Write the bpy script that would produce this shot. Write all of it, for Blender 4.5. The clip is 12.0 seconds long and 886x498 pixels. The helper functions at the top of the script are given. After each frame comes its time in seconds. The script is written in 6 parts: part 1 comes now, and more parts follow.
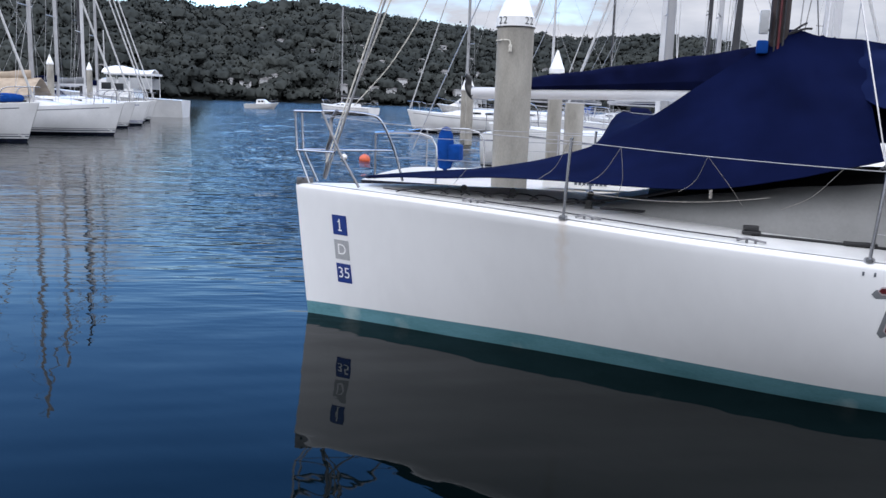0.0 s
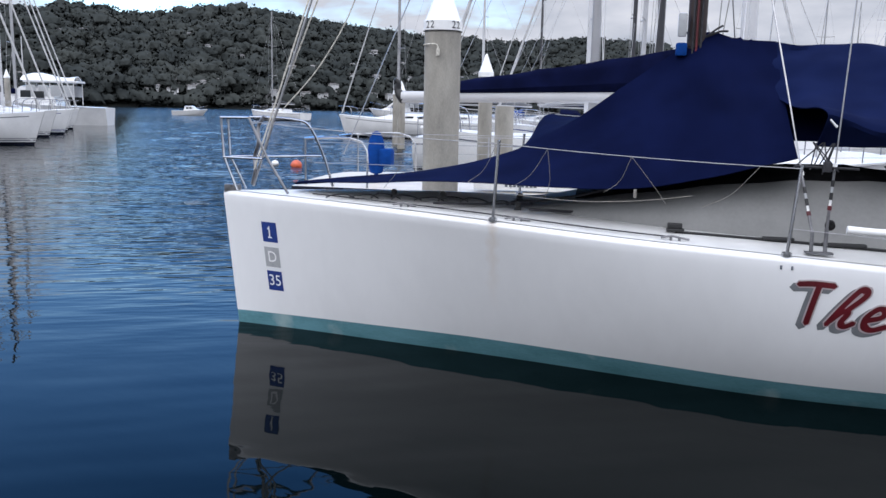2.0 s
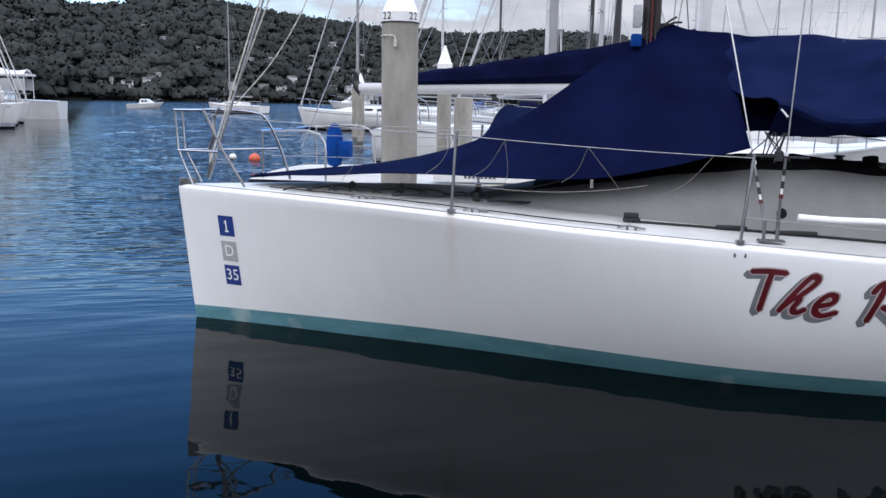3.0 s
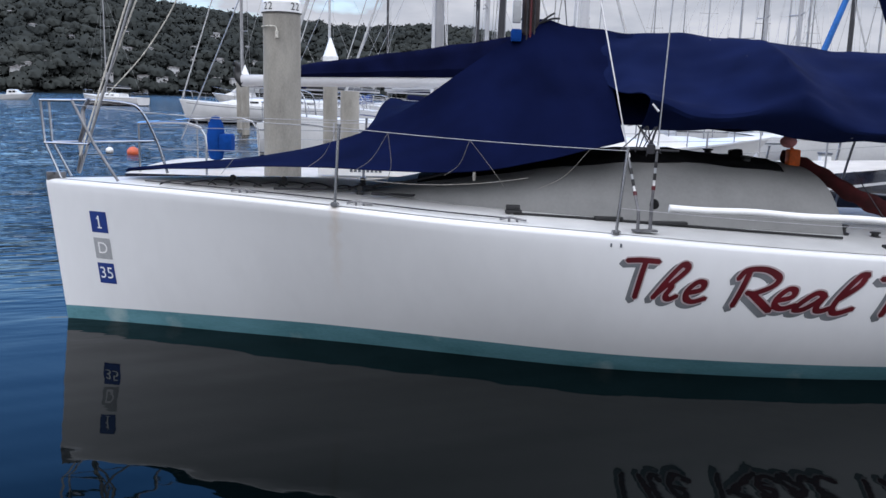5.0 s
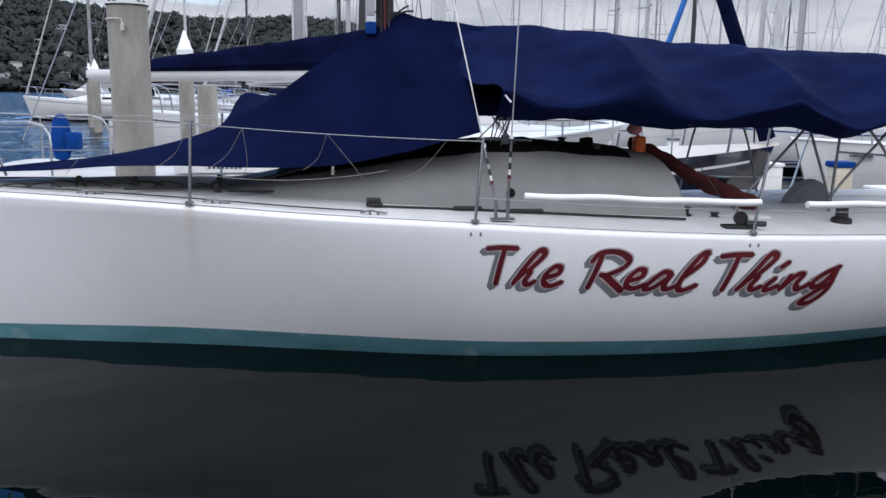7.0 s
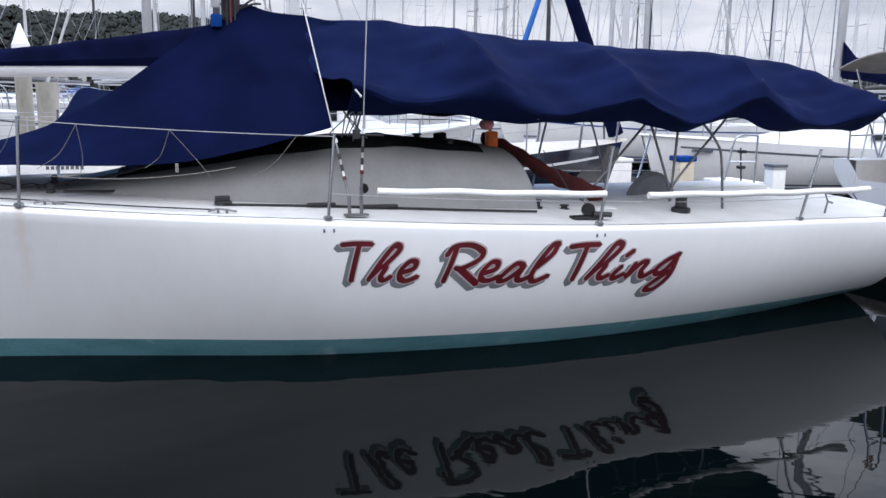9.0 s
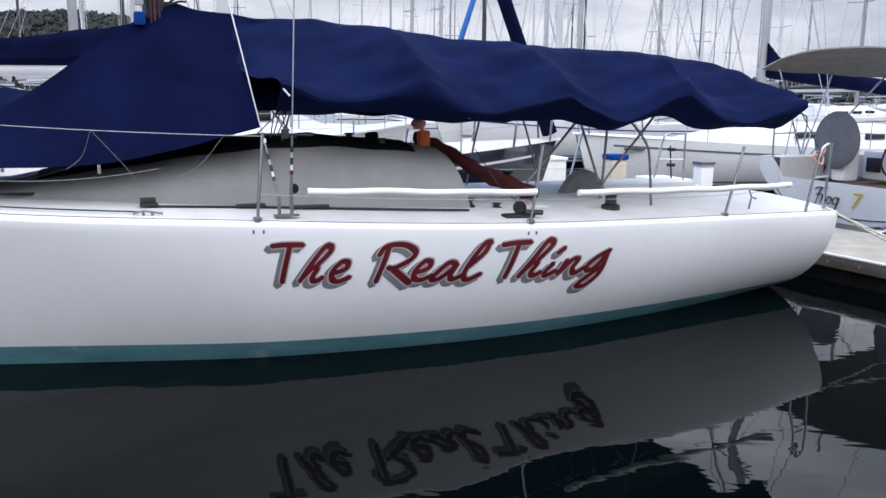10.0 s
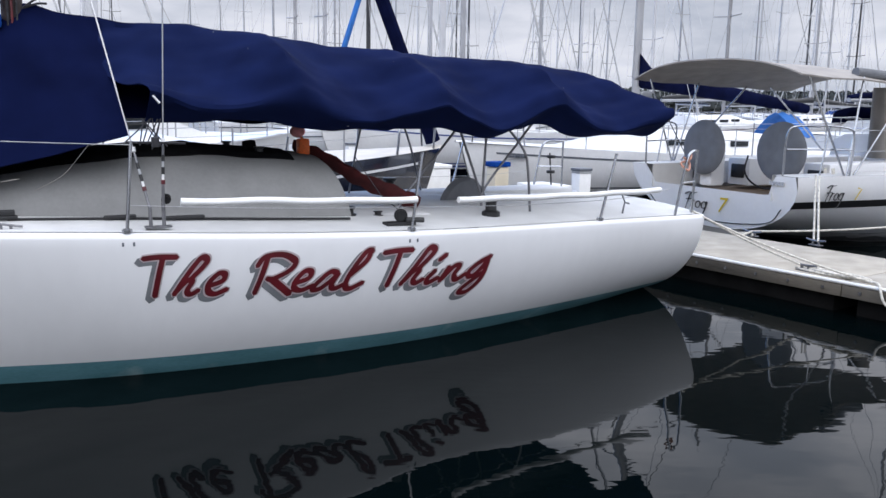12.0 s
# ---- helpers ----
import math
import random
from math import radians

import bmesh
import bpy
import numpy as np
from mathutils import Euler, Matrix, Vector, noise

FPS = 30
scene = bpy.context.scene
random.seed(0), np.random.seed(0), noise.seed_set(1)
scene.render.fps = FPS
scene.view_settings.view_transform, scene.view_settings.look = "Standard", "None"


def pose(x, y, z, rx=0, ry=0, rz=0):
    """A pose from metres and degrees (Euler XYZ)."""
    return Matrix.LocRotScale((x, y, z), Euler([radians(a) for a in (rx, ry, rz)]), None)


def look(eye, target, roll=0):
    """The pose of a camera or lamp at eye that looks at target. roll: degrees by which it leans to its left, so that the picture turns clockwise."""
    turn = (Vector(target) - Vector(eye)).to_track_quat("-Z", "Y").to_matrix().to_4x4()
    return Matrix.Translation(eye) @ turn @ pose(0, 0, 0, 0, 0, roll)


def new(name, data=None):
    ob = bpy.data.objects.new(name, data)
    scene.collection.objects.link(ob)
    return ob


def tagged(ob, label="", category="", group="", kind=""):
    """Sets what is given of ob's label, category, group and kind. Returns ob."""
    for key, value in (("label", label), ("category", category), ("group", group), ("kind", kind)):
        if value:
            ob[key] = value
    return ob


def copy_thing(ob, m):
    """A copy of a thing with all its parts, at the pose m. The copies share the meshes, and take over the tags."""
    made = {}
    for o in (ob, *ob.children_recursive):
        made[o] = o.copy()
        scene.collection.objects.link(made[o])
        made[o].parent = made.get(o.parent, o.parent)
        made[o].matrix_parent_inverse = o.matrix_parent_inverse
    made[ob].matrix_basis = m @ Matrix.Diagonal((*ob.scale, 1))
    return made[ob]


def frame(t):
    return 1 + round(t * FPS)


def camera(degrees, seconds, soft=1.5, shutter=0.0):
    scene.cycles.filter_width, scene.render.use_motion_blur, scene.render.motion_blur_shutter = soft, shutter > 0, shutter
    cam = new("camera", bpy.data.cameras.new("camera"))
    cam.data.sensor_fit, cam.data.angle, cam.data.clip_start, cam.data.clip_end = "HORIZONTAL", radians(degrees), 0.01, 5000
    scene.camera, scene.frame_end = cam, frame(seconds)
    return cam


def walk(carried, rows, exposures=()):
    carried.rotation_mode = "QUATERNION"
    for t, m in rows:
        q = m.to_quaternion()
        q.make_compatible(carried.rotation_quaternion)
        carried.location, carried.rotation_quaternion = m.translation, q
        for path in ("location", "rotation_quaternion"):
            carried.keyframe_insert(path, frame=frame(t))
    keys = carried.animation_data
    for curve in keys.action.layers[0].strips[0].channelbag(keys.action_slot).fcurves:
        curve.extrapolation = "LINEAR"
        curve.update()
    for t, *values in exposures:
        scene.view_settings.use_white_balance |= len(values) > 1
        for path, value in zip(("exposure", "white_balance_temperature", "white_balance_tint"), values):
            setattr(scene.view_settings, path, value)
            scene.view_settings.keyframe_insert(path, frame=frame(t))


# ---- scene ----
cam = camera(55.5, 12.0)
PATH = [
    (0, (3.49, -7.579, 2.087), (2.99, -5.673, 1.749), 1.9),
    (0.5, (3.5, -7.584, 2.104), (3.033, -5.667, 1.777), 1.6),
    (1, (3.515, -7.577, 2.105), (3.075, -5.655, 1.771), 1.3),
    (1.5, (3.516, -7.572, 2.095), (3.123, -5.639, 1.764), 1.3),
    (2, (3.528, -7.573, 2.088), (3.175, -5.631, 1.763), 1.2),
    (2.5, (3.548, -7.564, 2.087), (3.234, -5.616, 1.756), 1.1),
    (3, (3.548, -7.562, 2.082), (3.286, -5.609, 1.741), 1.0),
    (5, (3.597, -7.548, 2.073), (3.593, -5.579, 1.724), 1.5),
    (5.5, (3.615, -7.551, 2.076), (3.683, -5.583, 1.729), 1.3),
    (6, (3.631, -7.559, 2.074), (3.775, -5.595, 1.729), 1.2),
    (6.5, (3.65, -7.564, 2.088), (3.874, -5.608, 1.734), 0.9),
    (8.5, (3.746, -7.548, 2.046), (4.263, -5.65, 1.684), 0.8),
    (9, (3.78, -7.543, 2.045), (4.381, -5.669, 1.687), 0.8),
    (9.5, (3.816, -7.554, 2.051), (4.486, -5.705, 1.691), 0.8),
    (10, (3.843, -7.557, 2.039), (4.576, -5.731, 1.683), 0.7),
    (10.5, (3.857, -7.568, 2.036), (4.646, -5.765, 1.678), 0.7),
    (11, (3.879, -7.568, 2.041), (4.729, -5.791, 1.695), 0.6),
    (11.5, (3.898, -7.572, 2.035), (4.801, -5.821, 1.691), 0.4),
    (12, (3.91, -7.569, 2.038), (4.88, -5.852, 1.704), 0.9),
]
walk(cam, [(t, look(eye, target, roll)) for t, eye, target, roll in PATH], [(0, -0.30, 6400, 13), (3, -0.38, 6400, 13), (5.5, -0.50, 6400, 13), (6.7, -0.52, 6400, 13), (8.5, -0.24, 6400, 13), (10, -0.16, 6400, 13), (12, -0.28, 6400, 13)])

# ---- light ----
world = bpy.data.worlds.new("sky")
scene.world = world
world.use_nodes = True
wn, wl = world.node_tree.nodes, world.node_tree.links
wn.clear()


def wnode(kind, **props):
    n = wn.new(kind)
    for k, v in props.items():
        n.inputs[k].default_value = v
    return n


coord = wn.new("ShaderNodeTexCoord")
sky = wn.new("ShaderNodeTexSky")
sky.sky_type, sky.sun_disc = "NISHITA", False
sky.sun_elevation, sky.sun_rotation = radians(41), radians(214)
sep = wn.new("ShaderNodeSeparateXYZ")
wl.new(coord.outputs["Generated"], sep.inputs[0])
# clouds: two scales of noise, stretched flat towards the horizon
mapc = wn.new("ShaderNodeMapping")
mapc.inputs["Scale"].default_value = (1.0, 1.0, 3.2)
wl.new(coord.outputs["Generated"], mapc.inputs[0])
cl = wnode("ShaderNodeTexNoise", Scale=4.2, Detail=8.0, Roughness=0.55)
wl.new(mapc.outputs[0], cl.inputs["Vector"])
# the bank is thick low down and to the east, and opens to blue in the north west
dotn = wn.new("ShaderNodeVectorMath")
dotn.operation = "DOT_PRODUCT"
wl.new(coord.outputs["Generated"], dotn.inputs[0])
dotn.inputs[1].default_value = (-0.42, 0.89, 0.17)
gap = wn.new("ShaderNodeMapRange")
gap.inputs["From Min"].default_value, gap.inputs["From Max"].default_value = 0.55, 0.95
gap.inputs["To Min"].default_value, gap.inputs["To Max"].default_value = 0.1, -0.9
wl.new(dotn.outputs["Value"], gap.inputs[0])
cover = wn.new("ShaderNodeMath")
wl.new(gap.outputs[0], cover.inputs[0])
wl.new(cl.outputs["Fac"], cover.inputs[1])
ramp = wn.new("ShaderNodeValToRGB")
ramp.color_ramp.elements[0].position, ramp.color_ramp.elements[1].position = 0.10, 0.36
ramp.color_ramp.elements[0].color, ramp.color_ramp.elements[1].color = (0, 0, 0, 1), (1, 1, 1, 1)
low = wn.new("ShaderNodeMapRange")
low.inputs["From Min"].default_value, low.inputs["From Max"].default_value = 0.14, 0.24
low.inputs["To Min"].default_value, low.inputs["To Max"].default_value = 0.75, 0.0
wl.new(sep.outputs["Z"], low.inputs[0])
bank = wn.new("ShaderNodeMath")
wl.new(cover.outputs[0], bank.inputs[0])
wl.new(low.outputs[0], bank.inputs[1])
wl.new(bank.outputs[0], ramp.inputs[0])
tone = wn.new("ShaderNodeValToRGB")
tone.color_ramp.elements[0].position, tone.color_ramp.elements[1].position = 0.36, 0.62
tone.color_ramp.elements[0].color, tone.color_ramp.elements[1].color = (0.52, 0.58, 0.68, 1), (0.93, 0.965, 1.04, 1)
wl.new(cl.outputs["Fac"], tone.inputs[0])
bg_sky, bg_cloud, mixs, wout = wn.new("ShaderNodeBackground"), wn.new("ShaderNodeBackground"), wn.new("ShaderNodeMixShader"), wn.new("ShaderNodeOutputWorld")
bg_sky.inputs["Strength"].default_value = 0.15
bg_cloud.inputs["Strength"].default_value = 0.84
vivid = wn.new("ShaderNodeHueSaturation")
vivid.inputs["Hue"].default_value = 0.509
vivid.inputs["Saturation"].default_value = 1.45
# pale near the bank, deep blue higher up
deep = wn.new("ShaderNodeMapRange")
deep.inputs["From Min"].default_value, deep.inputs["From Max"].default_value = 0.20, 0.46
deep.inputs["To Min"].default_value, deep.inputs["To Max"].default_value = 3.7, 5.2
wl.new(sep.outputs["Z"], deep.inputs[0])
wl.new(deep.outputs[0], vivid.inputs["Value"])
wl.new(sky.outputs[0], vivid.inputs["Color"])
wl.new(vivid.outputs[0], bg_sky.inputs["Color"])
# an overcast sky is about three times as bright overhead as at the horizon
lift = wn.new("ShaderNodeMapRange")
lift.inputs["From Min"].default_value, lift.inputs["From Max"].default_value = 0.13, 0.37
lift.inputs["To Min"].default_value, lift.inputs["To Max"].default_value = 1.22, 4.2
wl.new(sep.outputs["Z"], lift.inputs[0])
scale = wn.new("ShaderNodeVectorMath")
scale.operation = "SCALE"
wl.new(tone.outputs[0], scale.inputs[0])
wl.new(lift.outputs[0], scale.inputs["Scale"])
wl.new(scale.outputs[0], bg_cloud.inputs["Color"])
wl.new(ramp.outputs[0], mixs.inputs[0])
wl.new(bg_sky.outputs[0], mixs.inputs[1])
wl.new(bg_cloud.outputs[0], mixs.inputs[2])
wl.new(mixs.outputs[0], wout.inputs[0])
sun = new("sun", bpy.data.lights.new("sun", "SUN"))
sun.data.energy, sun.data.angle, sun.data.color = 0.5, radians(35), (1.0, 0.96, 0.9)
sun.matrix_world = look((-10, -15, 15.5), (0, 0, 0))


# ---- materials ----
def mat(name, col, rough=0.5, metal=0.0, var=0.12, scale=6.0, fine=60.0, bump=0.0, col2=None, spec=0.5, coat=0.0, bumpscale=None, rand=0.0, stretch=(1, 1, 1)):
    """A painted, woven or cast surface: base colour varied by broad stains and fine grain, with a slight relief."""
    m = bpy.data.materials.new(name)
    m.use_nodes = True
    nt = m.node_tree
    n, l = nt.nodes, nt.links
    b = n["Principled BSDF"]
    b.inputs["Roughness"].default_value, b.inputs["Metallic"].default_value = rough, metal
    b.inputs["Specular IOR Level"].default_value = spec
    b.inputs["Coat Weight"].default_value = coat
    tc, mp = n.new("ShaderNodeTexCoord"), n.new("ShaderNodeMapping")
    mp.inputs["Scale"].default_value = stretch
    l.new(tc.outputs["Object"], mp.inputs[0])
    a, c = n.new("ShaderNodeTexNoise"), n.new("ShaderNodeTexNoise")
    a.inputs["Scale"].default_value, a.inputs["Detail"].default_value = scale, 5
    c.inputs["Scale"].default_value, c.inputs["Detail"].default_value = fine, 3
    l.new(mp.outputs[0], a.inputs["Vector"])
    l.new(mp.outputs[0], c.inputs["Vector"])
    add = n.new("ShaderNodeMath")
    add.operation = "MULTIPLY_ADD"
    l.new(c.outputs["Fac"], add.inputs[0])
    add.inputs[1].default_value = 0.35
    l.new(a.outputs["Fac"], add.inputs[2])
    r = n.new("ShaderNodeValToRGB")
    c2 = col2 or tuple(v * (1 - 2 * var) for v in col)
    r.color_ramp.elements[0].position, r.color_ramp.elements[1].position = 0.42, 0.88
    r.color_ramp.elements[0].color = (*c2, 1)
    r.color_ramp.elements[1].color = (*[min(1, v * (1 + var * 0.6)) for v in col], 1)
    l.new(add.outputs[0], r.inputs[0])
    outc = r.outputs[0]
    if rand:
        info, hsv = n.new("ShaderNodeObjectInfo"), n.new("ShaderNodeHueSaturation")
        rm = n.new("ShaderNodeMapRange")
        rm.inputs["To Min"].default_value, rm.inputs["To Max"].default_value = 1 - rand, 1 + rand
        l.new(info.outputs["Random"], rm.inputs[0])
        l.new(rm.outputs[0], hsv.inputs["Value"])
        l.new(outc, hsv.inputs["Color"])
        outc = hsv.outputs[0]
    l.new(outc, b.inputs["Base Color"])
    if bump:
        bp = n.new("ShaderNodeBump")
        bp.inputs["Strength"].default_value, bp.inputs["Distance"].default_value = bump, bumpscale or 0.01
        l.new(add.outputs[0], bp.inputs["Height"])
        l.new(bp.outputs[0], b.inputs["Normal"])
    return m


M_GEL = mat("white_gelcoat", (0.78, 0.78, 0.78), 0.32, var=0.04, scale=1.2, fine=20, bump=0.02, coat=0.25)
M_GEL2 = mat("white_gelcoat_cool", (0.69, 0.69, 0.69), 0.35, var=0.07, scale=1.0, fine=14, coat=0.2, rand=0.06)
M_DECK = mat("nonskid_deck", (0.60, 0.60, 0.59), 0.65, var=0.07, scale=3, fine=300, bump=0.15, bumpscale=0.002)
# off-white darkened to grey, the cover's shade put into the colour
M_CABIN = mat("shaded_cabin_gelcoat", (0.25, 0.25, 0.245), 0.75, var=0.08, scale=3, fine=40, spec=0.1)
# one cloth in two tones: fore cover painted darker for its shade, aft lighter
M_NAVY_SHADE = mat("shaded_navy_canvas", (0.0032, 0.0057, 0.028), 0.95, var=0.2, scale=2.2, fine=420, bump=0.25, bumpscale=0.004, spec=0.02)
M_NAVY_LIT = mat("lit_spotted_navy_canvas", (0.0062, 0.0110, 0.045), 0.95, var=0.2, scale=2.2, fine=420, bump=0.25, bumpscale=0.004, spec=0.02)
_n, _l = M_NAVY_LIT.node_tree.nodes, M_NAVY_LIT.node_tree.links
_tc, _vo, _mr, _mx = _n.new("ShaderNodeTexCoord"), _n.new("ShaderNodeTexVoronoi"), _n.new("ShaderNodeMapRange"), _n.new("ShaderNodeMixRGB")
_vo.inputs["Scale"].default_value = 3.4
_mr.inputs["From Min"].default_value, _mr.inputs["From Max"].default_value = 0.022, 0.034
_mr.inputs["To Min"].default_value, _mr.inputs["To Max"].default_value = 0.55, 0.0
_src = _n["Principled BSDF"].inputs["Base Color"].links[0].from_socket
_l.new(_tc.outputs["Object"], _vo.inputs["Vector"])
_l.new(_vo.outputs["Distance"], _mr.inputs[0])
_l.new(_mr.outputs[0], _mx.inputs["Fac"])
_l.new(_src, _mx.inputs["Color1"])
_mx.inputs["Color2"].default_value = (0.5, 0.5, 0.5, 1)
_l.new(_mx.outputs[0], _n["Principled BSDF"].inputs["Base Color"])
M_NAVY2 = mat("dark_navy_canvas", (0.0035, 0.0055, 0.026), 0.95, var=0.25, scale=3, fine=300, bump=0.3, spec=0.03)
M_STEEL = mat("stainless_steel", (0.44, 0.45, 0.47), 0.22, 1.0, var=0.06, scale=8, fine=90)
M_WIRE = mat("wire_rope", (0.42, 0.42, 0.43), 0.4, 0.8, var=0.1, scale=20, fine=200)
M_DARKST = mat("weathered_steel", (0.20, 0.20, 0.21), 0.4, 0.7, var=0.2, scale=10, fine=80)
M_BLACK = mat("black_plastic", (0.012, 0.012, 0.013), 0.45, var=0.2, scale=12, fine=80)
M_THIN = mat("thin_grey_cord", (0.24, 0.225, 0.20), 0.9, var=0.25, scale=30, fine=200)
M_ROPE = mat("pale_rope", (0.62, 0.59, 0.52), 0.9, var=0.25, scale=30, fine=200, bump=0.4)
M_DROPE = mat("dark_rope", (0.03, 0.03, 0.035), 0.9, var=0.3, scale=30, fine=200)
M_ALU = mat("anodised_mast", (0.36, 0.36, 0.37), 0.38, 0.55, var=0.08, scale=1.5, fine=30, rand=0.25)
M_ALUW = mat("white_mast", (0.50, 0.50, 0.51), 0.4, 0.0, var=0.06, scale=1.5, fine=30)
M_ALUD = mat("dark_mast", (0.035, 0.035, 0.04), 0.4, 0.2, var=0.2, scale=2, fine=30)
M_BROWN = mat("brown_mast_paint", (0.020, 0.009, 0.009), 0.6, var=0.35, scale=5, fine=60)
M_RED = mat("dark_red_canvas", (0.075, 0.007, 0.008), 0.9, var=0.3, scale=8, fine=120, bump=0.4, bumpscale=0.01)
M_ORANGE = mat("orange_plastic", (0.95, 0.17, 0.02), 0.5, var=0.15, scale=20, fine=100)
M_TEXT = mat("red_lettering", (0.10, 0.007, 0.012), 0.4, var=0.22, scale=6, fine=90)
M_TEXTE = mat("pale_lettering_edge", (0.42, 0.36, 0.37), 0.4, var=0.08, scale=8, fine=60)
M_TEXTS = mat("grey_lettering_shadow", (0.16, 0.17, 0.18), 0.45, var=0.12, scale=8, fine=60)
M_SQB = mat("blue_vinyl", (0.015, 0.04, 0.20), 0.4, var=0.12, scale=20, fine=80)
M_SQG = mat("grey_vinyl", (0.36, 0.37, 0.38), 0.4, var=0.08, scale=20, fine=80)
M_WHITE = mat("white_vinyl", (0.8, 0.8, 0.8), 0.4, var=0.04)
M_CONC = mat("weathered_concrete", (0.33, 0.31, 0.27), 0.9, var=0.22, scale=4, fine=90, bump=0.3, stretch=(1, 1, 0.35))
M_DOCK = mat("dock_concrete", (0.38, 0.345, 0.285), 0.9, var=0.16, scale=3, fine=120, bump=0.25)
M_WHALER = mat("grey_timber", (0.10, 0.088, 0.07), 0.85, var=0.3, scale=5, fine=60, bump=0.3, stretch=(1, 0.15, 1))
M_FLOAT = mat("black_float", (0.007, 0.007, 0.007), 0.9, var=0.3, scale=4, fine=40, spec=0.1)
M_WPLAST = mat("white_plastic", (0.78, 0.78, 0.77), 0.4, var=0.05, scale=8, fine=60)
M_BLUE = mat("bright_blue_canvas", (0.004, 0.045, 0.22), 0.9, var=0.2, scale=8, fine=150, bump=0.3, spec=0.1)
M_TARP = mat("blue_tarpaulin", (0.012, 0.12, 0.40), 0.8, var=0.15, scale=3, fine=60, bump=0.3)
M_BEIGE = mat("beige_canvas", (0.30, 0.275, 0.25), 0.85, var=0.12, scale=4, fine=300, bump=0.2)
M_GREYC = mat("grey_wheel_cover", (0.13, 0.135, 0.145), 0.85, var=0.12, scale=5, fine=250, bump=0.2)
M_TEAK = mat("worn_teak", (0.19, 0.13, 0.08), 0.8, var=0.25, scale=6, fine=80, stretch=(0.3, 4, 1))
M_GLASSD = mat("dark_window", (0.015, 0.018, 0.02), 0.08, var=0.1)
M_CREAM = mat("cream_gelcoat", (0.62, 0.55, 0.42), 0.45, var=0.08, scale=3, fine=40)
M_NAVYH = mat("navy_hull_paint", (0.012, 0.016, 0.03), 0.15, var=0.1, scale=2, fine=40, coat=0.3)
M_TAN = mat("tan_canvas", (0.36, 0.29, 0.22), 0.9, var=0.15, scale=3, fine=150, bump=0.2)
M_GREYM = mat("grey_stripe", (0.10, 0.11, 0.13), 0.5, var=0.1)
M_YELLOW = mat("yellow_vinyl", (0.62, 0.45, 0.03), 0.45, var=0.1)
M_SAIL = mat("furled_sailcloth", (0.46, 0.46, 0.46), 0.8, var=0.1, scale=4, fine=60)
M_ROOFDARK = mat("black_gear_and_shade", (0.010, 0.010, 0.011), 0.95, var=0.3, scale=9, fine=120, bump=0.3, spec=0.05)
# far foliage paled and greyed in its colour to stand in for haze
M_FOLI = mat("hazed_gum_foliage", (0.043, 0.047, 0.044), 0.95, var=0.3, scale=0.03, fine=0.11, col2=(0.027, 0.031, 0.031), spec=0.0)
M_SOIL = mat("bush_ground", (0.036, 0.039, 0.036), 1.0, var=0.3, scale=0.02, fine=0.4, spec=0.1)
M_ROOF = mat("roof_tile", (0.20, 0.19, 0.19), 0.8, var=0.2, scale=0.8, fine=8, rand=0.5)
M_HWALL = mat("house_wall", (0.5, 0.5, 0.5), 0.8, var=0.1, scale=0.5, fine=6, rand=0.3)


def boot_material():
    """Teal antifouling band, chalky and streaked, greener towards the bow."""
    m = mat("teal_antifouling", (0.098, 0.235, 0.275), 0.7, var=0.22, scale=1.6, fine=26, col2=(0.045, 0.15, 0.17), stretch=(1, 1, 3))
    n, l = m.node_tree.nodes, m.node_tree.links
    b = n["Principled BSDF"]
    src = b.inputs["Base Color"].links[0].from_socket
    tc, nz, rp, mx = n.new("ShaderNodeTexCoord"), n.new("ShaderNodeTexNoise"), n.new("ShaderNodeValToRGB"), n.new("ShaderNodeMixRGB")
    nz.inputs["Scale"].default_value, nz.inputs["Detail"].default_value = 2.3, 6
    l.new(tc.outputs["Object"], nz.inputs["Vector"])
    rp.color_ramp.elements[0].position, rp.color_ramp.elements[1].position = 0.60, 0.72
    rp.color_ramp.elements[0].color, rp.color_ramp.elements[1].color = (0, 0, 0, 1), (0.75, 0.75, 0.75, 1)
    l.new(nz.outputs["Fac"], rp.inputs[0])
    l.new(rp.outputs[0], mx.inputs["Fac"])
    l.new(src, mx.inputs["Color1"])
    mx.inputs["Color2"].default_value = (0.30, 0.40, 0.41, 1)
    l.new(mx.outputs[0], b.inputs["Base Color"])
    return m


M_BOOT = boot_material()


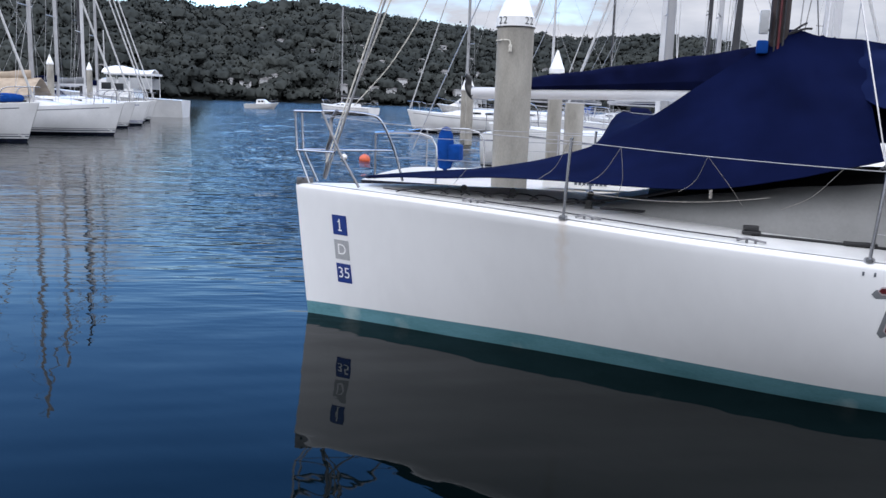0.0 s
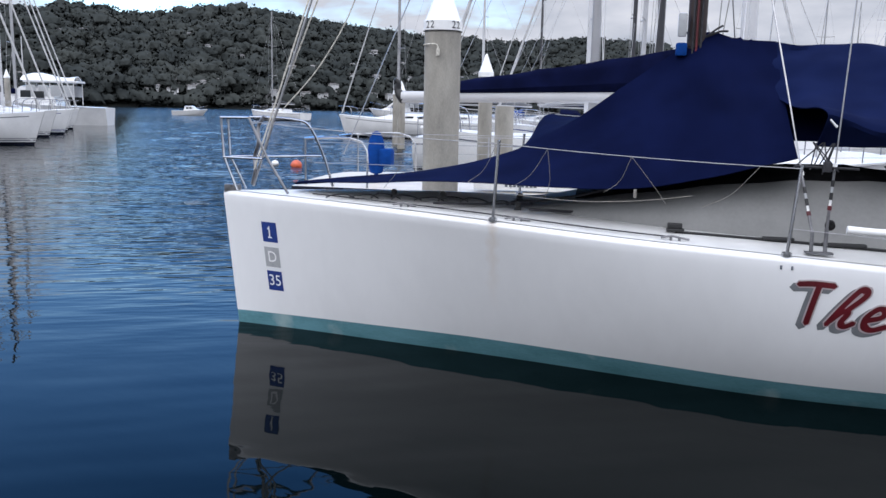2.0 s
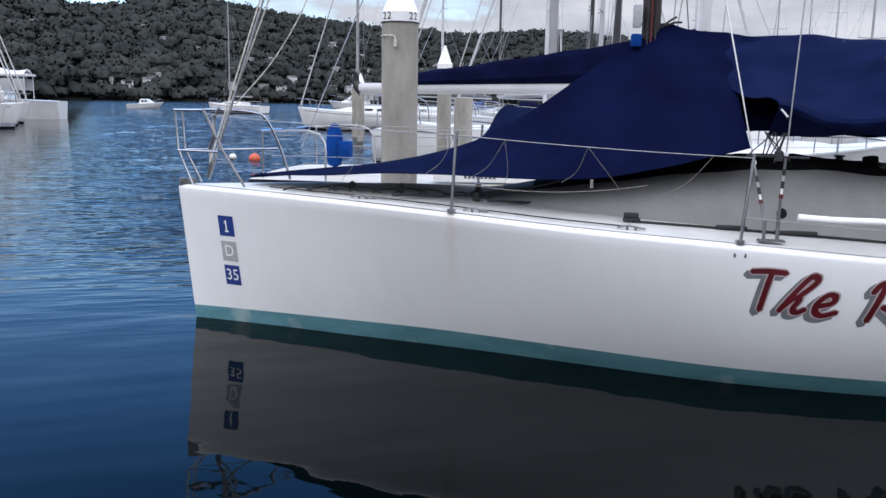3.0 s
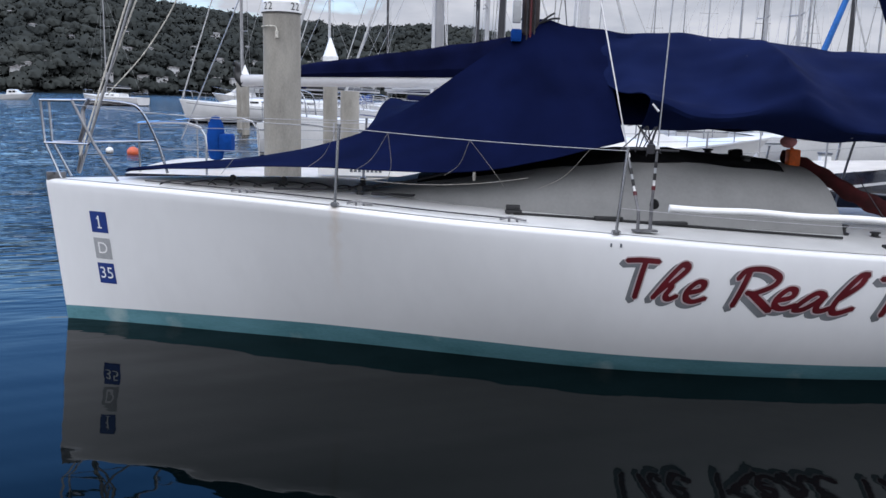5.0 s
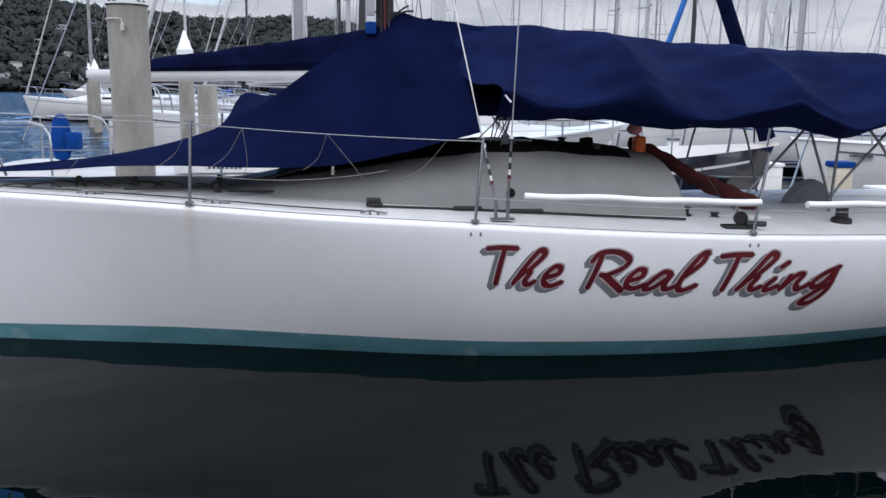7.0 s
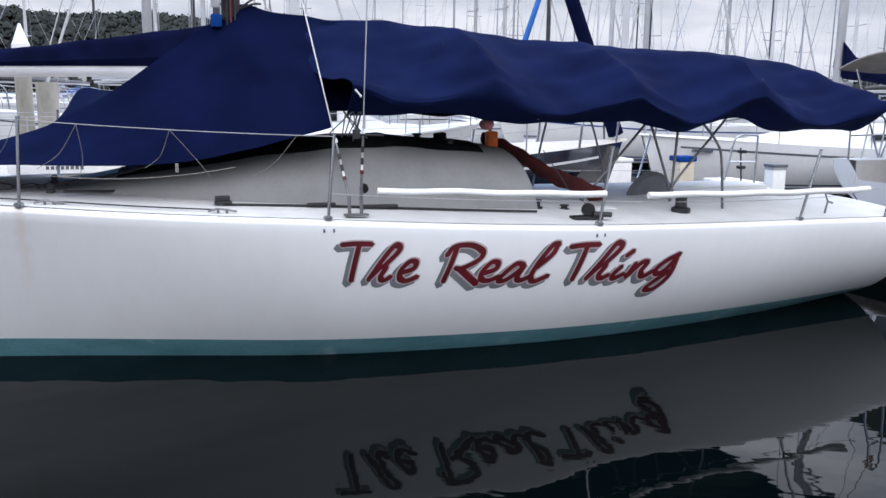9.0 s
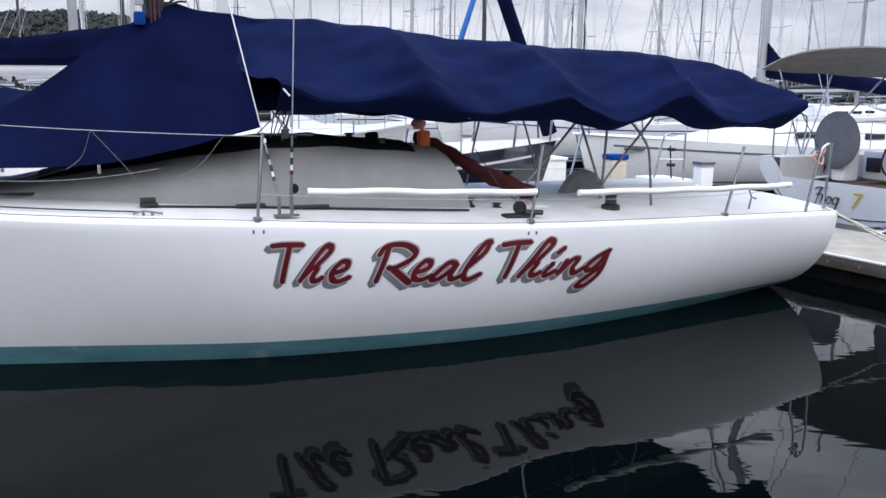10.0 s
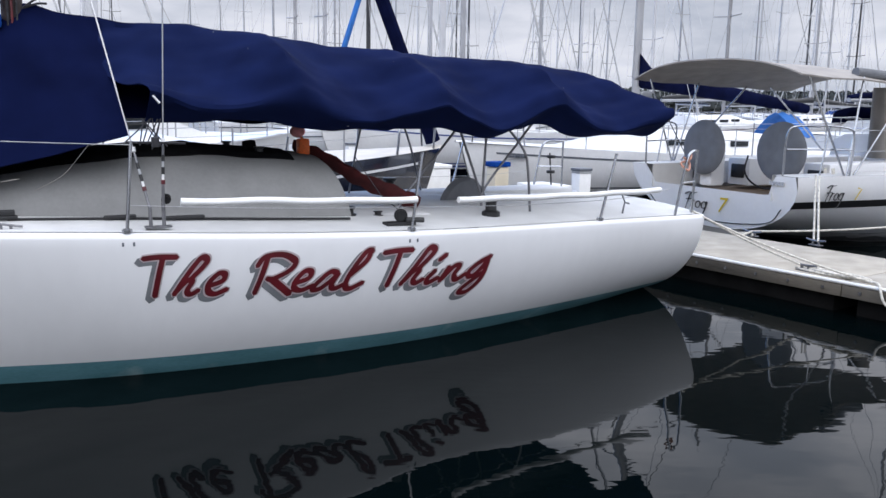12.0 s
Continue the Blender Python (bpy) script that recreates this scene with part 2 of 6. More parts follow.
def hull_material():
    """White gelcoat with faint vertical run marks and one rust streak below a stanchion."""
    m = mat("hull_gelcoat", (0.74, 0.745, 0.75), 0.3, var=0.035, scale=0.8, fine=9, coat=0.2, stretch=(1, 1, 0.4))
    n, l = m.node_tree.nodes, m.node_tree.links
    b = n["Principled BSDF"]
    src = b.inputs["Base Color"].links[0].from_socket
    tc, sp = n.new("ShaderNodeTexCoord"), n.new("ShaderNodeSeparateXYZ")
    l.new(tc.outputs["Object"], sp.inputs[0])
    nz = n.new("ShaderNodeTexNoise")
    nz.inputs["Scale"].default_value = 9
    l.new(tc.outputs["Object"], nz.inputs["Vector"])

    def math(op, a, bb):
        k = n.new("ShaderNodeMath")
        k.operation = op
        for i, v in enumerate((a, bb)):
            if isinstance(v, (int, float)):
                k.inputs[i].default_value = v
            else:
                l.new(v, k.inputs[i])
        return k.outputs[0]

    wob = math("MULTIPLY", math("SUBTRACT", nz.outputs["Fac"], 0.5), 0.10)
    d = math("ABSOLUTE", math("ADD", math("SUBTRACT", sp.outputs["X"], 2.74), wob), 0)
    rp = n.new("ShaderNodeMapRange")
    rp.inputs["From Min"].default_value, rp.inputs["From Max"].default_value = 0.0, 0.06
    rp.inputs["To Min"].default_value, rp.inputs["To Max"].default_value = 0.30, 0.0
    l.new(d, rp.inputs[0])
    up = n.new("ShaderNodeMapRange")
    up.inputs["From Min"].default_value, up.inputs["From Max"].default_value = 0.45, 1.2
    l.new(sp.outputs["Z"], up.inputs[0])
    f = math("MULTIPLY", rp.outputs[0], up.outputs[0])
    mx = n.new("ShaderNodeMixRGB")
    l.new(f, mx.inputs["Fac"])
    l.new(src, mx.inputs["Color1"])
    mx.inputs["Color2"].default_value = (0.52, 0.36, 0.20, 1)
    l.new(mx.outputs[0], b.inputs["Base Color"])
    return m


M_HULL = hull_material()


def water_material():
    """Harbour water: dark body, sharp mirror in the lee of the berths, small wind ripples out in the fairway."""
    m = bpy.data.materials.new("harbour_water")
    m.use_nodes = True
    n, l = m.node_tree.nodes, m.node_tree.links
    b = n["Principled BSDF"]
    b.inputs["Base Color"].default_value = (0.0007, 0.0020, 0.0023, 1)
    b.inputs["Roughness"].default_value, b.inputs["IOR"].default_value = 0.04, 1.14
    tc = n.new("ShaderNodeTexCoord")

    def noise_node(scale, stretch, detail, rot=0.0):
        turn, mp = n.new("ShaderNodeMapping"), n.new("ShaderNodeMapping")
        turn.inputs["Rotation"].default_value = (0, 0, rot)
        mp.inputs["Scale"].default_value = stretch
        l.new(tc.outputs["Object"], turn.inputs[0])
        l.new(turn.outputs[0], mp.inputs[0])
        t = n.new("ShaderNodeTexNoise")
        t.inputs["Scale"].default_value, t.inputs["Detail"].default_value = scale, detail
        l.new(mp.outputs[0], t.inputs["Vector"])
        return t.outputs["Fac"]

    swell = noise_node(0.55, (1, 3.4, 1), 1, -0.42)
    rip = noise_node(1.5, (1, 3.8, 1), 1.6, -0.36)
    slow = noise_node(0.8, (1, 1, 1), 1)
    # shelter: calm beside the yacht and the dock, rippled towards the open fairway
    sp = n.new("ShaderNodeSeparateXYZ")
    l.new(tc.outputs["Object"], sp.inputs[0])
    dx = n.new("ShaderNodeMath")
    dx.operation = "MULTIPLY_ADD"
    l.new(sp.outputs["X"], dx.inputs[0])
    dx.inputs[1].default_value = -1.0
    l.new(sp.outputs["Y"], dx.inputs[2])
    open_ = n.new("ShaderNodeMapRange")
    open_.interpolation_type = "SMOOTHSTEP"
    open_.inputs["From Min"].default_value, open_.inputs["From Max"].default_value = -3.0, 12.0
    open_.inputs["To Min"].default_value, open_.inputs["To Max"].default_value = 0.0, 1.0
    l.new(dx.outputs[0], open_.inputs[0])
    lee_u = n.new("ShaderNodeVectorMath")
    lee_u.operation = "DOT_PRODUCT"
    l.new(tc.outputs["Object"], lee_u.inputs[0])
    lee_u.inputs[1].default_value = (0.86, 0.5, 0)
    lee = n.new("ShaderNodeMapRange")
    lee.interpolation_type = "SMOOTHSTEP"
    lee.inputs["From Min"].default_value, lee.inputs["From Max"].default_value = -2.96, 2.04
    lee.inputs["To Min"].default_value, lee.inputs["To Max"].default_value = 0.12, 1.0
    l.new(lee_u.outputs["Value"], lee.inputs[0])
    breeze = n.new("ShaderNodeMath")
    breeze.operation = "MULTIPLY"
    l.new(open_.outputs[0], breeze.inputs[0])
    l.new(lee.outputs[0], breeze.inputs[1])
    mul = n.new("ShaderNodeMath")
    mul.operation = "MULTIPLY"
    big = n.new("ShaderNodeMath")
    big.operation = "MULTIPLY"
    l.new(rip, big.inputs[0])
    big.inputs[1].default_value = 1.1
    l.new(big.outputs[0], mul.inputs[0])
    l.new(breeze.outputs[0], mul.inputs[1])
    mul2 = n.new("ShaderNodeMath")
    mul2.operation = "MULTIPLY_ADD"
    l.new(swell, mul2.inputs[0])
    k = n.new("ShaderNodeMath")
    k.operation = "MULTIPLY_ADD"
    l.new(breeze.outputs[0], k.inputs[0])
    k.inputs[1].default_value, k.inputs[2].default_value = 0.8, 0.11
    l.new(k.outputs[0], mul2.inputs[1])
    l.new(mul.outputs[0], mul2.inputs[2])
    add = n.new("ShaderNodeMath")
    add.operation = "MULTIPLY_ADD"
    l.new(slow, add.inputs[0])
    add.inputs[1].default_value = 0.13
    l.new(mul2.outputs[0], add.inputs[2])
    crinkle = n.new("ShaderNodeMath")
    crinkle.operation = "MULTIPLY_ADD"
    l.new(noise_node(3.4, (1, 2.6, 1), 1.5, 0.5), crinkle.inputs[0])
    crinkle.inputs[1].default_value = 0.008
    l.new(add.outputs[0], crinkle.inputs[2])
    far = n.new("ShaderNodeMapRange")
    far.inputs["From Min"].default_value, far.inputs["From Max"].default_value = 50.0, 260.0
    far.inputs["To Min"].default_value, far.inputs["To Max"].default_value = 0.018, 0.13
    l.new(dx.outputs[0], far.inputs[0])
    l.new(far.outputs[0], b.inputs["Roughness"])
    bp = n.new("ShaderNodeBump")
    bp.inputs["Strength"].default_value, bp.inputs["Distance"].default_value = 1.0, 0.075
    l.new(crinkle.outputs[0], bp.inputs["Height"])
    l.new(bp.outputs[0], b.inputs["Normal"])
    return m


M_WATER = water_material()


# ---- building helpers ----
def mesh_ob(name, bm, material, smooth=True):
    me = bpy.data.meshes.new(name)
    bmesh.ops.recalc_face_normals(bm, faces=bm.faces)
    bm.to_mesh(me)
    bm.free()
    me.materials.append(material)
    if smooth:
        for p in me.polygons:
            p.use_smooth = True
        me.set_sharp_from_angle(angle=radians(38))
    return new(name, me)


def part(name, bm, material, parent=None, label="", smooth=True):
    ob = mesh_ob(name, bm, material, smooth)
    if parent:
        ob.parent = parent
    return tagged(ob, label)


def thing(name, label, category, m=None, group="", kind=""):
    ob = new(name)
    ob.empty_display_size = 0.2
    if m is not None:
        ob.matrix_world = m
    return tagged(ob, label, category, group, kind)


def box(bm, lo, hi, bevel=0.0):
    r = bmesh.ops.create_cube(bm, size=1.0)
    c = [(a + b) / 2 for a, b in zip(lo, hi)]
    for v in r["verts"]:
        v.co = Vector([c[i] + v.co[i] * (hi[i] - lo[i]) for i in range(3)])
    if bevel:
        es = list({e for v in r["verts"] for e in v.link_edges})
        bmesh.ops.bevel(bm, geom=es, offset=bevel, segments=2, affect="EDGES", profile=0.6)
    return bm


def tube(bm, pts, r, seg=8, r_end=None):
    """A round bar through the points, closed at both ends."""
    pts = [Vector(p) for p in pts]
    rings = []
    for i, p in enumerate(pts):
        d = (pts[min(i + 1, len(pts) - 1)] - pts[max(i - 1, 0)]).normalized()
        u = d.orthogonal().normalized() if i == 0 else (u - d * u.dot(d)).normalized()
        w = d.cross(u)
        rr = r if r_end is None else r + (r_end - r) * i / (len(pts) - 1)
        rings.append([bm.verts.new(p + (u * math.cos(a) + w * math.sin(a)) * rr) for a in [2 * math.pi * k / seg for k in range(seg)]])
    for a, b in zip(rings, rings[1:]):
        for k in range(seg):
            bm.faces.new((a[k], a[(k + 1) % seg], b[(k + 1) % seg], b[k]))
    bm.faces.new(rings[0][::-1])
    bm.faces.new(rings[-1])
    return bm


def disc_solid(bm, c, axis, r, h, seg=20, bevel=0.0):
    a = Vector(axis).normalized()
    q = a.to_track_quat("Z", "Y").to_matrix().to_4x4()
    rr = bmesh.ops.create_cone(bm, cap_ends=True, segments=seg, radius1=r, radius2=r, depth=h, matrix=Matrix.Translation(c) @ q)
    if bevel:
        es = [e for e in {e for v in rr["verts"] for e in v.link_edges} if len(e.link_faces) == 2 and abs(e.calc_face_angle(0)) > 1]
        bmesh.ops.bevel(bm, geom=es, offset=bevel, segments=2, affect="EDGES")
    return bm


def smooth_path(pts, n=6):
    """Catmull-Rom through the points."""
    p = [Vector(q) for q in pts]
    p = [2 * p[0] - p[1]] + p + [2 * p[-1] - p[-2]]
    out = []
    for i in range(1, len(p) - 2):
        for k in range(n):
            t = k / n
            out.append(0.5 * ((2 * p[i]) + (p[i + 1] - p[i - 1]) * t + (2 * p[i - 1] - 5 * p[i] + 4 * p[i + 1] - p[i + 2]) * t * t + (3 * p[i] - p[i - 1] - 3 * p[i + 1] + p[i + 2]) * t ** 3))
    out.append(p[-2])
    return out


def grid_faces(bm, rows, closed=False):
    for a, b in zip(rows, rows[1:]):
        for k in range(len(a) - (0 if closed else 1)):
            q = (a[k], a[(k + 1) % len(a)], b[(k + 1) % len(a)], b[k])
            if len(set(q)) == 4:
                bm.faces.new(q)


def sag_line(a, b, sag, n=10):
    a, b = Vector(a), Vector(b)
    return [a.lerp(b, i / n) - Vector((0, 0, sag * 4 * (i / n) * (1 - i / n))) for i in range(n + 1)]


def curve_fn(xs, ys):
    """A smooth function through a few stations."""
    xs, ys = np.array(xs, float), np.array(ys, float)
    d = np.gradient(ys, xs)

    def f(x):
        x = min(max(x, xs[0]), xs[-1])
        i = min(max(int(np.searchsorted(xs, x)) - 1, 0), len(xs) - 2)
        h = xs[i + 1] - xs[i]
        t = (x - xs[i]) / h
        return float((1 + 2 * t) * (1 - t) ** 2 * ys[i] + t * (1 - t) ** 2 * h * d[i] + t * t * (3 - 2 * t) * ys[i + 1] + t * t * (t - 1) * h * d[i + 1])
    return f


# ---- water and ground ----
def wave_axis(lo, a, b, hi, step):
    """Fine steps from a to b, widening ones out to the horizon."""
    left = a - np.geomspace(step, a - lo, 22)[::-1]
    right = b + np.geomspace(step, hi - b, 26)
    return np.concatenate([left, np.arange(a, b, step), right])


gx, gy = wave_axis(-900, -62, 10, 900, 0.2), wave_axis(-300, -6, 84, 1200, 0.24)
X, Y = np.meshgrid(gx, gy, indexing="ij")
wr_ = np.random.RandomState(7)
H = np.zeros_like(X)
for k in range(44):
    lam = 0.75 * 5.0 ** wr_.rand()
    th = radians(112) + wr_.normal(0, 0.42)
    H += 0.0042 * lam ** 0.9 * np.sin(2 * np.pi / lam * (X * math.cos(th) + Y * math.sin(th)) + 6.283 * wr_.rand())


def ease(v):
    v = np.clip(v, 0, 1)
    return v * v * (3 - 2 * v)


# wind in the fairway; a lee along the moored row and between the berths
fair = ease((Y - X - 1.0) / 16.0)
lee = ease((0.86 * (X + 11) + 0.5 * (Y - 18)) / 5.0 + 0.5)
H *= (0.05 + 0.48 * fair) * (0.07 + 0.93 * lee) * (X > -200) * (X < 60) * (Y < 220) * (Y > -60)
co = np.stack([X, Y, H], -1).reshape(-1, 3)
n0, n1 = len(gx), len(gy)
ids = np.arange(n0 * n1).reshape(n0, n1)
quads = np.stack([ids[:-1, :-1], ids[1:, :-1], ids[1:, 1:], ids[:-1, 1:]], -1).reshape(-1)
me = bpy.data.meshes.new("water")
me.vertices.add(len(co))
me.vertices.foreach_set("co", co.astype(np.float32).ravel())
me.loops.add(len(quads))
me.loops.foreach_set("vertex_index", quads.astype(np.int32))
me.polygons.add(len(quads) // 4)
me.polygons.foreach_set("loop_start", np.arange(0, len(quads), 4, dtype=np.int32))
me.polygons.foreach_set("use_smooth", np.ones(len(quads) // 4, dtype=bool))
me.update(calc_edges=True)
me.materials.append(M_WATER)
tagged(new("water", me), "dark blue harbour water, calm by the berths and rippled beyond", "water", kind="structure")

# ---- the racing yacht ----
beam = curve_fn([0, 0.5, 1.0, 1.93, 2.73, 3.6, 4.81, 6.0, 7.0, 8.1, 9.1, 9.84, 10.67], [0.02, 0.25, 0.47, 0.86, 1.14, 1.37, 1.57, 1.66, 1.66, 1.58, 1.46, 1.36, 1.22])
sheer = curve_fn([0, 1, 2, 2.73, 3.5, 4.8, 6.0, 7.0, 8.2, 9.1, 10.67], [1.29, 1.285, 1.27, 1.245, 1.205, 1.15, 1.09, 1.05, 1.02, 1.0, 0.955])
keel = curve_fn([0, 0.3, 1.0, 1.9, 3.2, 5, 6.6, 8.6, 9.8, 10.67], [-0.10, -0.16, -0.26, -0.36, -0.45, -0.5, -0.5, -0.3, -0.14, -0.03])
full = curve_fn([0, 3, 3.9, 4.9, 6, 10.67], [1.0, 1.0, 1.35, 1.9, 2.0, 2.0])
STEM = 0.13


def stem_shift(z):
    """The nearly plumb stem rakes aft a little towards the water."""
    return STEM * (1 - max(min(z / 1.29, 1), -0.2))


def hull_half(x, z):
    s, k = sheer(x), keel(x)
    q = min(max((z - k) / (s - k), 0), 1)
    return beam(x) * max(1 - (1 - q) ** full(x), 0) ** 0.5


def hull_point(x, z, side=-1, off=0.0):
    f = max(0.0, 1 - x / 1.6)
    return Vector((x + stem_shift(z) * f, side * (hull_half(x, z) + off), z))


STATIONS = [0, 0.04, 0.1, 0.2, 0.35, 0.5, 0.75] + [1 + 0.3 * i for i in range(32)] + [10.45, 10.6, 10.67]


def hull_shell(z0_of, z1_of, n, off=0.0):
    bm = bmesh.new()
    for side in (-1, 1):
        rows = []
        for x in STATIONS:
            a, b = z0_of(x), z1_of(x)
            rows.append([bm.verts.new(hull_point(x, a + (b - a) * j / n, side, off)) for j in range(n + 1)])
        grid_faces(bm, rows)
    return bm


def stripe_top(x):
    return 0.122 + 0.038 * min(x / 2.5, 1) + 0.01 * math.sin(x * 0.6)


yacht = thing("sailing_yacht", "white racing yacht with red lettering, berthed stern to dock", "yacht")
R = 0.045
bm = hull_shell(lambda x: stripe_top(x), lambda x: sheer(x) - R, 16)
# rounded deck edge
for side in (-1, 1):
    rows = []
    for x in STATIONS:
        row = []
        top = hull_point(x, sheer(x) - R, side)
        r = min(R, beam(x) * 0.8)
        for k in range(6):
            a = math.pi / 2 * k / 5
            row.append(bm.verts.new((top.x, top.y - side * r * (1 - math.cos(a)), top.z + R * math.sin(a))))
        rows.append(row)
    grid_faces(bm, rows)
# transom
row = [hull_point(10.67, z, s) for s, zs in ((-1, np.linspace(sheer(10.67), keel(10.67), 14)), (1, np.linspace(keel(10.67), sheer(10.67), 14))) for z in zs]
bm.faces.new([bm.verts.new(p) for p in row])
# stem closing strip
sv = [[bm.verts.new(hull_point(0, 0.12 + (1.25 - 0.12) * j / 10, s)) for j in range(11)] for s in (-1, 1)]
grid_faces(bm, sv)
bmesh.ops.remove_doubles(bm, verts=bm.verts, dist=0.0005)
part("hull", bm, M_HULL, yacht)
bm = hull_shell(lambda x: keel(x), stripe_top, 8)
sv = [[bm.verts.new(hull_point(0, keel(0) + (0.125 - keel(0)) * j / 4, s)) for j in range(5)] for s in (-1, 1)]
grid_faces(bm, sv)
bmesh.ops.remove_doubles(bm, verts=bm.verts, dist=0.0005)
part("boot_stripe", bm, M_BOOT, yacht, "streaked teal antifouling paint at the waterline")


def deck_z(x, y):
    b = max(beam(x), 0.05)
    return sheer(x) + 0.075 * (1 - min(abs(y) / b, 1) ** 2) * min(b / 1.2, 1)


bm = bmesh.new()
rows = []
for x in STATIONS:
    b = max(beam(x) - R, 0.005)
    rows.append([bm.verts.new((x, b * (j / 8 - 1), deck_z(x, b * (j / 8 - 1)))) for j in range(17)])
grid_faces(bm, rows)
part("deck", bm, M_DECK, yacht)

# coachroof
roof_h = curve_fn([2.5, 3.0, 3.5, 4.0, 4.8, 5.3, 6.0, 6.35, 6.72], [0.0, 0.06, 0.19, 0.30, 0.47, 0.53, 0.53, 0.52, 0.50])
roof_w = curve_fn([2.5, 3.3, 4.2, 5.2, 6.66], [0.35, 0.68, 0.92, 1.02, 1.02])


def roof_section(w, h, a):
    """Steep cabin side rounding over into the crown; a runs from 0 at the deck to a right angle on top."""
    return -w * (0.07 + 0.93 * math.cos(a) ** 0.60), h * math.sin(a) ** 0.80


bm = bmesh.new()
rows = []
for i in range(34):
    x = 2.5 + 4.22 * i / 33
    w, h = roof_w(x), roof_h(x)
    base = deck_z(x, w) - 0.02
    pts = [(q[0], base + q[1]) for q in [roof_section(w, h, math.pi / 2 * k / 13 * 0.9999) for k in range(14)]]
    pts += [(0, base + h + 0.004)]
    pts += [(-y, z) for y, z in pts[-2::-1]]
    aft = 0.12 if i == 33 else 0.0
    rows.append([bm.verts.new((x - aft * (z - base) / 0.5, y, z)) for y, z in pts])
grid_faces(bm, rows)
bm.faces.new(rows[-1])
bm.faces.new(rows[0][::-1])
part("coachroof", bm, M_CABIN, yacht, "cabin top under the cover, its off-white greyed for shade")
# added black sheet, standing in for shade and gear along cabin top; rope bags
rng = random.Random(4)
bm = bmesh.new()
rows = []
for i in range(120):
    x = 3.35 + 2.98 * i / 119
    w, top_z = roof_w(x), deck_z(x, roof_w(x)) - 0.02
    fat = 0.020 + 0.022 * abs(noise.noise((x * 3.1, 0, 2))) + 0.03 * max(0, noise.noise((x * 7.5, 1, 5)))
    row = []
    for j in range(13):
        a = radians(60) + radians(30) * min(j, 8) / 8 + 0.10 * noise.noise((x * 2.2, 3, j * 0.1)) * (j < 3)
        y, z = roof_section(w, roof_h(x), min(a, 1.57))
        z += top_z
        if j > 8:
            y = -0.07 * w + w * 0.45 * (j - 8) / 4
        puff = fat * math.sin(math.pi * (j + 0.3) / 12.6) ** 0.6 * (1 + 0.5 * noise.noise((x * 5, j * 0.6, 9)))
        row.append(bm.verts.new((x, y - 0.3 * puff, z + puff)))
    rows.append(row)
grid_faces(bm, rows)
bmesh.ops.recalc_face_normals(bm, faces=bm.faces)
bmesh.ops.solidify(bm, geom=bm.faces[:], thickness=0.008)
part("roof_shade_sheet", bm, M_ROOFDARK, yacht, "lumpy black sheet added on the cabin top for shade and dark gear")
for x, w, h in ((4.05, 0.10, 0.03), (4.5, 0.13, 0.03), (5.02, 0.09, 0.04), (5.35, 0.2, 0.035), (6.05, 0.10, 0.09)):
    y = -roof_w(x) * 0.42 + rng.uniform(0, 0.1)
    z = deck_z(x, roof_w(x)) + roof_h(x) - 0.03
    bm = bmesh.new()
    box(bm, (x - w / 2, y - 0.05, z - 0.06), (x + w / 2, y + 0.06, z + h), 0.018)
    bmesh.ops.rotate(bm, cent=(x, y, z), matrix=Matrix.Rotation(rng.uniform(-0.25, 0.25), 3, "Y"), verts=bm.verts)
    part("rope_bag", bm, M_ROOFDARK, yacht)
for x in (3.1, 3.9):
    bm = bmesh.new()
    tube(bm, smooth_path([(x - 0.9, -0.45 - 0.1 * x, deck_z(x - 0.9, 0.6) + 0.03), (x - 0.4, -0.62, deck_z(x, 0.7) + 0.05), (x + 0.2, -0.6, deck_z(x, 0.6) + 0.12), (x + 0.7, -0.72, deck_z(x + 0.7, 0.6) + 0.3)]), 0.011, 6)
    part("furled_line", bm, M_DROPE, yacht)

# fore deck: dropped sail bag edge, black lines
for i in range(9):
    bm = bmesh.new()
    x = 1.3 + 0.2 * i
    z = deck_z(x, 0.3)
    y = -0.42 - 0.1 * rng.random()
    tube(bm, smooth_path([(x - 0.12, y, z + 0.0), (x - 0.04, y - 0.05, z + 0.02 + 0.03 * rng.random()), (x + 0.05, y + 0.06, z + 0.025), (x + 0.14, y + 0.02, z)], 4), 0.006, 6)
    part("rope_bight", bm, M_DROPE, yacht)

# small black blocks on the foredeck
for x, y in ((2.86, -0.14), (2.89, -0.65), (2.2, -0.32), (1.75, -0.28)):
    bm = bmesh.new()
    z = deck_z(x, y)
    box(bm, (x - 0.03, y - 0.02, z - 0.005), (x + 0.03, y + 0.02, z + 0.022), 0.006)
    disc_solid(bm, (x, y, z + 0.045), (0.2, 1, 0), 0.026, 0.03, 14, 0.006)
    part("lead_block", bm, M_BLACK, yacht)

# stanchions and lifelines
TOPS = []
for x, lean in ((2.74, 0.03), (4.83, 0.05), (6.98, 0.09), (9.08, 0.17)):
    y, z = -(beam(x) - 0.04), sheer(x)
    for s in (1, -1):
        bm = bmesh.new()
        disc_solid(bm, (x, s * y, z + 0.012), (0, 0, 1), 0.035, 0.03, 14, 0.006)
        tube(bm, [(x, s * y, z), (x + lean, s * y * 0.995, z + 0.61)], 0.0125, 8)
        tube(bm, [(x + lean, s * y * 0.995, z + 0.61), (x + lean, s * y * 0.995, z + 0.625)], 0.015, 8)
        part("stanchion", bm, M_STEEL, yacht)
        if s == 1:
            TOPS.append((x, y, z, lean))
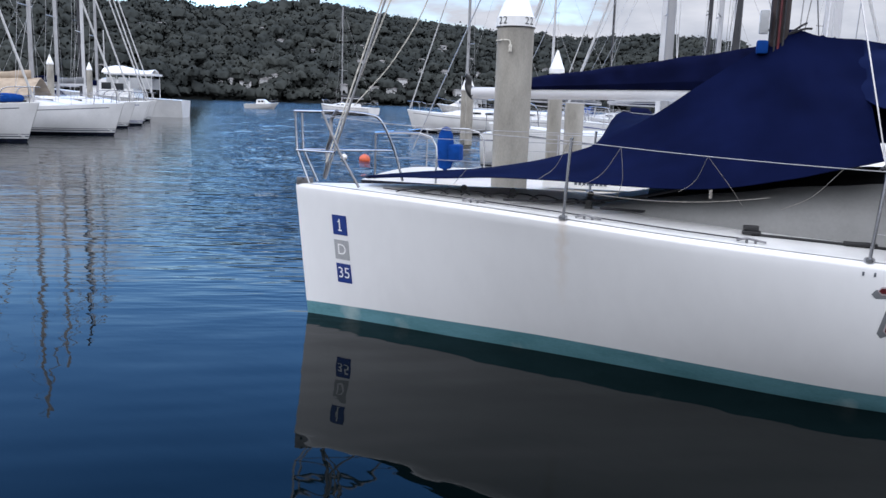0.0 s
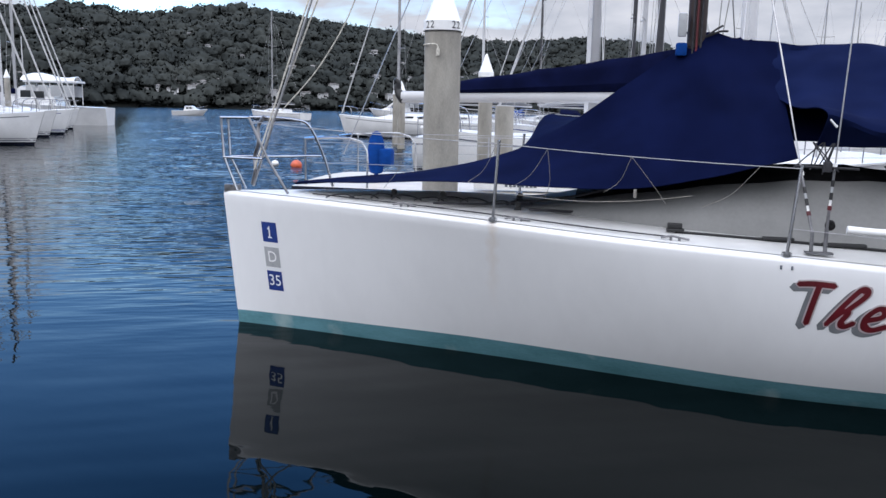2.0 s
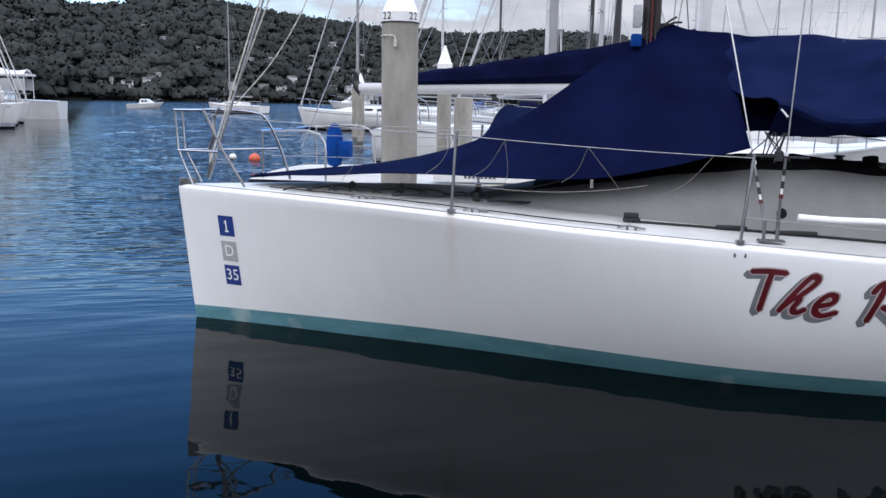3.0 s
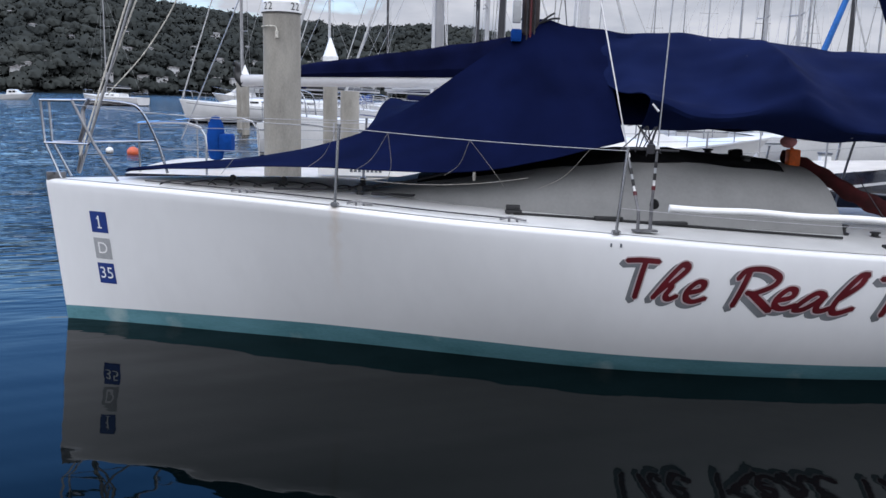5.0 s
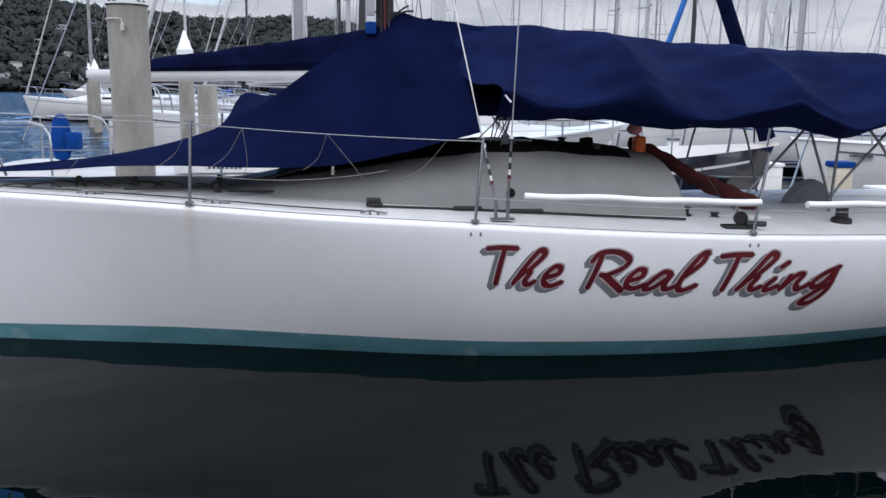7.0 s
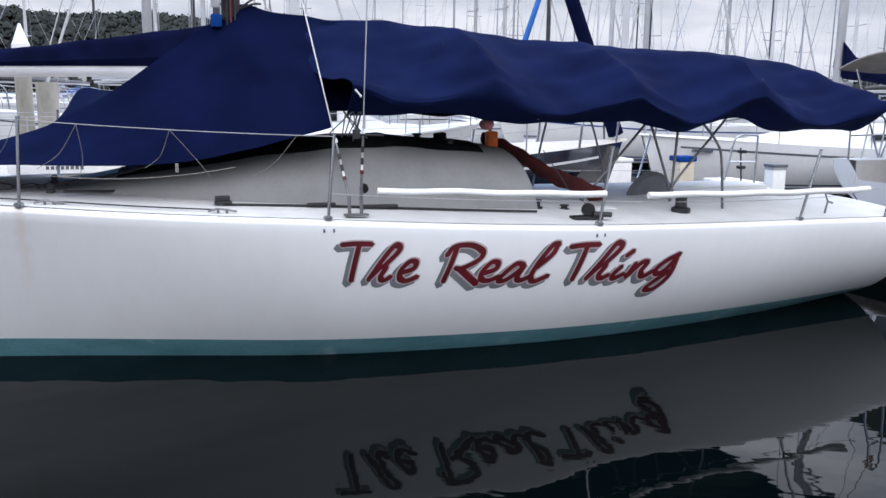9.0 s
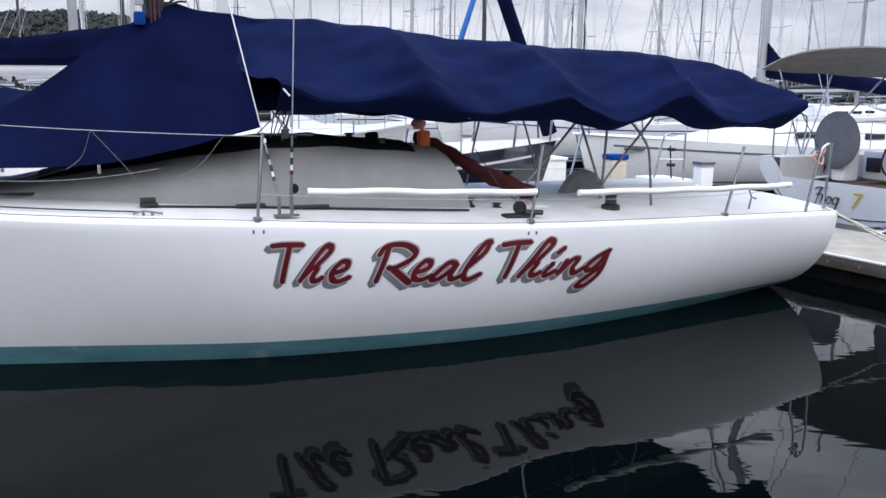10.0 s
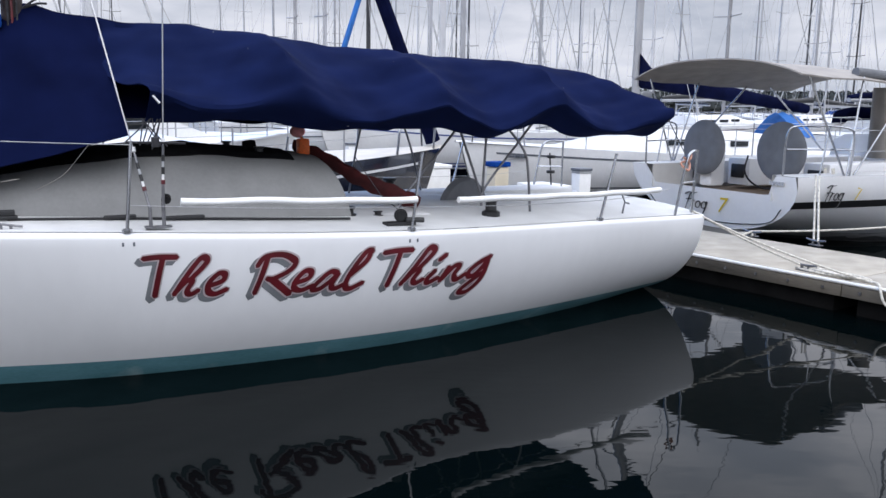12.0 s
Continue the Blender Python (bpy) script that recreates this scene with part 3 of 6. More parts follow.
for s in (1, -1):
    up = [(0.37, s * -0.21, 1.95) if s > 0 else (0.76, 0.37, 1.88)] + [(x + l, s * y, z + 0.6) for x, y, z, l in TOPS[:2]]
    # the lower one is slack and only rigged from the shrouds aft
    lo = [(x + l * 0.3, s * y, z + 0.19) for x, y, z, l in TOPS[1:]] + [(10.1, s * -1.27, 1.25)]
    for line, r in ((up, 0.0034), (lo, 0.0026)):
        bm = bmesh.new()
        for a, b in zip(line, line[1:]):
            tube(bm, sag_line(a, b, 0.015), r, 6)
        part("lifeline", bm, M_WIRE, yacht)
for pts in (((5.18, -1.61, 1.385), (5.8, -1.66, 1.372), (6.4, -1.68, 1.350), (7.0, -1.665, 1.335)), ((7.4, -1.64, 1.315), (8.2, -1.58, 1.30), (9.0, -1.47, 1.285), (9.9, -1.34, 1.28))):
    bm = bmesh.new()
    p = smooth_path([(a, b, c - 0.03) for a, b, c in pts], 8)
    p = [q + Vector((0, 0, 0.004 * math.sin(9 * q.x))) for q in p]
    tube(bm, p, 0.027, 10)
    part("lifeline_padding", bm, M_WPLAST, yacht, "white foam tube on the lower lifeline")

# pulpit: two legs a side, top rail open at the stem, mid rail
bm = bmesh.new()
tube(bm, smooth_path([(0.02, -0.08, 1.98), (-0.02, 0, 1.98), (0.02, 0.08, 1.98)], 4), 0.0115, 8)
pulpit = part("pulpit", bm, M_STEEL, yacht)
for s in (-1, 1):
    bm = bmesh.new()
    rail = [(0.02, s * 0.08, 1.98), (0.35, s * 0.2, 1.985), (0.62, s * 0.31, 1.965), (0.74, s * 0.36, 1.90), (0.86, s * 0.42, 1.62), (0.95, s * 0.43, 1.32)]
    tube(bm, smooth_path(rail[:2] if s < 0 else rail, 5), 0.0125, 8)
    part("top_rail", bm, M_STEEL, pulpit)
    bm = bmesh.new()
    tube(bm, [(0.02, s * 0.08, 1.98), (0.035, s * 0.07, 1.62), (0.18, s * 0.10, 1.30)], 0.011, 8)
    part("fore_leg", bm, M_STEEL, pulpit)
    bm = bmesh.new()
    tube(bm, [(0.03, s * 0.07, 1.61), (0.5, s * 0.25, 1.615)] + ([(0.84, s * 0.4, 1.62)] if s > 0 else []), 0.0105, 8)
    part("mid_rail", bm, M_STEEL, pulpit)
    if s < 0:
        bm = bmesh.new()
        tube(bm, [(0.35, s * 0.2, 1.985), (0.55, s * 0.26, 1.62), (0.76, s * 0.3, 1.31)], 0.0125, 8)
        part("aft_leg", bm, M_DARKST, pulpit)
# stem fitting, forestay with furled sail sleeve removed, tack shackles
bm = bmesh.new()
box(bm, (0.01, -0.03, 1.27), (0.17, 0.03, 1.35), 0.012)
tube(bm, [(0.08, -0.05, 1.34), (0.08, 0.05, 1.34)], 0.012, 8)
part("stem_fitting", bm, M_DARKST, yacht)
FORE = (0.30, 0.0, 1.34)
HOUND = (4.1, 0.0, 12.4)
bm = bmesh.new()
tube(bm, [FORE, HOUND], 0.011, 8)
part("forestay", bm, M_WIRE, yacht)
for dy, top in ((0.05, (4.0, 0.03, 10.5)), (-0.05, (4.05, -0.04, 12.0))):
    bm = bmesh.new()
    tube(bm, [(0.33, dy, 1.5), (0.48, dy * 0.6, 1.95), top], 0.008, 6)
    part("halyard", bm, M_ROPE, yacht)
bm = bmesh.new()
tube(bm, smooth_path([(0.30, -0.02, 1.36), (0.34, -0.04, 1.5), (0.31, 0.02, 1.62), (0.37, -0.03, 1.75), (0.35, 0.02, 1.9), (0.42, 0, 2.0)], 5), 0.018, 7)
part("lashed_tack", bm, M_DARKST, yacht)
# loose halyard looping down to the bow
bm = bmesh.new()
tube(bm, smooth_path([(0.55, 0.1, 2.05), (0.95, 0.1, 2.5), (1.28, 0.1, 3.1), (1.5, 0.08, 4.0), (2.6, 0.04, 7.5), (3.9, 0, 11.5)], 8), 0.006, 6)
part("slack_halyard", bm, M_ROPE, yacht)

# mast, painted dark reddish brown
bm = bmesh.new()
rows = []
for z in (1.5, 4, 8, 12.5, 14.8):
    k = 1.0 if z < 9 else 1.0 - 0.35 * (z - 9) / 5.8
    rows.append([bm.verts.new((4.29 + 0.078 * k * math.cos(a), 0.056 * k * math.sin(a), z)) for a in [2 * math.pi * i / 20 for i in range(20)]])
grid_faces(bm, rows, True)
bm.faces.new(rows[-1])
part("mast", bm, M_BROWN, yacht, "dark reddish brown mast above the cover")
for dx, r, mm in ((-0.035, 0.008, M_DROPE), (-0.005, 0.010, M_TEXT), (0.03, 0.008, M_DROPE)):
    bm = bmesh.new()
    tube(bm, [(4.29 + dx, -0.068, 2.5), (4.29 + dx * 0.8, -0.064, 8.0), (4.29 + dx * 0.5, -0.05, 12.3)], r, 6)
    part("mast_halyard", bm, mm, yacht)
for dx, dy, dz in ((0.13, -0.06, 0.10), (0.18, -0.02, 0.06), (-0.16, 0.03, 0.05)):
    bm = bmesh.new()
    tube(bm, smooth_path([(4.36, dy, 2.74), (4.36 + dx * 0.6, dy * 1.4, 2.76 + dz * 0.4), (4.36 + dx, dy, 2.73 + dz)], 4), 0.009, 6)
    part("gathered_tie", bm, M_DROPE, yacht)
bm = bmesh.new()
box(bm, (4.12, -0.10, 2.58), (4.21, -0.02, 2.69), 0.02)
part("halyard_bag", bm, M_BLUE, yacht, "small blue canvas bag at the mast")
bm = bmesh.new()
box(bm, (4.13, -0.09, 2.74), (4.2, -0.03, 2.93), 0.012)
part("instrument_box", bm, M_SQG, yacht)
for z in (5.6, 9.2):
    for s in (-1, 1):
        bm = bmesh.new()
        tube(bm, [(4.25, 0, z), (5.24 - 0.1 * (z - 5.6), s * (1.45 - 0.1 * (z - 5.6)), z + 0.05)], 0.028, 8, 0.016)
        part("spreader", bm, M_ALUW, yacht)

# chainplate and shrouds with taped turnbuckles
for s in (-1, 1):
    bm = bmesh.new()
    box(bm, (4.96, s * 1.47 - 0.035, 1.165), (5.14, s * 1.47 + 0.035, 1.178), 0.004)
    tube(bm, [(5.0, s * 1.47, 1.17), (5.0, s * 1.46, 1.31)], 0.013, 8)
    tube(bm, [(5.09, s * 1.47, 1.17), (5.09, s * 1.465, 1.34)], 0.014, 8)
    part("chainplate", bm, M_DARKST, yacht)
    for base, top, r in (((5.0, s * 1.46, 1.3), (4.26, s * 0.03, 5.5), 0.006), ((5.09, s * 1.465, 1.34), (5.24, s * 1.45, 5.64), 0.005)):
        b0, t0 = Vector(base), Vector(top)
        bm = bmesh.new()
        tube(bm, [b0, t0], r, 6)
        part("shroud", bm, M_WIRE, yacht)
        d = (t0 - b0).normalized()
        for a, b, rr, mm in ((0.0, 0.13, 0.011, M_DARKST), (0.13, 0.16, 0.015, M_TEXT), (0.16, 0.20, 0.009, M_WPLAST), (0.20, 0.25, 0.012, M_BLACK), (0.25, 0.29, 0.009, M_SQG), (0.29, 0.335, 0.012, M_BLACK), (0.335, 0.40, 0.009, M_DARKST), (0.42, 0.45, 0.015, M_WPLAST)):
            bm = bmesh.new()
            tube(bm, [b0 + d * a, b0 + d * b], rr, 8)
            part("turnbuckle_piece", bm, mm, yacht)
    bm = bmesh.new()
    disc_solid(bm, (5.12, s * 1.42, 1.36), (0.2, 1, 0.2), 0.034, 0.05, 14, 0.008)
    part("snatch_block", bm, M_BLACK, yacht)

# jib track with cars, on the deck beside the cabin
bm = bmesh.new()
tr = [(4.12 + 2.5 * i / 10, -1.08 - 0.13 * i / 10, deck_z(4.12 + 2.5 * i / 10, 1.12) + 0.012) for i in range(11)]
tube(bm, tr, 0.011, 6)
part("jib_track", bm, M_BLACK, yacht)
for x, L in ((4.12, 0.13), (4.85, 0.22), (5.3, 0.3)):
    bm = bmesh.new()
    y = -1.08 - 0.052 * (x - 4.12)
    box(bm, (x - L / 2, y - 0.03, deck_z(x, y) + 0.012), (x + L / 2, y + 0.03, deck_z(x, y) + 0.036), 0.008)
    if L < 0.2:
        box(bm, (x - 0.06, y - 0.02, deck_z(x, y) + 0.036), (x + 0.05, y + 0.02, deck_z(x, y) + 0.075), 0.008)
    part("track_car", bm, M_BLACK, yacht)
# toe line running forward along the deck edge
bm = bmesh.new()
tube(bm, [(x, -(beam(x) - 0.16), deck_z(x, beam(x) - 0.16) + 0.018) for x in np.linspace(1.0, 4.05, 16)], 0.006, 6)
part("deck_edge_line", bm, M_DROPE, yacht)
for x in (1.95, 4.1, 2.93):
    bm = bmesh.new()
    y = -(beam(x) - 0.13)
    z = sheer(x)
    tube(bm, smooth_path([(x - 0.1, y, z + 0.03), (x - 0.03, y, z + 0.045), (x + 0.03, y, z + 0.035), (x + 0.1, y - 0.01, z + 0.025)], 4), 0.008, 8)
    tube(bm, [(x - 0.03, y, z - 0.01), (x - 0.03, y, z + 0.045)], 0.01, 8)
    tube(bm, [(x + 0.03, y, z - 0.01), (x + 0.03, y, z + 0.04)], 0.01, 8)
    part("deck_fairlead", bm, M_DARKST, yacht)
for x in (4.83, 6.98):
    for dx in (-0.035, 0.035):
        bm = bmesh.new()
        p = hull_point(x + dx, sheer(x) - 0.075, -1, 0.001)
        box(bm, (p.x - 0.007, p.y - 0.003, p.z - 0.014), (p.x + 0.007, p.y + 0.02, p.z + 0.014), 0.003)
        part("drain_mark", bm, M_GREYM, yacht)
bm = bmesh.new()
x, y = 7.0, -1.42
box(bm, (x - 0.16, y - 0.05, deck_z(x, y)), (x + 0.1, y + 0.06, deck_z(x, y) + 0.03), 0.008)
disc_solid(bm, (x - 0.02, y, deck_z(x, y) + 0.08), (0.3, 1, 0), 0.055, 0.05, 16, 0.01)
tube(bm, [(x, y - 0.05, deck_z(x, y) + 0.05), (x + 0.16, y - 0.06, deck_z(x, y) + 0.04)], 0.022, 8)
part("foot_block", bm, M_BLACK, yacht)

# cockpit: well, coamings, winches, traveller, tiller cover
bm = bmesh.new()
box(bm, (6.66, 0.55, 0.98), (10.3, 1.1, 1.09), 0.03)
part("side_deck_coaming", bm, M_DECK, yacht)
bm = bmesh.new()
box(bm, (6.74, -1.0, 0.98), (7.5, -0.6, 1.10), 0.04)
part("cockpit_coaming", bm, M_GEL, yacht)
for x, y, r in ((8.05, -1.12, 0.085), (8.02, 0.95, 0.085), (6.98, -0.98, 0.045), (6.72, -0.96, 0.06), (6.08, -0.52, 0.055), (6.1, 0.6, 0.055)):
    z = deck_z(x, y) - 0.01 if x > 6.5 else deck_z(x, 1) + roof_h(x) - 0.06
    bm = bmesh.new()
    rows = []
    h = r * (2.1 if r > 0.08 else 1.35 if r > 0.05 else 1.0)
    for k, (rr, zz) in enumerate(((1, 0), (1, 0.25), (0.62, 0.35), (0.6, 0.75), (0.9, 0.85), (0.9, 1.0), (0.4, 1.04))):
        rows.append([bm.verts.new((x + r * rr * math.cos(a), y + r * rr * math.sin(a), z + h * zz)) for a in [2 * math.pi * i / 16 for i in range(16)]])
    grid_faces(bm, rows, True)
    bm.faces.new(rows[-1])
    part("winch", bm, M_BLACK, yacht)
# rolled dark red cover hanging from the boom into the cockpit
bm = bmesh.new()
p = smooth_path([(6.52, -0.15, 1.68), (6.75, -0.25, 1.56), (7.0, -0.42, 1.40), (7.28, -0.55, 1.25), (7.54, -0.66, 1.14)], 8)
rows = []
for i, q in enumerate(p):
    k = 0.048 + 0.028 * i / len(p) + 0.008 * math.sin(i * 1.3)
    rows.append([bm.verts.new((q.x + k * 0.5 * math.cos(a), q.y + 0.8 * k * math.cos(a + 1), q.z + k * (1 + 0.25 * math.sin(3 * a + i * 0.4)) * math.sin(a))) for a in [2 * math.pi * j / 12 for j in range(12)]])
grid_faces(bm, rows, True)
bm.faces.new(rows[0]), bm.faces.new(rows[-1])
part("rolled_sail_cover", bm, M_RED, yacht, "dark red folded canvas hanging in the cockpit")
bm = bmesh.new()
box(bm, (6.49, -0.38, 1.59), (6.59, -0.28, 1.735), 0.02)
tube(bm, smooth_path([(6.54, -0.32, 1.73), (6.50, -0.3, 1.80), (6.6, -0.25, 1.86)], 4), 0.012, 6)
part("lifebuoy_light", bm, M_ORANGE, yacht, "orange lifebuoy light hanging under the boom")
bm = bmesh.new()
bmesh.ops.create_icosphere(bm, subdivisions=2, radius=0.06, matrix=Matrix.Translation((6.48, -0.36, 1.80)) @ Matrix.Diagonal((1.2, 1, 0.9, 1)))
part("red_line_bag", bm, mat("faded_red_bag", (0.85, 0.33, 0.33), 0.8, var=0.2, scale=15, fine=120), yacht)
# steering wheel under a grey cover
bm = bmesh.new()
rows = []
c = Vector((8.42, 0.0, 0.99))
for k, (rr, d) in enumerate(((0.02, 0.06), (0.2, 0.055), (0.36, 0.045), (0.41, 0.0), (0.36, -0.045), (0.02, -0.06))):
    rows.append([bm.verts.new(c + Vector((d, rr * math.cos(a), rr * math.sin(a) * 0.8))) for a in [2 * math.pi * i / 28 for i in range(28)]])
grid_faces(bm, rows, True)
bmesh.ops.rotate(bm, cent=c, matrix=Matrix.Rotation(radians(-68), 3, "Z"), verts=bm.verts)
part("covered_wheel", bm, M_GREYC, yacht, "steering wheel in a dark grey cover")
# frame bars that carry the aft cover
FOOT = (8.27, -0.6, 1.07)
for pts in (
    [(7.94, -0.6, 2.02), (8.03, -0.6, 1.78), (8.23, -0.6, 1.27), FOOT],
    [(8.33, -0.6, 2.0), (8.31, -0.6, 1.75), FOOT],
    [(8.86, -0.6, 1.90), (8.67, -0.6, 1.68), (8.3, -0.6, 1.25), FOOT],
    [(8.20, -1.0, 1.93), (8.38, -1.0, 1.76), (8.49, -1.0, 1.62), (8.53, -1.0, 1.47), (8.57, -1.0, 1.06)],
    [(8.08, -0.6, 1.95), (7.79, -0.6, 1.62), (7.45, -0.6, 1.24), (7.36, -0.6, 1.10)],
    [(8.1, 0.9, 1.98), (8.25, 0.9, 1.6), (8.4, 0.9, 1.06)],
    [(7.7, 0.9, 1.98), (7.6, 0.9, 1.6), (7.5, 0.9, 1.06)],
):
    bm = bmesh.new()
    tube(bm, smooth_path(pts, 5), 0.0125, 8)
    part("cover_frame_bar", bm, M_DARKST, yacht)
bm = bmesh.new()
tube(bm, [(7.05, -1.45, 1.12), (6.9, -1.2, 1.3), (6.8, -0.9, 1.6)], 0.004, 6)
part("sheet_tail", bm, M_DROPE, yacht)
# pushpit
for s in (-1, 1):
    bm = bmesh.new()
    tube(bm, smooth_path([(10.2, s * 1.26, 0.97), (10.27, s * 1.26, 1.3), (10.33, s * 1.26, 1.55), (10.42, s * 1.24, 1.62), (10.58, s * 1.15, 1.62)], 5), 0.0135, 8)
    tube(bm, [(10.58, s * 1.15, 1.62), (10.56, s * 1.13, 0.95)], 0.0125, 8)
    tube(bm, [(10.27, s * 1.26, 1.3), (10.57, s * 1.14, 1.3)], 0.011, 8)
    part("pushpit", bm, M_STEEL, yacht)
bm = bmesh.new()
tube(bm, smooth_path([(10.40, -1.24, 1.60), (10.36, -1.26, 1.54), (10.28, -1.22, 1.50), (10.33, -1.28, 1.43), (10.42, -1.2, 1.5), (10.3, -1.24, 1.56)], 5), 0.012, 6)
part("lashing", bm, mat("faded_orange_line", (0.55, 0.28, 0.2), 0.9, var=0.2, scale=30), yacht)
bm = bmesh.new()
tube(bm, [(10.3, -1.25, 1.6), (10.05, -1.2, 2.0)], 0.005, 6)
part("cover_tie", bm, M_DROPE, yacht)
bm = bmesh.new()
tube(bm, [(9.55, -1.2, 1.02), (9.62, -1.15, 1.12), (9.7, -1.12, 1.1)], 0.01, 6)
tube(bm, [(9.62, -1.15, 1.12), (9.58, -1.15, 1.2)], 0.008, 6)
part("small_cleat", bm, M_DARKST, yacht)

# class squares on the bow
def plate(x0, x1, z0, z1, off, n=4):
    bm = bmesh.new()
    rows = [[bm.verts.new(hull_point(x0 + (x1 - x0) * i / n, z0 + (z1 - z0) * j / n, -1, off)) for j in range(n + 1)] for i in range(n + 1)]
    grid_faces(bm, rows)
    return bm


def font_part(text, size, x, z, material, parent, off, name="character", fit_to=None, spot=None):
    """Built-in font as a mesh, laid on the hull side (or on a flat spot given by a matrix)."""
    cu = bpy.data.curves.new("type", "FONT")
    cu.body, cu.size, cu.align_x, cu.align_y, cu.resolution_u = text, size, "CENTER", "CENTER", 4
    tmp = bpy.data.objects.new("type", cu)
    scene.collection.objects.link(tmp)
    me = bpy.data.meshes.new_from_object(tmp.evaluated_get(bpy.context.evaluated_depsgraph_get()))
    bpy.data.objects.remove(tmp)
    for v in me.vertices:
        v.co = spot @ v.co if spot is not None else hull_point(x + v.co.x, z + v.co.y, -1, off)
    me.name = name
    me.materials.clear()
    me.materials.append(material)
    ob = new(name, me)
    ob.parent = parent
    return ob


for z, m, txt in ((0.935, M_SQB, "1"), (0.695, M_SQG, "D"), (0.465, M_SQB, "35")):
    sq = part("class_square", plate(0.435, 0.61, z - 0.095, z + 0.095, 0.003), m, yacht, "blue square with white figures" if m is M_SQB else "grey square with a white letter")
    font_part(txt, 0.15, 0.522, z, M_WHITE, sq, 0.006)
    if txt == "1":
        part("figure_foot", plate(0.500, 0.547, z - 0.056, z - 0.044, 0.005), M_WHITE, sq)
        part("figure_flag", plate(0.500, 0.520, z + 0.026, z + 0.040, 0.005), M_WHITE, sq)

# the name on the side, brushed letters with pale edge and grey drop shadow
def stroke(bm, pts, w, off, dx=0.0, dy=0.0):
    p = smooth_path([(a, b, 0) for a, b in pts], 7) if len(pts) > 2 else [Vector((*pts[0], 0)).lerp(Vector((*pts[1], 0)), k / 8) for k in range(9)]

    def place(q):
        u = (q.x + dx - 50) / 1340
        f = u - 0.12 * u * (1 - u)
        x = 4.875 + 2.90 * f
        z = 1.005 - (q.y + dy - 80) * (0.00194 + 0.0003 * u) - 0.064 * u
        return hull_point(x, z, -1, off)
    left, right = [], []
    for i, q in enumerate(p):
        d = (p[min(i + 1, len(p) - 1)] - p[max(i - 1, 0)]).normalized()
        nrm = Vector((-d.y, d.x, 0))
        ang = abs(d.x * 0.75 - d.y * 0.65)
        k = w * (0.34 + 0.24 * (1 - ang))
        left.append(bm.verts.new(place(q + nrm * k)))
        right.append(bm.verts.new(place(q - nrm * k)))
    for i in range(len(p) - 1):
        bm.faces.new((left[i], left[i + 1], right[i + 1], right[i]))
    for q, d, e in ((p[0], p[0] - p[1], (left[0], right[0])), (p[-1], p[-1] - p[-2], (right[-1], left[-1]))):
        bm.faces.new((e[0], e[1], bm.verts.new(place(q + d.normalized() * w * 0.34))))


LETTERS = [
    ("T", [[(72, 99), (120, 94), (188, 95)], [(140, 96), (126, 160), (112, 243)]]),
    ("h", [[(292, 96), (268, 104), (222, 165), (178, 238)], [(282, 96), (290, 118), (240, 175)], [(186, 226), (224, 184), (240, 190), (224, 222), (236, 238), (264, 222)]]),
    ("e", [[(300, 208), (346, 190), (354, 166), (332, 162), (300, 196), (298, 228), (322, 240), (364, 222)]]),
    ("R", [[(506, 108), (484, 180), (462, 244)], [(468, 140), (496, 106), (560, 100), (604, 126), (588, 158), (532, 188), (504, 190)], [(520, 190), (556, 222), (590, 252)]]),
    ("e", [[(608, 212), (656, 194), (664, 170), (642, 166), (610, 200), (606, 230), (632, 240), (676, 222)]]),
    ("a", [[(766, 180), (736, 174), (694, 210), (674, 238), (700, 238), (744, 204), (766, 180), (744, 224), (756, 240), (792, 224)]]),
    ("l", [[(880, 112), (890, 100), (866, 106), (818, 172), (796, 224), (812, 244), (862, 222)], [(884, 112), (866, 142), (812, 190)]]),
    ("T", [[(938, 112), (990, 106), (1050, 105)], [(1004, 106), (980, 180), (958, 242)]]),
    ("h", [[(1138, 98), (1114, 106), (1064, 172), (1012, 240)], [(1130, 98), (1138, 118), (1084, 176)], [(1022, 228), (1064, 186), (1082, 190), (1062, 222), (1074, 238), (1102, 224)]]),
    ("i", [[(1150, 192), (1120, 224), (1126, 240), (1164, 222)], [(1162, 152), (1190, 132)]]),
    ("n", [[(1206, 182), (1172, 238)], [(1180, 230), (1226, 182), (1250, 182), (1232, 214), (1244, 236), (1284, 214)]]),
    ("g", [[(1384, 150), (1334, 174), (1296, 206), (1300, 228), (1330, 214), (1376, 160)], [(1372, 166), (1352, 240), (1304, 290), (1268, 290), (1292, 262), (1368, 206)]]),
]
for k, (ch, strokes) in enumerate(LETTERS):
    layers = []
    for nm, w, base, mm, dx, dy in (("letter", 25, 0.0065, M_TEXT, 0, 0), ("letter_edge", 38, 0.0040, M_TEXTE, 0, 0), ("letter_shadow", 42, 0.0015, M_TEXTS, -16, 14)):
        bm = bmesh.new()
        for j, st in enumerate(strokes):
            stroke(bm, st, w, base + 0.0004 * j, dx, dy)
        layers.append(part(nm, bm, mm, yacht if nm == "letter" else layers[0], {"letter": "dark red brushed letter " + ch, "letter_edge": "pale grey outline", "letter_shadow": "grey drop shadow"}[nm], smooth=False))

# ---- the navy boat cover ----
def edged(bm, thick=0.006):
    bmesh.ops.recalc_face_normals(bm, faces=bm.faces)
    bmesh.ops.solidify(bm, geom=bm.faces[:], thickness=thick)
    return bm


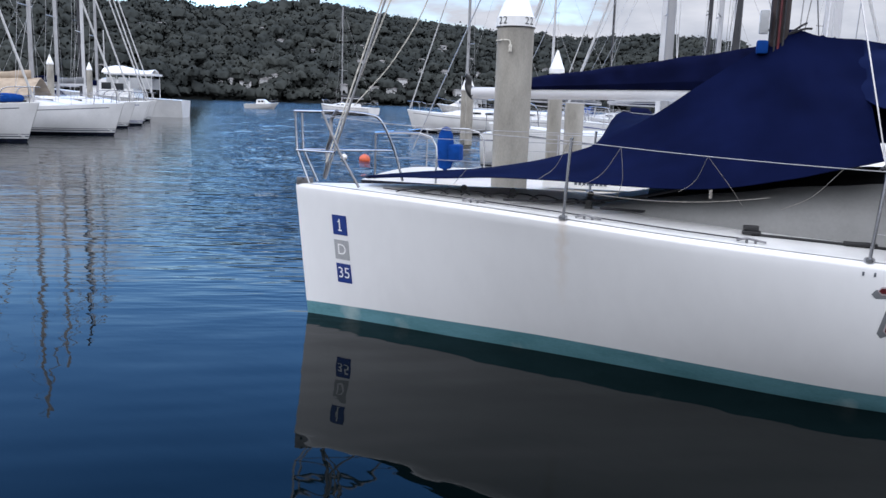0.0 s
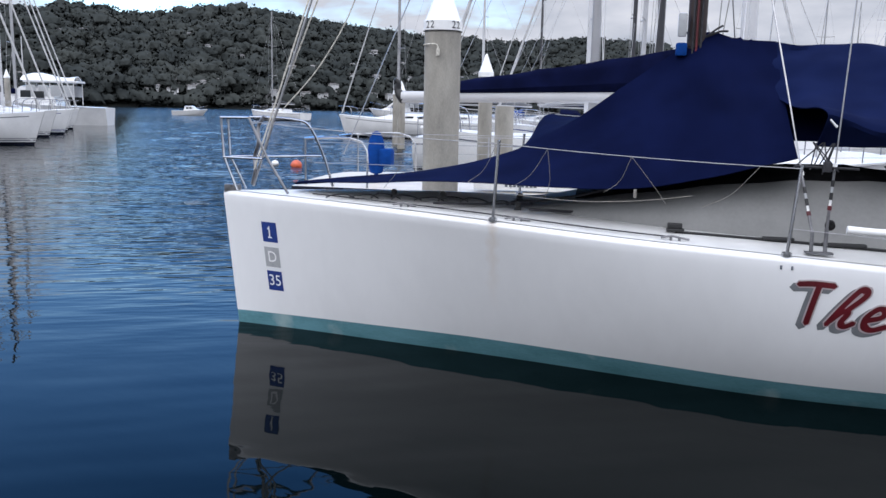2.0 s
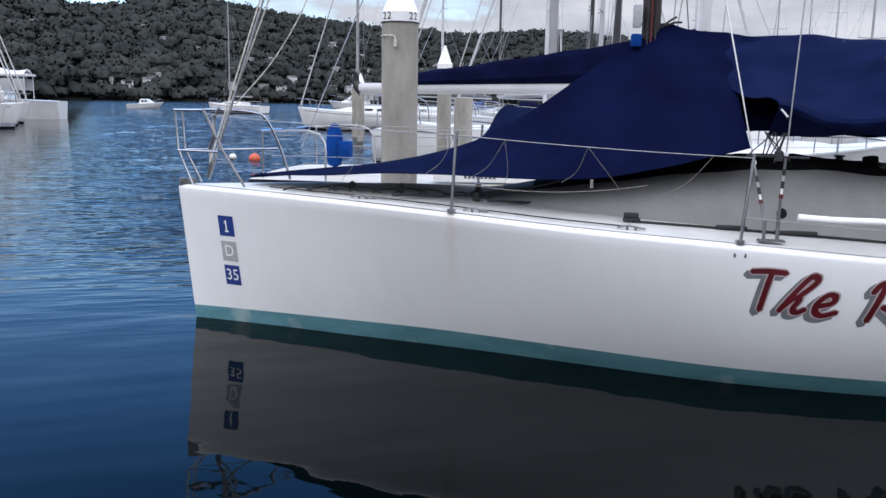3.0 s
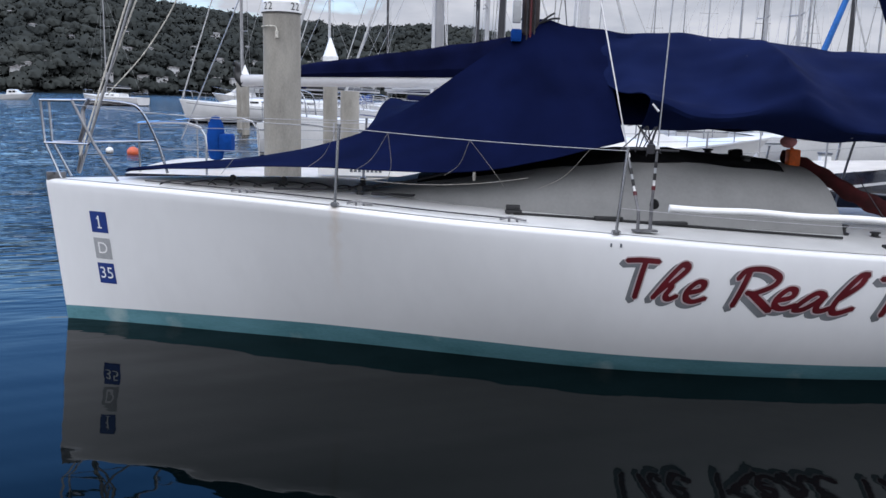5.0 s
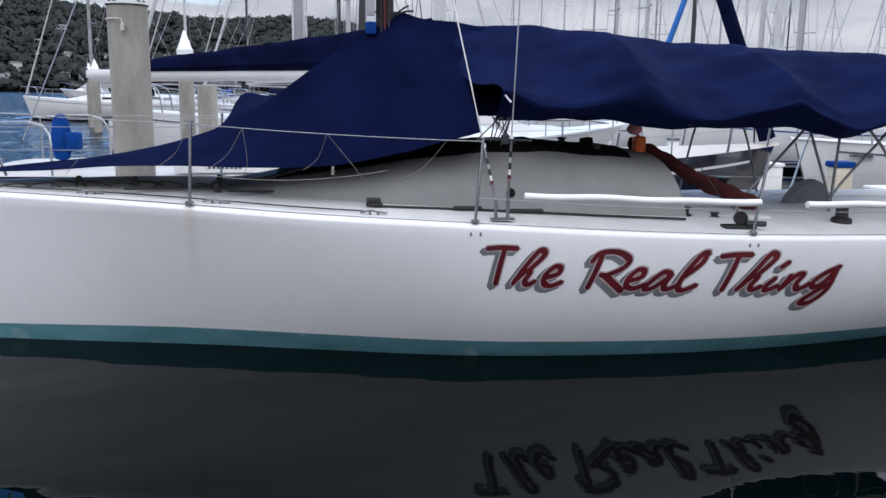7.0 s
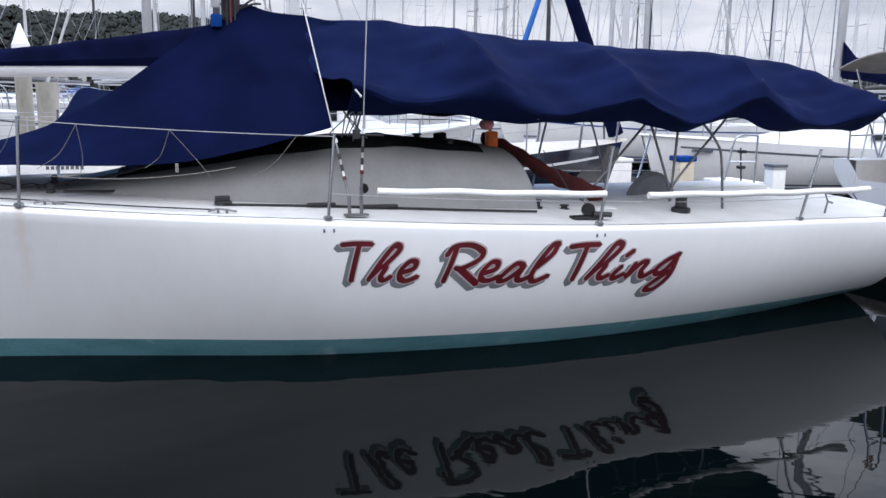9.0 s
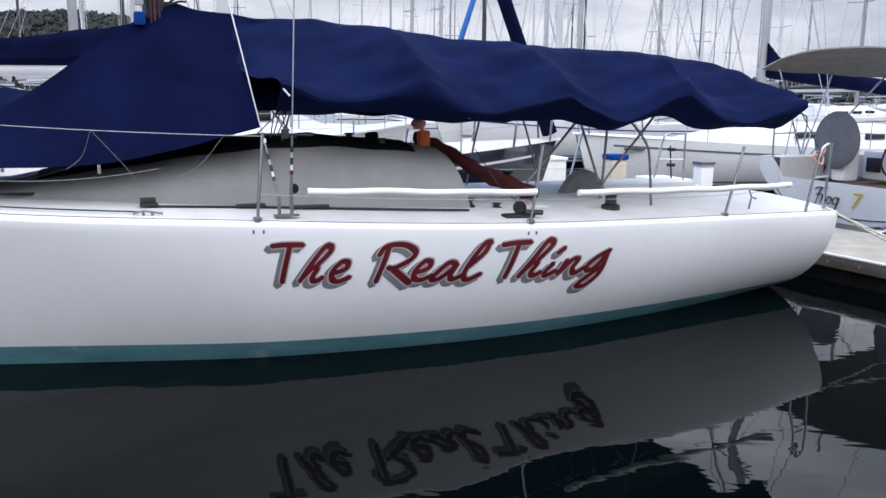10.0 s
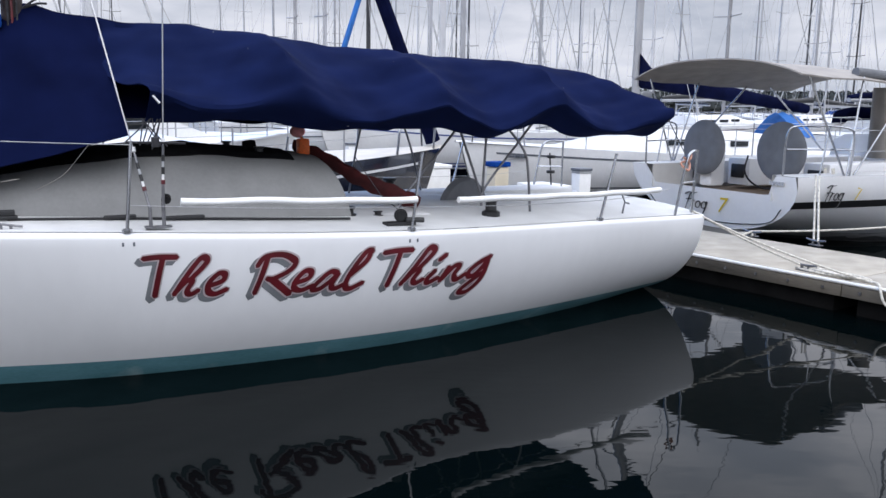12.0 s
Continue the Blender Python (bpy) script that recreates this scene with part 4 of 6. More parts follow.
cover_thing = thing("boat_cover", "navy canvas cover over the boom and foredeck of the yacht", "boat cover")
ridge_f = curve_fn([0.75, 1.4, 2.0, 2.5, 2.9, 3.3, 3.7, 4.1, 4.38, 4.6, 4.95, 5.12], [1.40, 1.47, 1.55, 1.66, 1.80, 2.03, 2.32, 2.60, 2.785, 2.735, 2.71, 2.70])
edge_y = curve_fn([0.75, 1.5, 2.5, 3.3, 4.0, 4.9, 5.12], [0.10, 0.55, 0.88, 1.02, 1.10, 1.15, 1.18])
edge_z = curve_fn([0.75, 1.5, 2.1, 2.6, 3.1, 3.8, 4.4, 4.92, 5.12], [1.385, 1.46, 1.52, 1.52, 1.51, 1.55, 1.66, 1.79, 1.85])
edge_zs = curve_fn([0.75, 1.5, 2.2, 2.72, 2.95, 3.2, 3.7, 4.4, 5.12], [1.385, 1.45, 1.49, 1.54, 2.02, 2.04, 2.02, 2.0, 1.95])
bm = bmesh.new()
rows = []
NV = 14
for i in range(84):
    x = 0.75 + (4.93 - 0.75) * i / 83
    row = []
    for j in range(-NV, NV + 1):
        v = abs(j) / NV
        s = -1 if j < 0 else 1
        r, e = ridge_f(x), (edge_z(x) if s < 0 else edge_zs(x))
        y = s * edge_y(x) * v
        z = r + (e - r) * (v ** 0.82)
        wr = 0.012 * math.sin(3.1 * x + 5 * v) * v + 0.008 * math.sin(9 * x - 8 * v) * v * (1 - v)
        fan = math.atan2(ridge_f(4.38) - z, 4.42 - x)
        reach = math.hypot(ridge_f(4.38) - z, 4.42 - x)
        wr += 0.022 * noise.noise((x * 1.6, v * 3.5, 1.0)) * v * (1 - v) * 3
        wr += 0.011 * math.sin(15 * fan) * min(reach / 0.25, 1) * max(0, 1 - reach / 1.5) * min(v * 4, 1)
        row.append(bm.verts.new((x, y + s * wr, z + wr)))
    rows.append(row)
grid_faces(bm, rows)
part("fore_cover", edged(bm), M_NAVY_SHADE, cover_thing)

ridge_a = curve_fn([4.7, 5.1, 6.1, 6.9, 7.65, 8.2, 8.8, 9.5, 10.1, 10.3], [2.735, 2.70, 2.66, 2.585, 2.555, 2.525, 2.525, 2.47, 2.43, 2.38])
edge_a = curve_fn([4.9, 5.3, 5.8, 6.5, 7.0, 7.4, 8.06, 8.5, 8.94, 9.4, 9.7, 9.95, 10.1], [1.89, 1.895, 1.905, 1.83, 1.835, 1.84, 1.785, 1.90, 1.775, 1.765, 1.775, 1.80, 1.86])
RIBS = [4.90, 6.14, 7.42, 8.64, 10.0]
bm = bmesh.new()
rows = []
NA = 34
for i in range(150):
    u = i / 149
    row = []
    for j in range(-NA, NA + 1):
        v = abs(j) / NA
        s = -1 if j < 0 else 1
        x0 = 4.88 + (10.03 - 4.88) * u
        # the fore edge gapes low down
        x = x0 + 0.16 * min(max((v - 0.41) / 0.40, 0), 1) * (1 - u) ** 10
        r, e = ridge_a(x0), edge_a(x)
        k = max(i for i, q in enumerate(RIBS[:-1]) if q <= x0 or i == 0)
        fr = (x0 - RIBS[k]) / (RIBS[k + 1] - RIBS[k])
        hang = math.sin(math.pi * min(max(fr, 0), 1))
        hb = 0.06 + 0.14 * (1 - hang) ** 0.8
        out = 1.43 - 0.08 * hang
        if v < 0.84:
            a = v / 0.84
            y = out * math.sin(math.pi / 2 * a) ** 0.92
            z = r + (e + hb - r) * (1 - math.cos(math.pi / 2 * a)) ** 0.80
            dip = 0.20 * hang * math.sin(math.pi * min(a * 1.05, 1))
            y -= dip * 0.9
            z -= dip * 0.6
        else:
            a = (v - 0.84) / 0.16
            y = out - 0.26 * a ** 1.15
            z = e + hb * (1 - a)
        # the first half metre lies on the fore cover, and lifts away from it low down
        kq = min(max((v - 0.42) / 0.44, 0), 1)
        kb = max(0.0, 1 - u / 0.2) * (1 - kq * kq * (3 - 2 * kq))
        y += (edge_y(min(x, 5.1)) * v - 0.012 + 0.02 * u / 0.2 - y) * kb
        z += (ridge_f(min(x, 5.1)) + (edge_z(min(x, 5.1)) - ridge_f(min(x, 5.1))) * v ** 0.82 - 0.012 + 0.02 * u / 0.2 - z) * kb
        wr = 0.006 * math.sin(7 * x + 11 * v) + 0.004 * math.sin(17 * x - 6 * v)
        wr += 0.030 * noise.noise((x * 0.9, v * 7.0, 3.0)) * min(v * 5, 1) + 0.014 * noise.noise((x * 2.6 + 2 * v, v * 11.0, 8.0))
        close = max(0.0, (u - 0.93) / 0.07)
        y *= 1 - 0.05 * close ** 2
        z -= 0.26 * close ** 2.5 * (1 - v)
        row.append(bm.verts.new((x, s * (y + wr), z + wr)))
    rows.append(row)
grid_faces(bm, rows)
part("aft_cover", edged(bm), M_NAVY_LIT, cover_thing)
# a navy sheet added inside stands in for the shade behind the gape
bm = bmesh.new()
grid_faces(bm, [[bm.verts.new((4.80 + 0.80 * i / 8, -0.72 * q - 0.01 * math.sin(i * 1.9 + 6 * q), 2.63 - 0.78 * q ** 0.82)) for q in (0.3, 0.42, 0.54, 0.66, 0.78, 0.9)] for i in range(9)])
part("gape_shade_sheet", edged(bm), M_NAVY_SHADE, cover_thing)
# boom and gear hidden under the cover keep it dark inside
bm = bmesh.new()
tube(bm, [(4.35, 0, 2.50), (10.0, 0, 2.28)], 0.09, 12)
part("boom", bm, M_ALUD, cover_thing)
bm = bmesh.new()
tube(bm, [(5.05, -1.46, 2.08), (5.08, -1.49, 2.04)], 0.007, 10)
tube(bm, [(5.08, -1.49, 2.04), (5.087, -1.495, 2.03)], 0.009, 10)
part("cover_batten_end", bm, M_ALUW, cover_thing)
# lashings between the cover edge and the lifelines
for x, xt, dz in ((2.0, 1.75, -0.06), (2.75, 2.5, 0.0), (3.15, 2.85, -0.02), (3.15, 3.13, -0.08), (3.76, 3.58, -0.03), (3.76, 4.04, -0.16), (4.62, 4.30, -0.22)):
    bm = bmesh.new()
    a = Vector((x, -(beam(x) - 0.05), sheer(x) + 0.595))
    b = Vector((xt, -edge_y(xt), edge_z(xt) + dz))
    tube(bm, smooth_path([a, a.lerp(b, 0.55) + Vector((0.03, 0, -0.03)), b], 5), 0.0021, 5)
    part("lashing_line", bm, M_THIN, cover_thing)
bm = bmesh.new()
tube(bm, sag_line((4.2, -1.32, 1.52), (2.9, -1.0, 1.45), 0.05), 0.003, 5)
tube(bm, [(3.80, -1.32, 1.49), (3.80, -1.32, 1.55)], 0.011, 8)
part("lashing_line", bm, M_THIN, cover_thing)
rng = random.Random(3)
for k in range(9):
    bm = bmesh.new()
    a = Vector((4.95 + 0.2 * rng.random(), -1.2 - 0.3 * rng.random(), 1.92))
    tube(bm, [a, (4.85 + 0.3 * rng.random(), -1.4, 1.70 + 0.06 * rng.random())], 0.005, 5)
    part("tie_cord", bm, M_DROPE, cover_thing)
bm = bmesh.new()
tube(bm, [(4.85, -1.5, 1.765), (5.25, -1.5, 1.755)], 0.008, 6)
box(bm, (5.02, -1.53, 1.73), (5.07, -1.48, 1.80), 0.008)
part("tie_bar", bm, M_DROPE, cover_thing)


# ---- general cruising yachts ----
def cruiser(name, label, L=11.5, stripe=M_GREYM, cover=M_NAVY2, mast=M_ALU, mast_h=15.0, furl=True, boom=True, dodger=None, canopy=None, group="yachts in the marina", rig=True, hull_mat=None, deck_mat=None, fb=1.0, furl_mat=None, furl_r=0.06, mast_f=0.40):
    """A sloop with its bow at the origin, pointing to +x, waterline at z = 0."""
    t = thing(name, label, "yacht", group=group)
    half = curve_fn([0, 0.08 * L, 0.22 * L, 0.45 * L, 0.7 * L, L], [0.03, 0.055 * L, 0.115 * L, 0.165 * L, 0.165 * L, 0.125 * L])
    top = curve_fn([0, 0.4 * L, L], [1.62 * fb, 1.34 * fb, 1.22 * fb])
    xs = [L * k / 20 for k in range(21)]

    def sec(x, z, s):
        q = min(max((z + 0.35) / (top(x) + 0.35), 0), 1)
        rake = 0.55 * (1 - z / 1.6) * max(0, 1 - x / (0.2 * L))
        return Vector((-(x + rake), s * half(x) * (1 - (1 - q) ** 2.2) ** (0.75 - 0.35 * min(x / (0.4 * L), 1)), z))
    bm = bmesh.new()
    for s in (-1, 1):
        grid_faces(bm, [[bm.verts.new(sec(x, 0.14 + (top(x) - 0.14) * j / 6, s)) for j in range(7)] for x in xs])
    bm.faces.new([bm.verts.new(sec(L, z, s)) for s, zs in ((-1, np.linspace(top(L), 0.14, 6)), (1, np.linspace(0.14, top(L), 6))) for z in zs])
    part("hull", bm, hull_mat or M_GEL2, t)
    for z0, z1, off, mm in ((-0.3, 0.14, 0.0, M_NAVYH), (0.20, 0.25, 0.006, stripe), (0.30, 0.33, 0.006, stripe)):
        bm = bmesh.new()
        for s in (-1, 1):
            grid_faces(bm, [[bm.verts.new(sec(x, z0 + (z1 - z0) * j / 2, s) + Vector((0, s * off, 0))) for j in range(3)] for x in xs])
        part("boot_stripe", bm, mm, t)
    bm = bmesh.new()
    for s in (-1, 1):
        grid_faces(bm, [[bm.verts.new(sec(x, top(x) - 0.22 + 0.04 * j, s) + Vector((0, s * 0.006, 0))) for j in range(2)] for x in xs[1:]])
    part("sheer_stripe", bm, stripe, t)
    bm = bmesh.new()
    grid_faces(bm, [[bm.verts.new((-x, half(x) * j / 3, top(x) + 0.04 * (1 - (j / 3) ** 2))) for j in range(-3, 4)] for x in xs])
    part("deck", bm, deck_mat or M_DECK, t)
    bm = bmesh.new()
    rows = []
    for k in range(9):
        x = L * (0.26 + 0.42 * k / 8)
        h, w = 0.46 * min(1, (k + 0.25) / 3.2), half(x) * 0.62
        b = top(x)
        rows.append([bm.verts.new((-x, y, z)) for y, z in ((-w, b), (-w * 0.93, b + h * 0.7), (-w * 0.8, b + h), (0, b + h * 1.12), (w * 0.8, b + h), (w * 0.93, b + h * 0.7), (w, b))])
    grid_faces(bm, rows)
    bm.faces.new(rows[-1]), bm.faces.new(rows[0])
    roof = part("coachroof", bm, M_GEL2, t)
    for s in (-1, 1):
        for k in range(3):
            x = L * (0.42 + 0.08 * k)
            w = half(x) * 0.62
            bm = bmesh.new()
            box(bm, (-x - 0.3, s * w * 0.97 - 0.02, top(x) + 0.16), (-x + 0.3, s * w * 0.97 + 0.02, top(x) + 0.30), 0.015)
            part("cabin_window", bm, M_GLASSD, roof)
    bm = bmesh.new()
    for s in (-1, 1):
        tube(bm, smooth_path([(0.05, 0, top(0) + 0.62), (-0.35, s * 0.3, top(0) + 0.62), (-1.1, s * half(1.1), top(1.1) + 0.6), (-1.25, s * half(1.2), top(1.2))], 4), 0.02, 6)
        tube(bm, [(-0.3, s * 0.2, top(0.3)), (-0.3, s * 0.28, top(0) + 0.62)], 0.018, 6)
    part("pulpit", bm, M_STEEL, t)
    for s in (-1, 1):
        bm = bmesh.new()
        stn = [0.2 * L + 0.15 * L * k for k in range(5)]
        for x in stn:
            tube(bm, [(-x, s * half(x) * 0.97, top(x)), (-x, s * half(x) * 0.97, top(x) + 0.6)], 0.013, 6)
        for h in (0.32, 0.6):
            tube(bm, [(-1.1, s * half(1.1), top(1.1) + h)] + [(-x, s * half(x) * 0.97, top(x) + h) for x in stn] + [(-L + 0.3, s * half(L) * 0.95, top(L) + h)], 0.005, 5)
        part("guard_rail", bm, M_WIRE, t)
    for s in (-1, 1):
        bm = bmesh.new()
        tube(bm, smooth_path([(-L + 1.1, s * half(L - 1.1) * 0.96, top(L)), (-L + 1.0, s * half(L) * 1.02, top(L) + 0.62), (-L + 0.15, s * half(L) * 0.9, top(L) + 0.64), (-L + 0.1, s * 0.35, top(L) + 0.64)], 4), 0.016, 6)
        tube(bm, [(-L + 0.15, s * half(L) * 0.9, top(L)), (-L + 0.15, s * half(L) * 0.9, top(L) + 0.64)], 0.015, 6)
        part("pushpit", bm, M_STEEL, t)
    if rig:
        mx = -mast_f * L
        bm = bmesh.new()
        rows = []
        for z in (1.5, 0.6 * mast_h, mast_h):
            k = 1 if z < mast_h * 0.8 else 0.7
            rows.append([bm.verts.new((mx + 0.11 * k * math.cos(a), 0.075 * k * math.sin(a), z)) for a in [2 * math.pi * i / 12 for i in range(12)]])
        grid_faces(bm, rows, True)
        bm.faces.new(rows[-1])
        m_ob = part("mast", bm, mast, t)
        for z in (1.4 + mast_h * 0.33, 1.4 + mast_h * 0.6):
            for s in (-1, 1):
                bm = bmesh.new()
                tube(bm, [(mx, 0, z), (mx - 0.18, s * 0.95, z + 0.05)], 0.028, 6)
                part("spreader", bm, mast, m_ob)
        for s in (-1, 1):
            bm = bmesh.new()
            tube(bm, [(mx - 0.25, s * half(0.42 * L) * 0.93, 1.4), (mx - 0.18, s * 0.95, 1.4 + mast_h * 0.33), (mx - 0.15, s * 0.9, 1.4 + mast_h * 0.6), (mx, 0, mast_h - 0.2)], 0.009, 5)
            tube(bm, [(mx - 0.35, s * half(0.42 * L) * 0.9, 1.4), (mx, 0, 1.3 + mast_h * 0.33)], 0.008, 5)
            part("shroud", bm, M_WIRE, t)
        bm = bmesh.new()
        tube(bm, [(-L + 0.3, 0, 1.4), (mx, 0, mast_h)], 0.009, 5)
        part("backstay", bm, M_WIRE, t)
        bm = bmesh.new()
        f0, f1 = Vector((-0.2, 0, top(0) + 0.1)), Vector((mx + 0.12, 0, mast_h * 0.93))
        if furl:
            tube(bm, [f0, f0.lerp(f1, 0.06), f0.lerp(f1, 0.5), f0.lerp(f1, 0.93), f1], furl_r, 8, furl_r * 0.55)
        else:
            tube(bm, [f0, f1], 0.01, 6)
        part("furled_headsail" if furl else "forestay", bm, (furl_mat or M_SAIL) if furl else M_WIRE, t)
        if boom:
            bl = 0.40 * L
            b0, b1 = Vector((mx, 0, 2.62)), Vector((mx - bl, 0, 2.52))
            bm = bmesh.new()
            tube(bm, [b0, b1], 0.085, 10)
            part("boom", bm, mast if mast is not M_ALUD else M_ALU, t)
            bm = bmesh.new()
            rows = []
            for k in range(9):
                c = b0.lerp(b1, k / 8)
                h = 0.48 - 0.30 * k / 8 + 0.02 * math.sin(k * 2.1)
                rows.append([bm.verts.new((c.x, 0.15 * math.cos(a) * (1 - 0.3 * k / 8), c.z + 0.02 + h * (0.5 + 0.5 * math.sin(a)))) for a in [2 * math.pi * i / 12 for i in range(12)]])
            grid_faces(bm, rows, True)
            bm.faces.new(rows[0]), bm.faces.new(rows[-1])
            part("sail_cover", bm, cover, t)
    if dodger:
        bm = bmesh.new()
        w = half(0.66 * L) * 0.62
        rows = []
        for x, h in ((0.62 * L, 0.45), (0.66 * L, 0.95), (0.73 * L, 1.02)):
            rows.append([bm.verts.new((-x, w * math.cos(a) * 1.05, top(x) + h * (0.35 + 0.65 * math.sin(a) ** 0.5))) for a in [math.pi * i / 10 for i in range(11)]])
        grid_faces(bm, rows)
        part("spray_hood", edged(bm, 0.02), dodger, t)
    if canopy:
        bm = bmesh.new()
        w = half(0.7 * L) * 0.8
        x0, x1 = 0.36 * L, 0.8 * L
        rows = []
        for k in range(9):
            x = x0 + (x1 - x0) * k / 8
            rows.append([bm.verts.new((-x, w * j / 4, 2.75 - 0.85 * abs(j / 4) ** 1.3 - 0.04 * math.sin(math.pi * k / 2) ** 2)) for j in range(-4, 5)])
        grid_faces(bm, rows)
        part("boom_tent", edged(bm, 0.02), canopy, t)
    return t


def place(x, y, heading):
    """Bow at x, y; heading in degrees, 0 = bow towards +x."""
    return pose(x, y, 0, 0, 0, heading)


# the next berth: bow to the dock, stern rail and boom end towards the fairway
near = cruiser("neighbour_yacht", "navy-hulled cruising yacht with a cream deck and navy sail cover", 11.5, M_GEL2, M_NAVY2, M_ALUW, 14.5, True, False, None, group="", hull_mat=M_NAVYH, deck_mat=mat("cream_deck", (0.54, 0.50, 0.44), 0.6, var=0.08, scale=3, fine=120), fb=0.84, furl_mat=M_NAVY2, furl_r=0.135, mast_f=0.473)
near.matrix_world = place(10.9, 4.85, 0)
bm = bmesh.new()
tube(bm, [(-5.45, 0, 2.36), (-10.22, 0, 2.275), (-10.30, 0, 2.27)], 0.085, 12)
part("boom", bm, M_ALUW, near)
bm = bmesh.new()
rows = []
for k in range(15):
    f = k / 14
    x = -5.4 - 4.45 * f
    h, w = 0.80 - 0.66 * f ** 0.85 + 0.012 * math.sin(k * 2.3), 0.17 - 0.06 * f
    rows.append([bm.verts.new((x, w * math.cos(a) * (1.15 if math.sin(a) < 0 else 0.8), 2.40 - 0.08 * f + h * (0.5 + 0.5 * math.sin(a)))) for a in [2 * math.pi * i / 14 for i in range(14)]])
grid_faces(bm, rows, True)
bm.faces.new(rows[0]), bm.faces.new(rows[-1])
part("sail_cover", bm, M_NAVY2, near, "navy sail cover tapering to the boom end")
bm = bmesh.new()
tube(bm, smooth_path([(-10.26, 0, 2.24), (-10.33, 0.01, 2.30), (-10.37, 0.02, 2.38), (-10.36, 0.0, 2.48), (-10.41, -0.02, 2.53)], 4), 0.085, 10, 0.03)
part("boom_end_wrap", bm, M_BLACK, near, "black canvas bundle at the boom end")
bm = bmesh.new()
rows = []
for k, (rr, z) in enumerate(((0.03, 1.18), (0.09, 1.2), (0.12, 1.32), (0.125, 1.52), (0.10, 1.68), (0.05, 1.77), (0.01, 1.78))):
    rows.append([bm.verts.new((-10.46 + rr * math.cos(a), -0.85 + rr * 0.8 * math.sin(a), z)) for a in [2 * math.pi * i / 14 for i in range(14)]])
grid_faces(bm, rows, True)
box(bm, (-10.40, -0.96, 1.30), (-10.22, -0.74, 1.54), 0.04)
tube(bm, [(-10.46, -0.85, 0.95), (-10.46, -0.85, 1.25)], 0.03, 8)
part("outboard_cover", bm, M_BLUE, near, "bright blue canvas cover on a stern bracket")

# a white plank with worn grey lettering, left on the next yacht's side deck
plank = thing("boarding_plank", "white boarding plank with worn grey lettering on the deck", "plank")
bm = bmesh.new()
box(bm, (1.95, 3.2, 1.09), (3.36, 3.40, 1.19), 0.012)
part("board", bm, M_WPLAST, plank)
for k in range(8):
    bm = bmesh.new()
    box(bm, (2.36 + 0.053 * k, 3.194, 1.135), (2.396 + 0.053 * k, 3.199, 1.175))
    part("lettering_bar", bm, M_GREYM, plank, smooth=False)


# ---- marina piles ----
def pile(x, y, r, top, cone=True, numbers=False, label="round concrete mooring pile with a white cone cap"):
    t = thing("mooring_pile", label, "pile", pose(x, y, 0), "mooring piles")
    bm = bmesh.new()
    rows = [[bm.verts.new((r * math.cos(a) * (1 + 0.004 * math.sin(7 * z)), r * math.sin(a), z)) for a in [2 * math.pi * i / 32 for i in range(32)]] for z in np.linspace(-1.0, top, 12)]
    grid_faces(bm, rows, True)
    bm.faces.new(rows[-1])
    part("shaft", bm, M_CONC, t)
    if cone:
        bm = bmesh.new()
        rows = [[bm.verts.new((rr * math.cos(a), rr * math.sin(a), top + z)) for a in [2 * math.pi * i / 32 for i in range(32)]] for rr, z in ((r + 0.012, -0.01), (r + 0.012, 0.1), (r * 0.95, 0.12), (0.02, 0.12 + 2.36 * r))]
        grid_faces(bm, rows, True)
        bm.faces.new(rows[-1])
        cap = part("cap", bm, M_WPLAST, t, "white conical plastic cap")
        bm = bmesh.new()
        rows = [[bm.verts.new((rr * math.cos(a), rr * math.sin(a), top + z)) for a in [2 * math.pi * i / 32 for i in range(32)]] for rr, z in ((r + 0.014, -0.018), (r + 0.014, -0.008))]
        grid_faces(bm, rows, True)
        part("cap_rim", bm, M_BLACK, cap)
        if numbers:
            for ang in (-121, -38):
                a = radians(ang)
                for k, ch in enumerate("22"):
                    aa = a + (k - 0.5) * 0.30
                    sp = Matrix.Translation(((r + 0.016) * math.cos(aa), (r + 0.016) * math.sin(aa), top + 0.048)) @ Euler((radians(90), 0, aa + math.pi / 2)).to_matrix().to_4x4()
                    font_part(ch, 0.115, 0, 0, M_BLACK, cap, 0, "numeral", spot=sp)
    return t


p22 = pile(1.68, 2.30, 0.212, 3.0, True, True, "concrete mooring pile with a white cap numbered twenty two")
bm = bmesh.new()
tube(bm, smooth_path([(-0.20, -0.12, 2.83), (-0.1, -0.24, 2.83), (-0.02, -0.24, 2.82), (-0.01, -0.25, 2.72), (-0.03, -0.25, 2.70)], 4), 0.008, 6)
box(bm, (-0.025, -0.27, 2.70), (0.01, -0.235, 2.78), 0.008)
part("line_hook", bm, M_ROPE, p22)
pile(0.96, 11.5, 0.16, 2.85)
pile(1.5, 10.6, 0.2, 2.2, False, label="round concrete mooring pile in the next row")
for x, y, h in ((-33.0, 36.5, 3.7), (-37.6, 46.1, 3.7), (-7.0, 37.0, 3.0), (-9.0, 44.0, 3.0), (16.5, 30.0, 3.2)):
    pile(x, y, 0.2, h)

# ---- dock ----
dock = thing("dock", "concrete floating dock with a white rubbing strip", "dock", kind="structure")
DW, DZ = 1.78, 0.35
# the near arm lies a little askew to the berths, the far arm runs straight on
ARM = Matrix.Translation((11.43, -0.55, 0)) @ Matrix.Rotation(radians(5.6), 4, "Z")
FAR_ARM = Matrix.Translation((10.62, 8.55, 0))


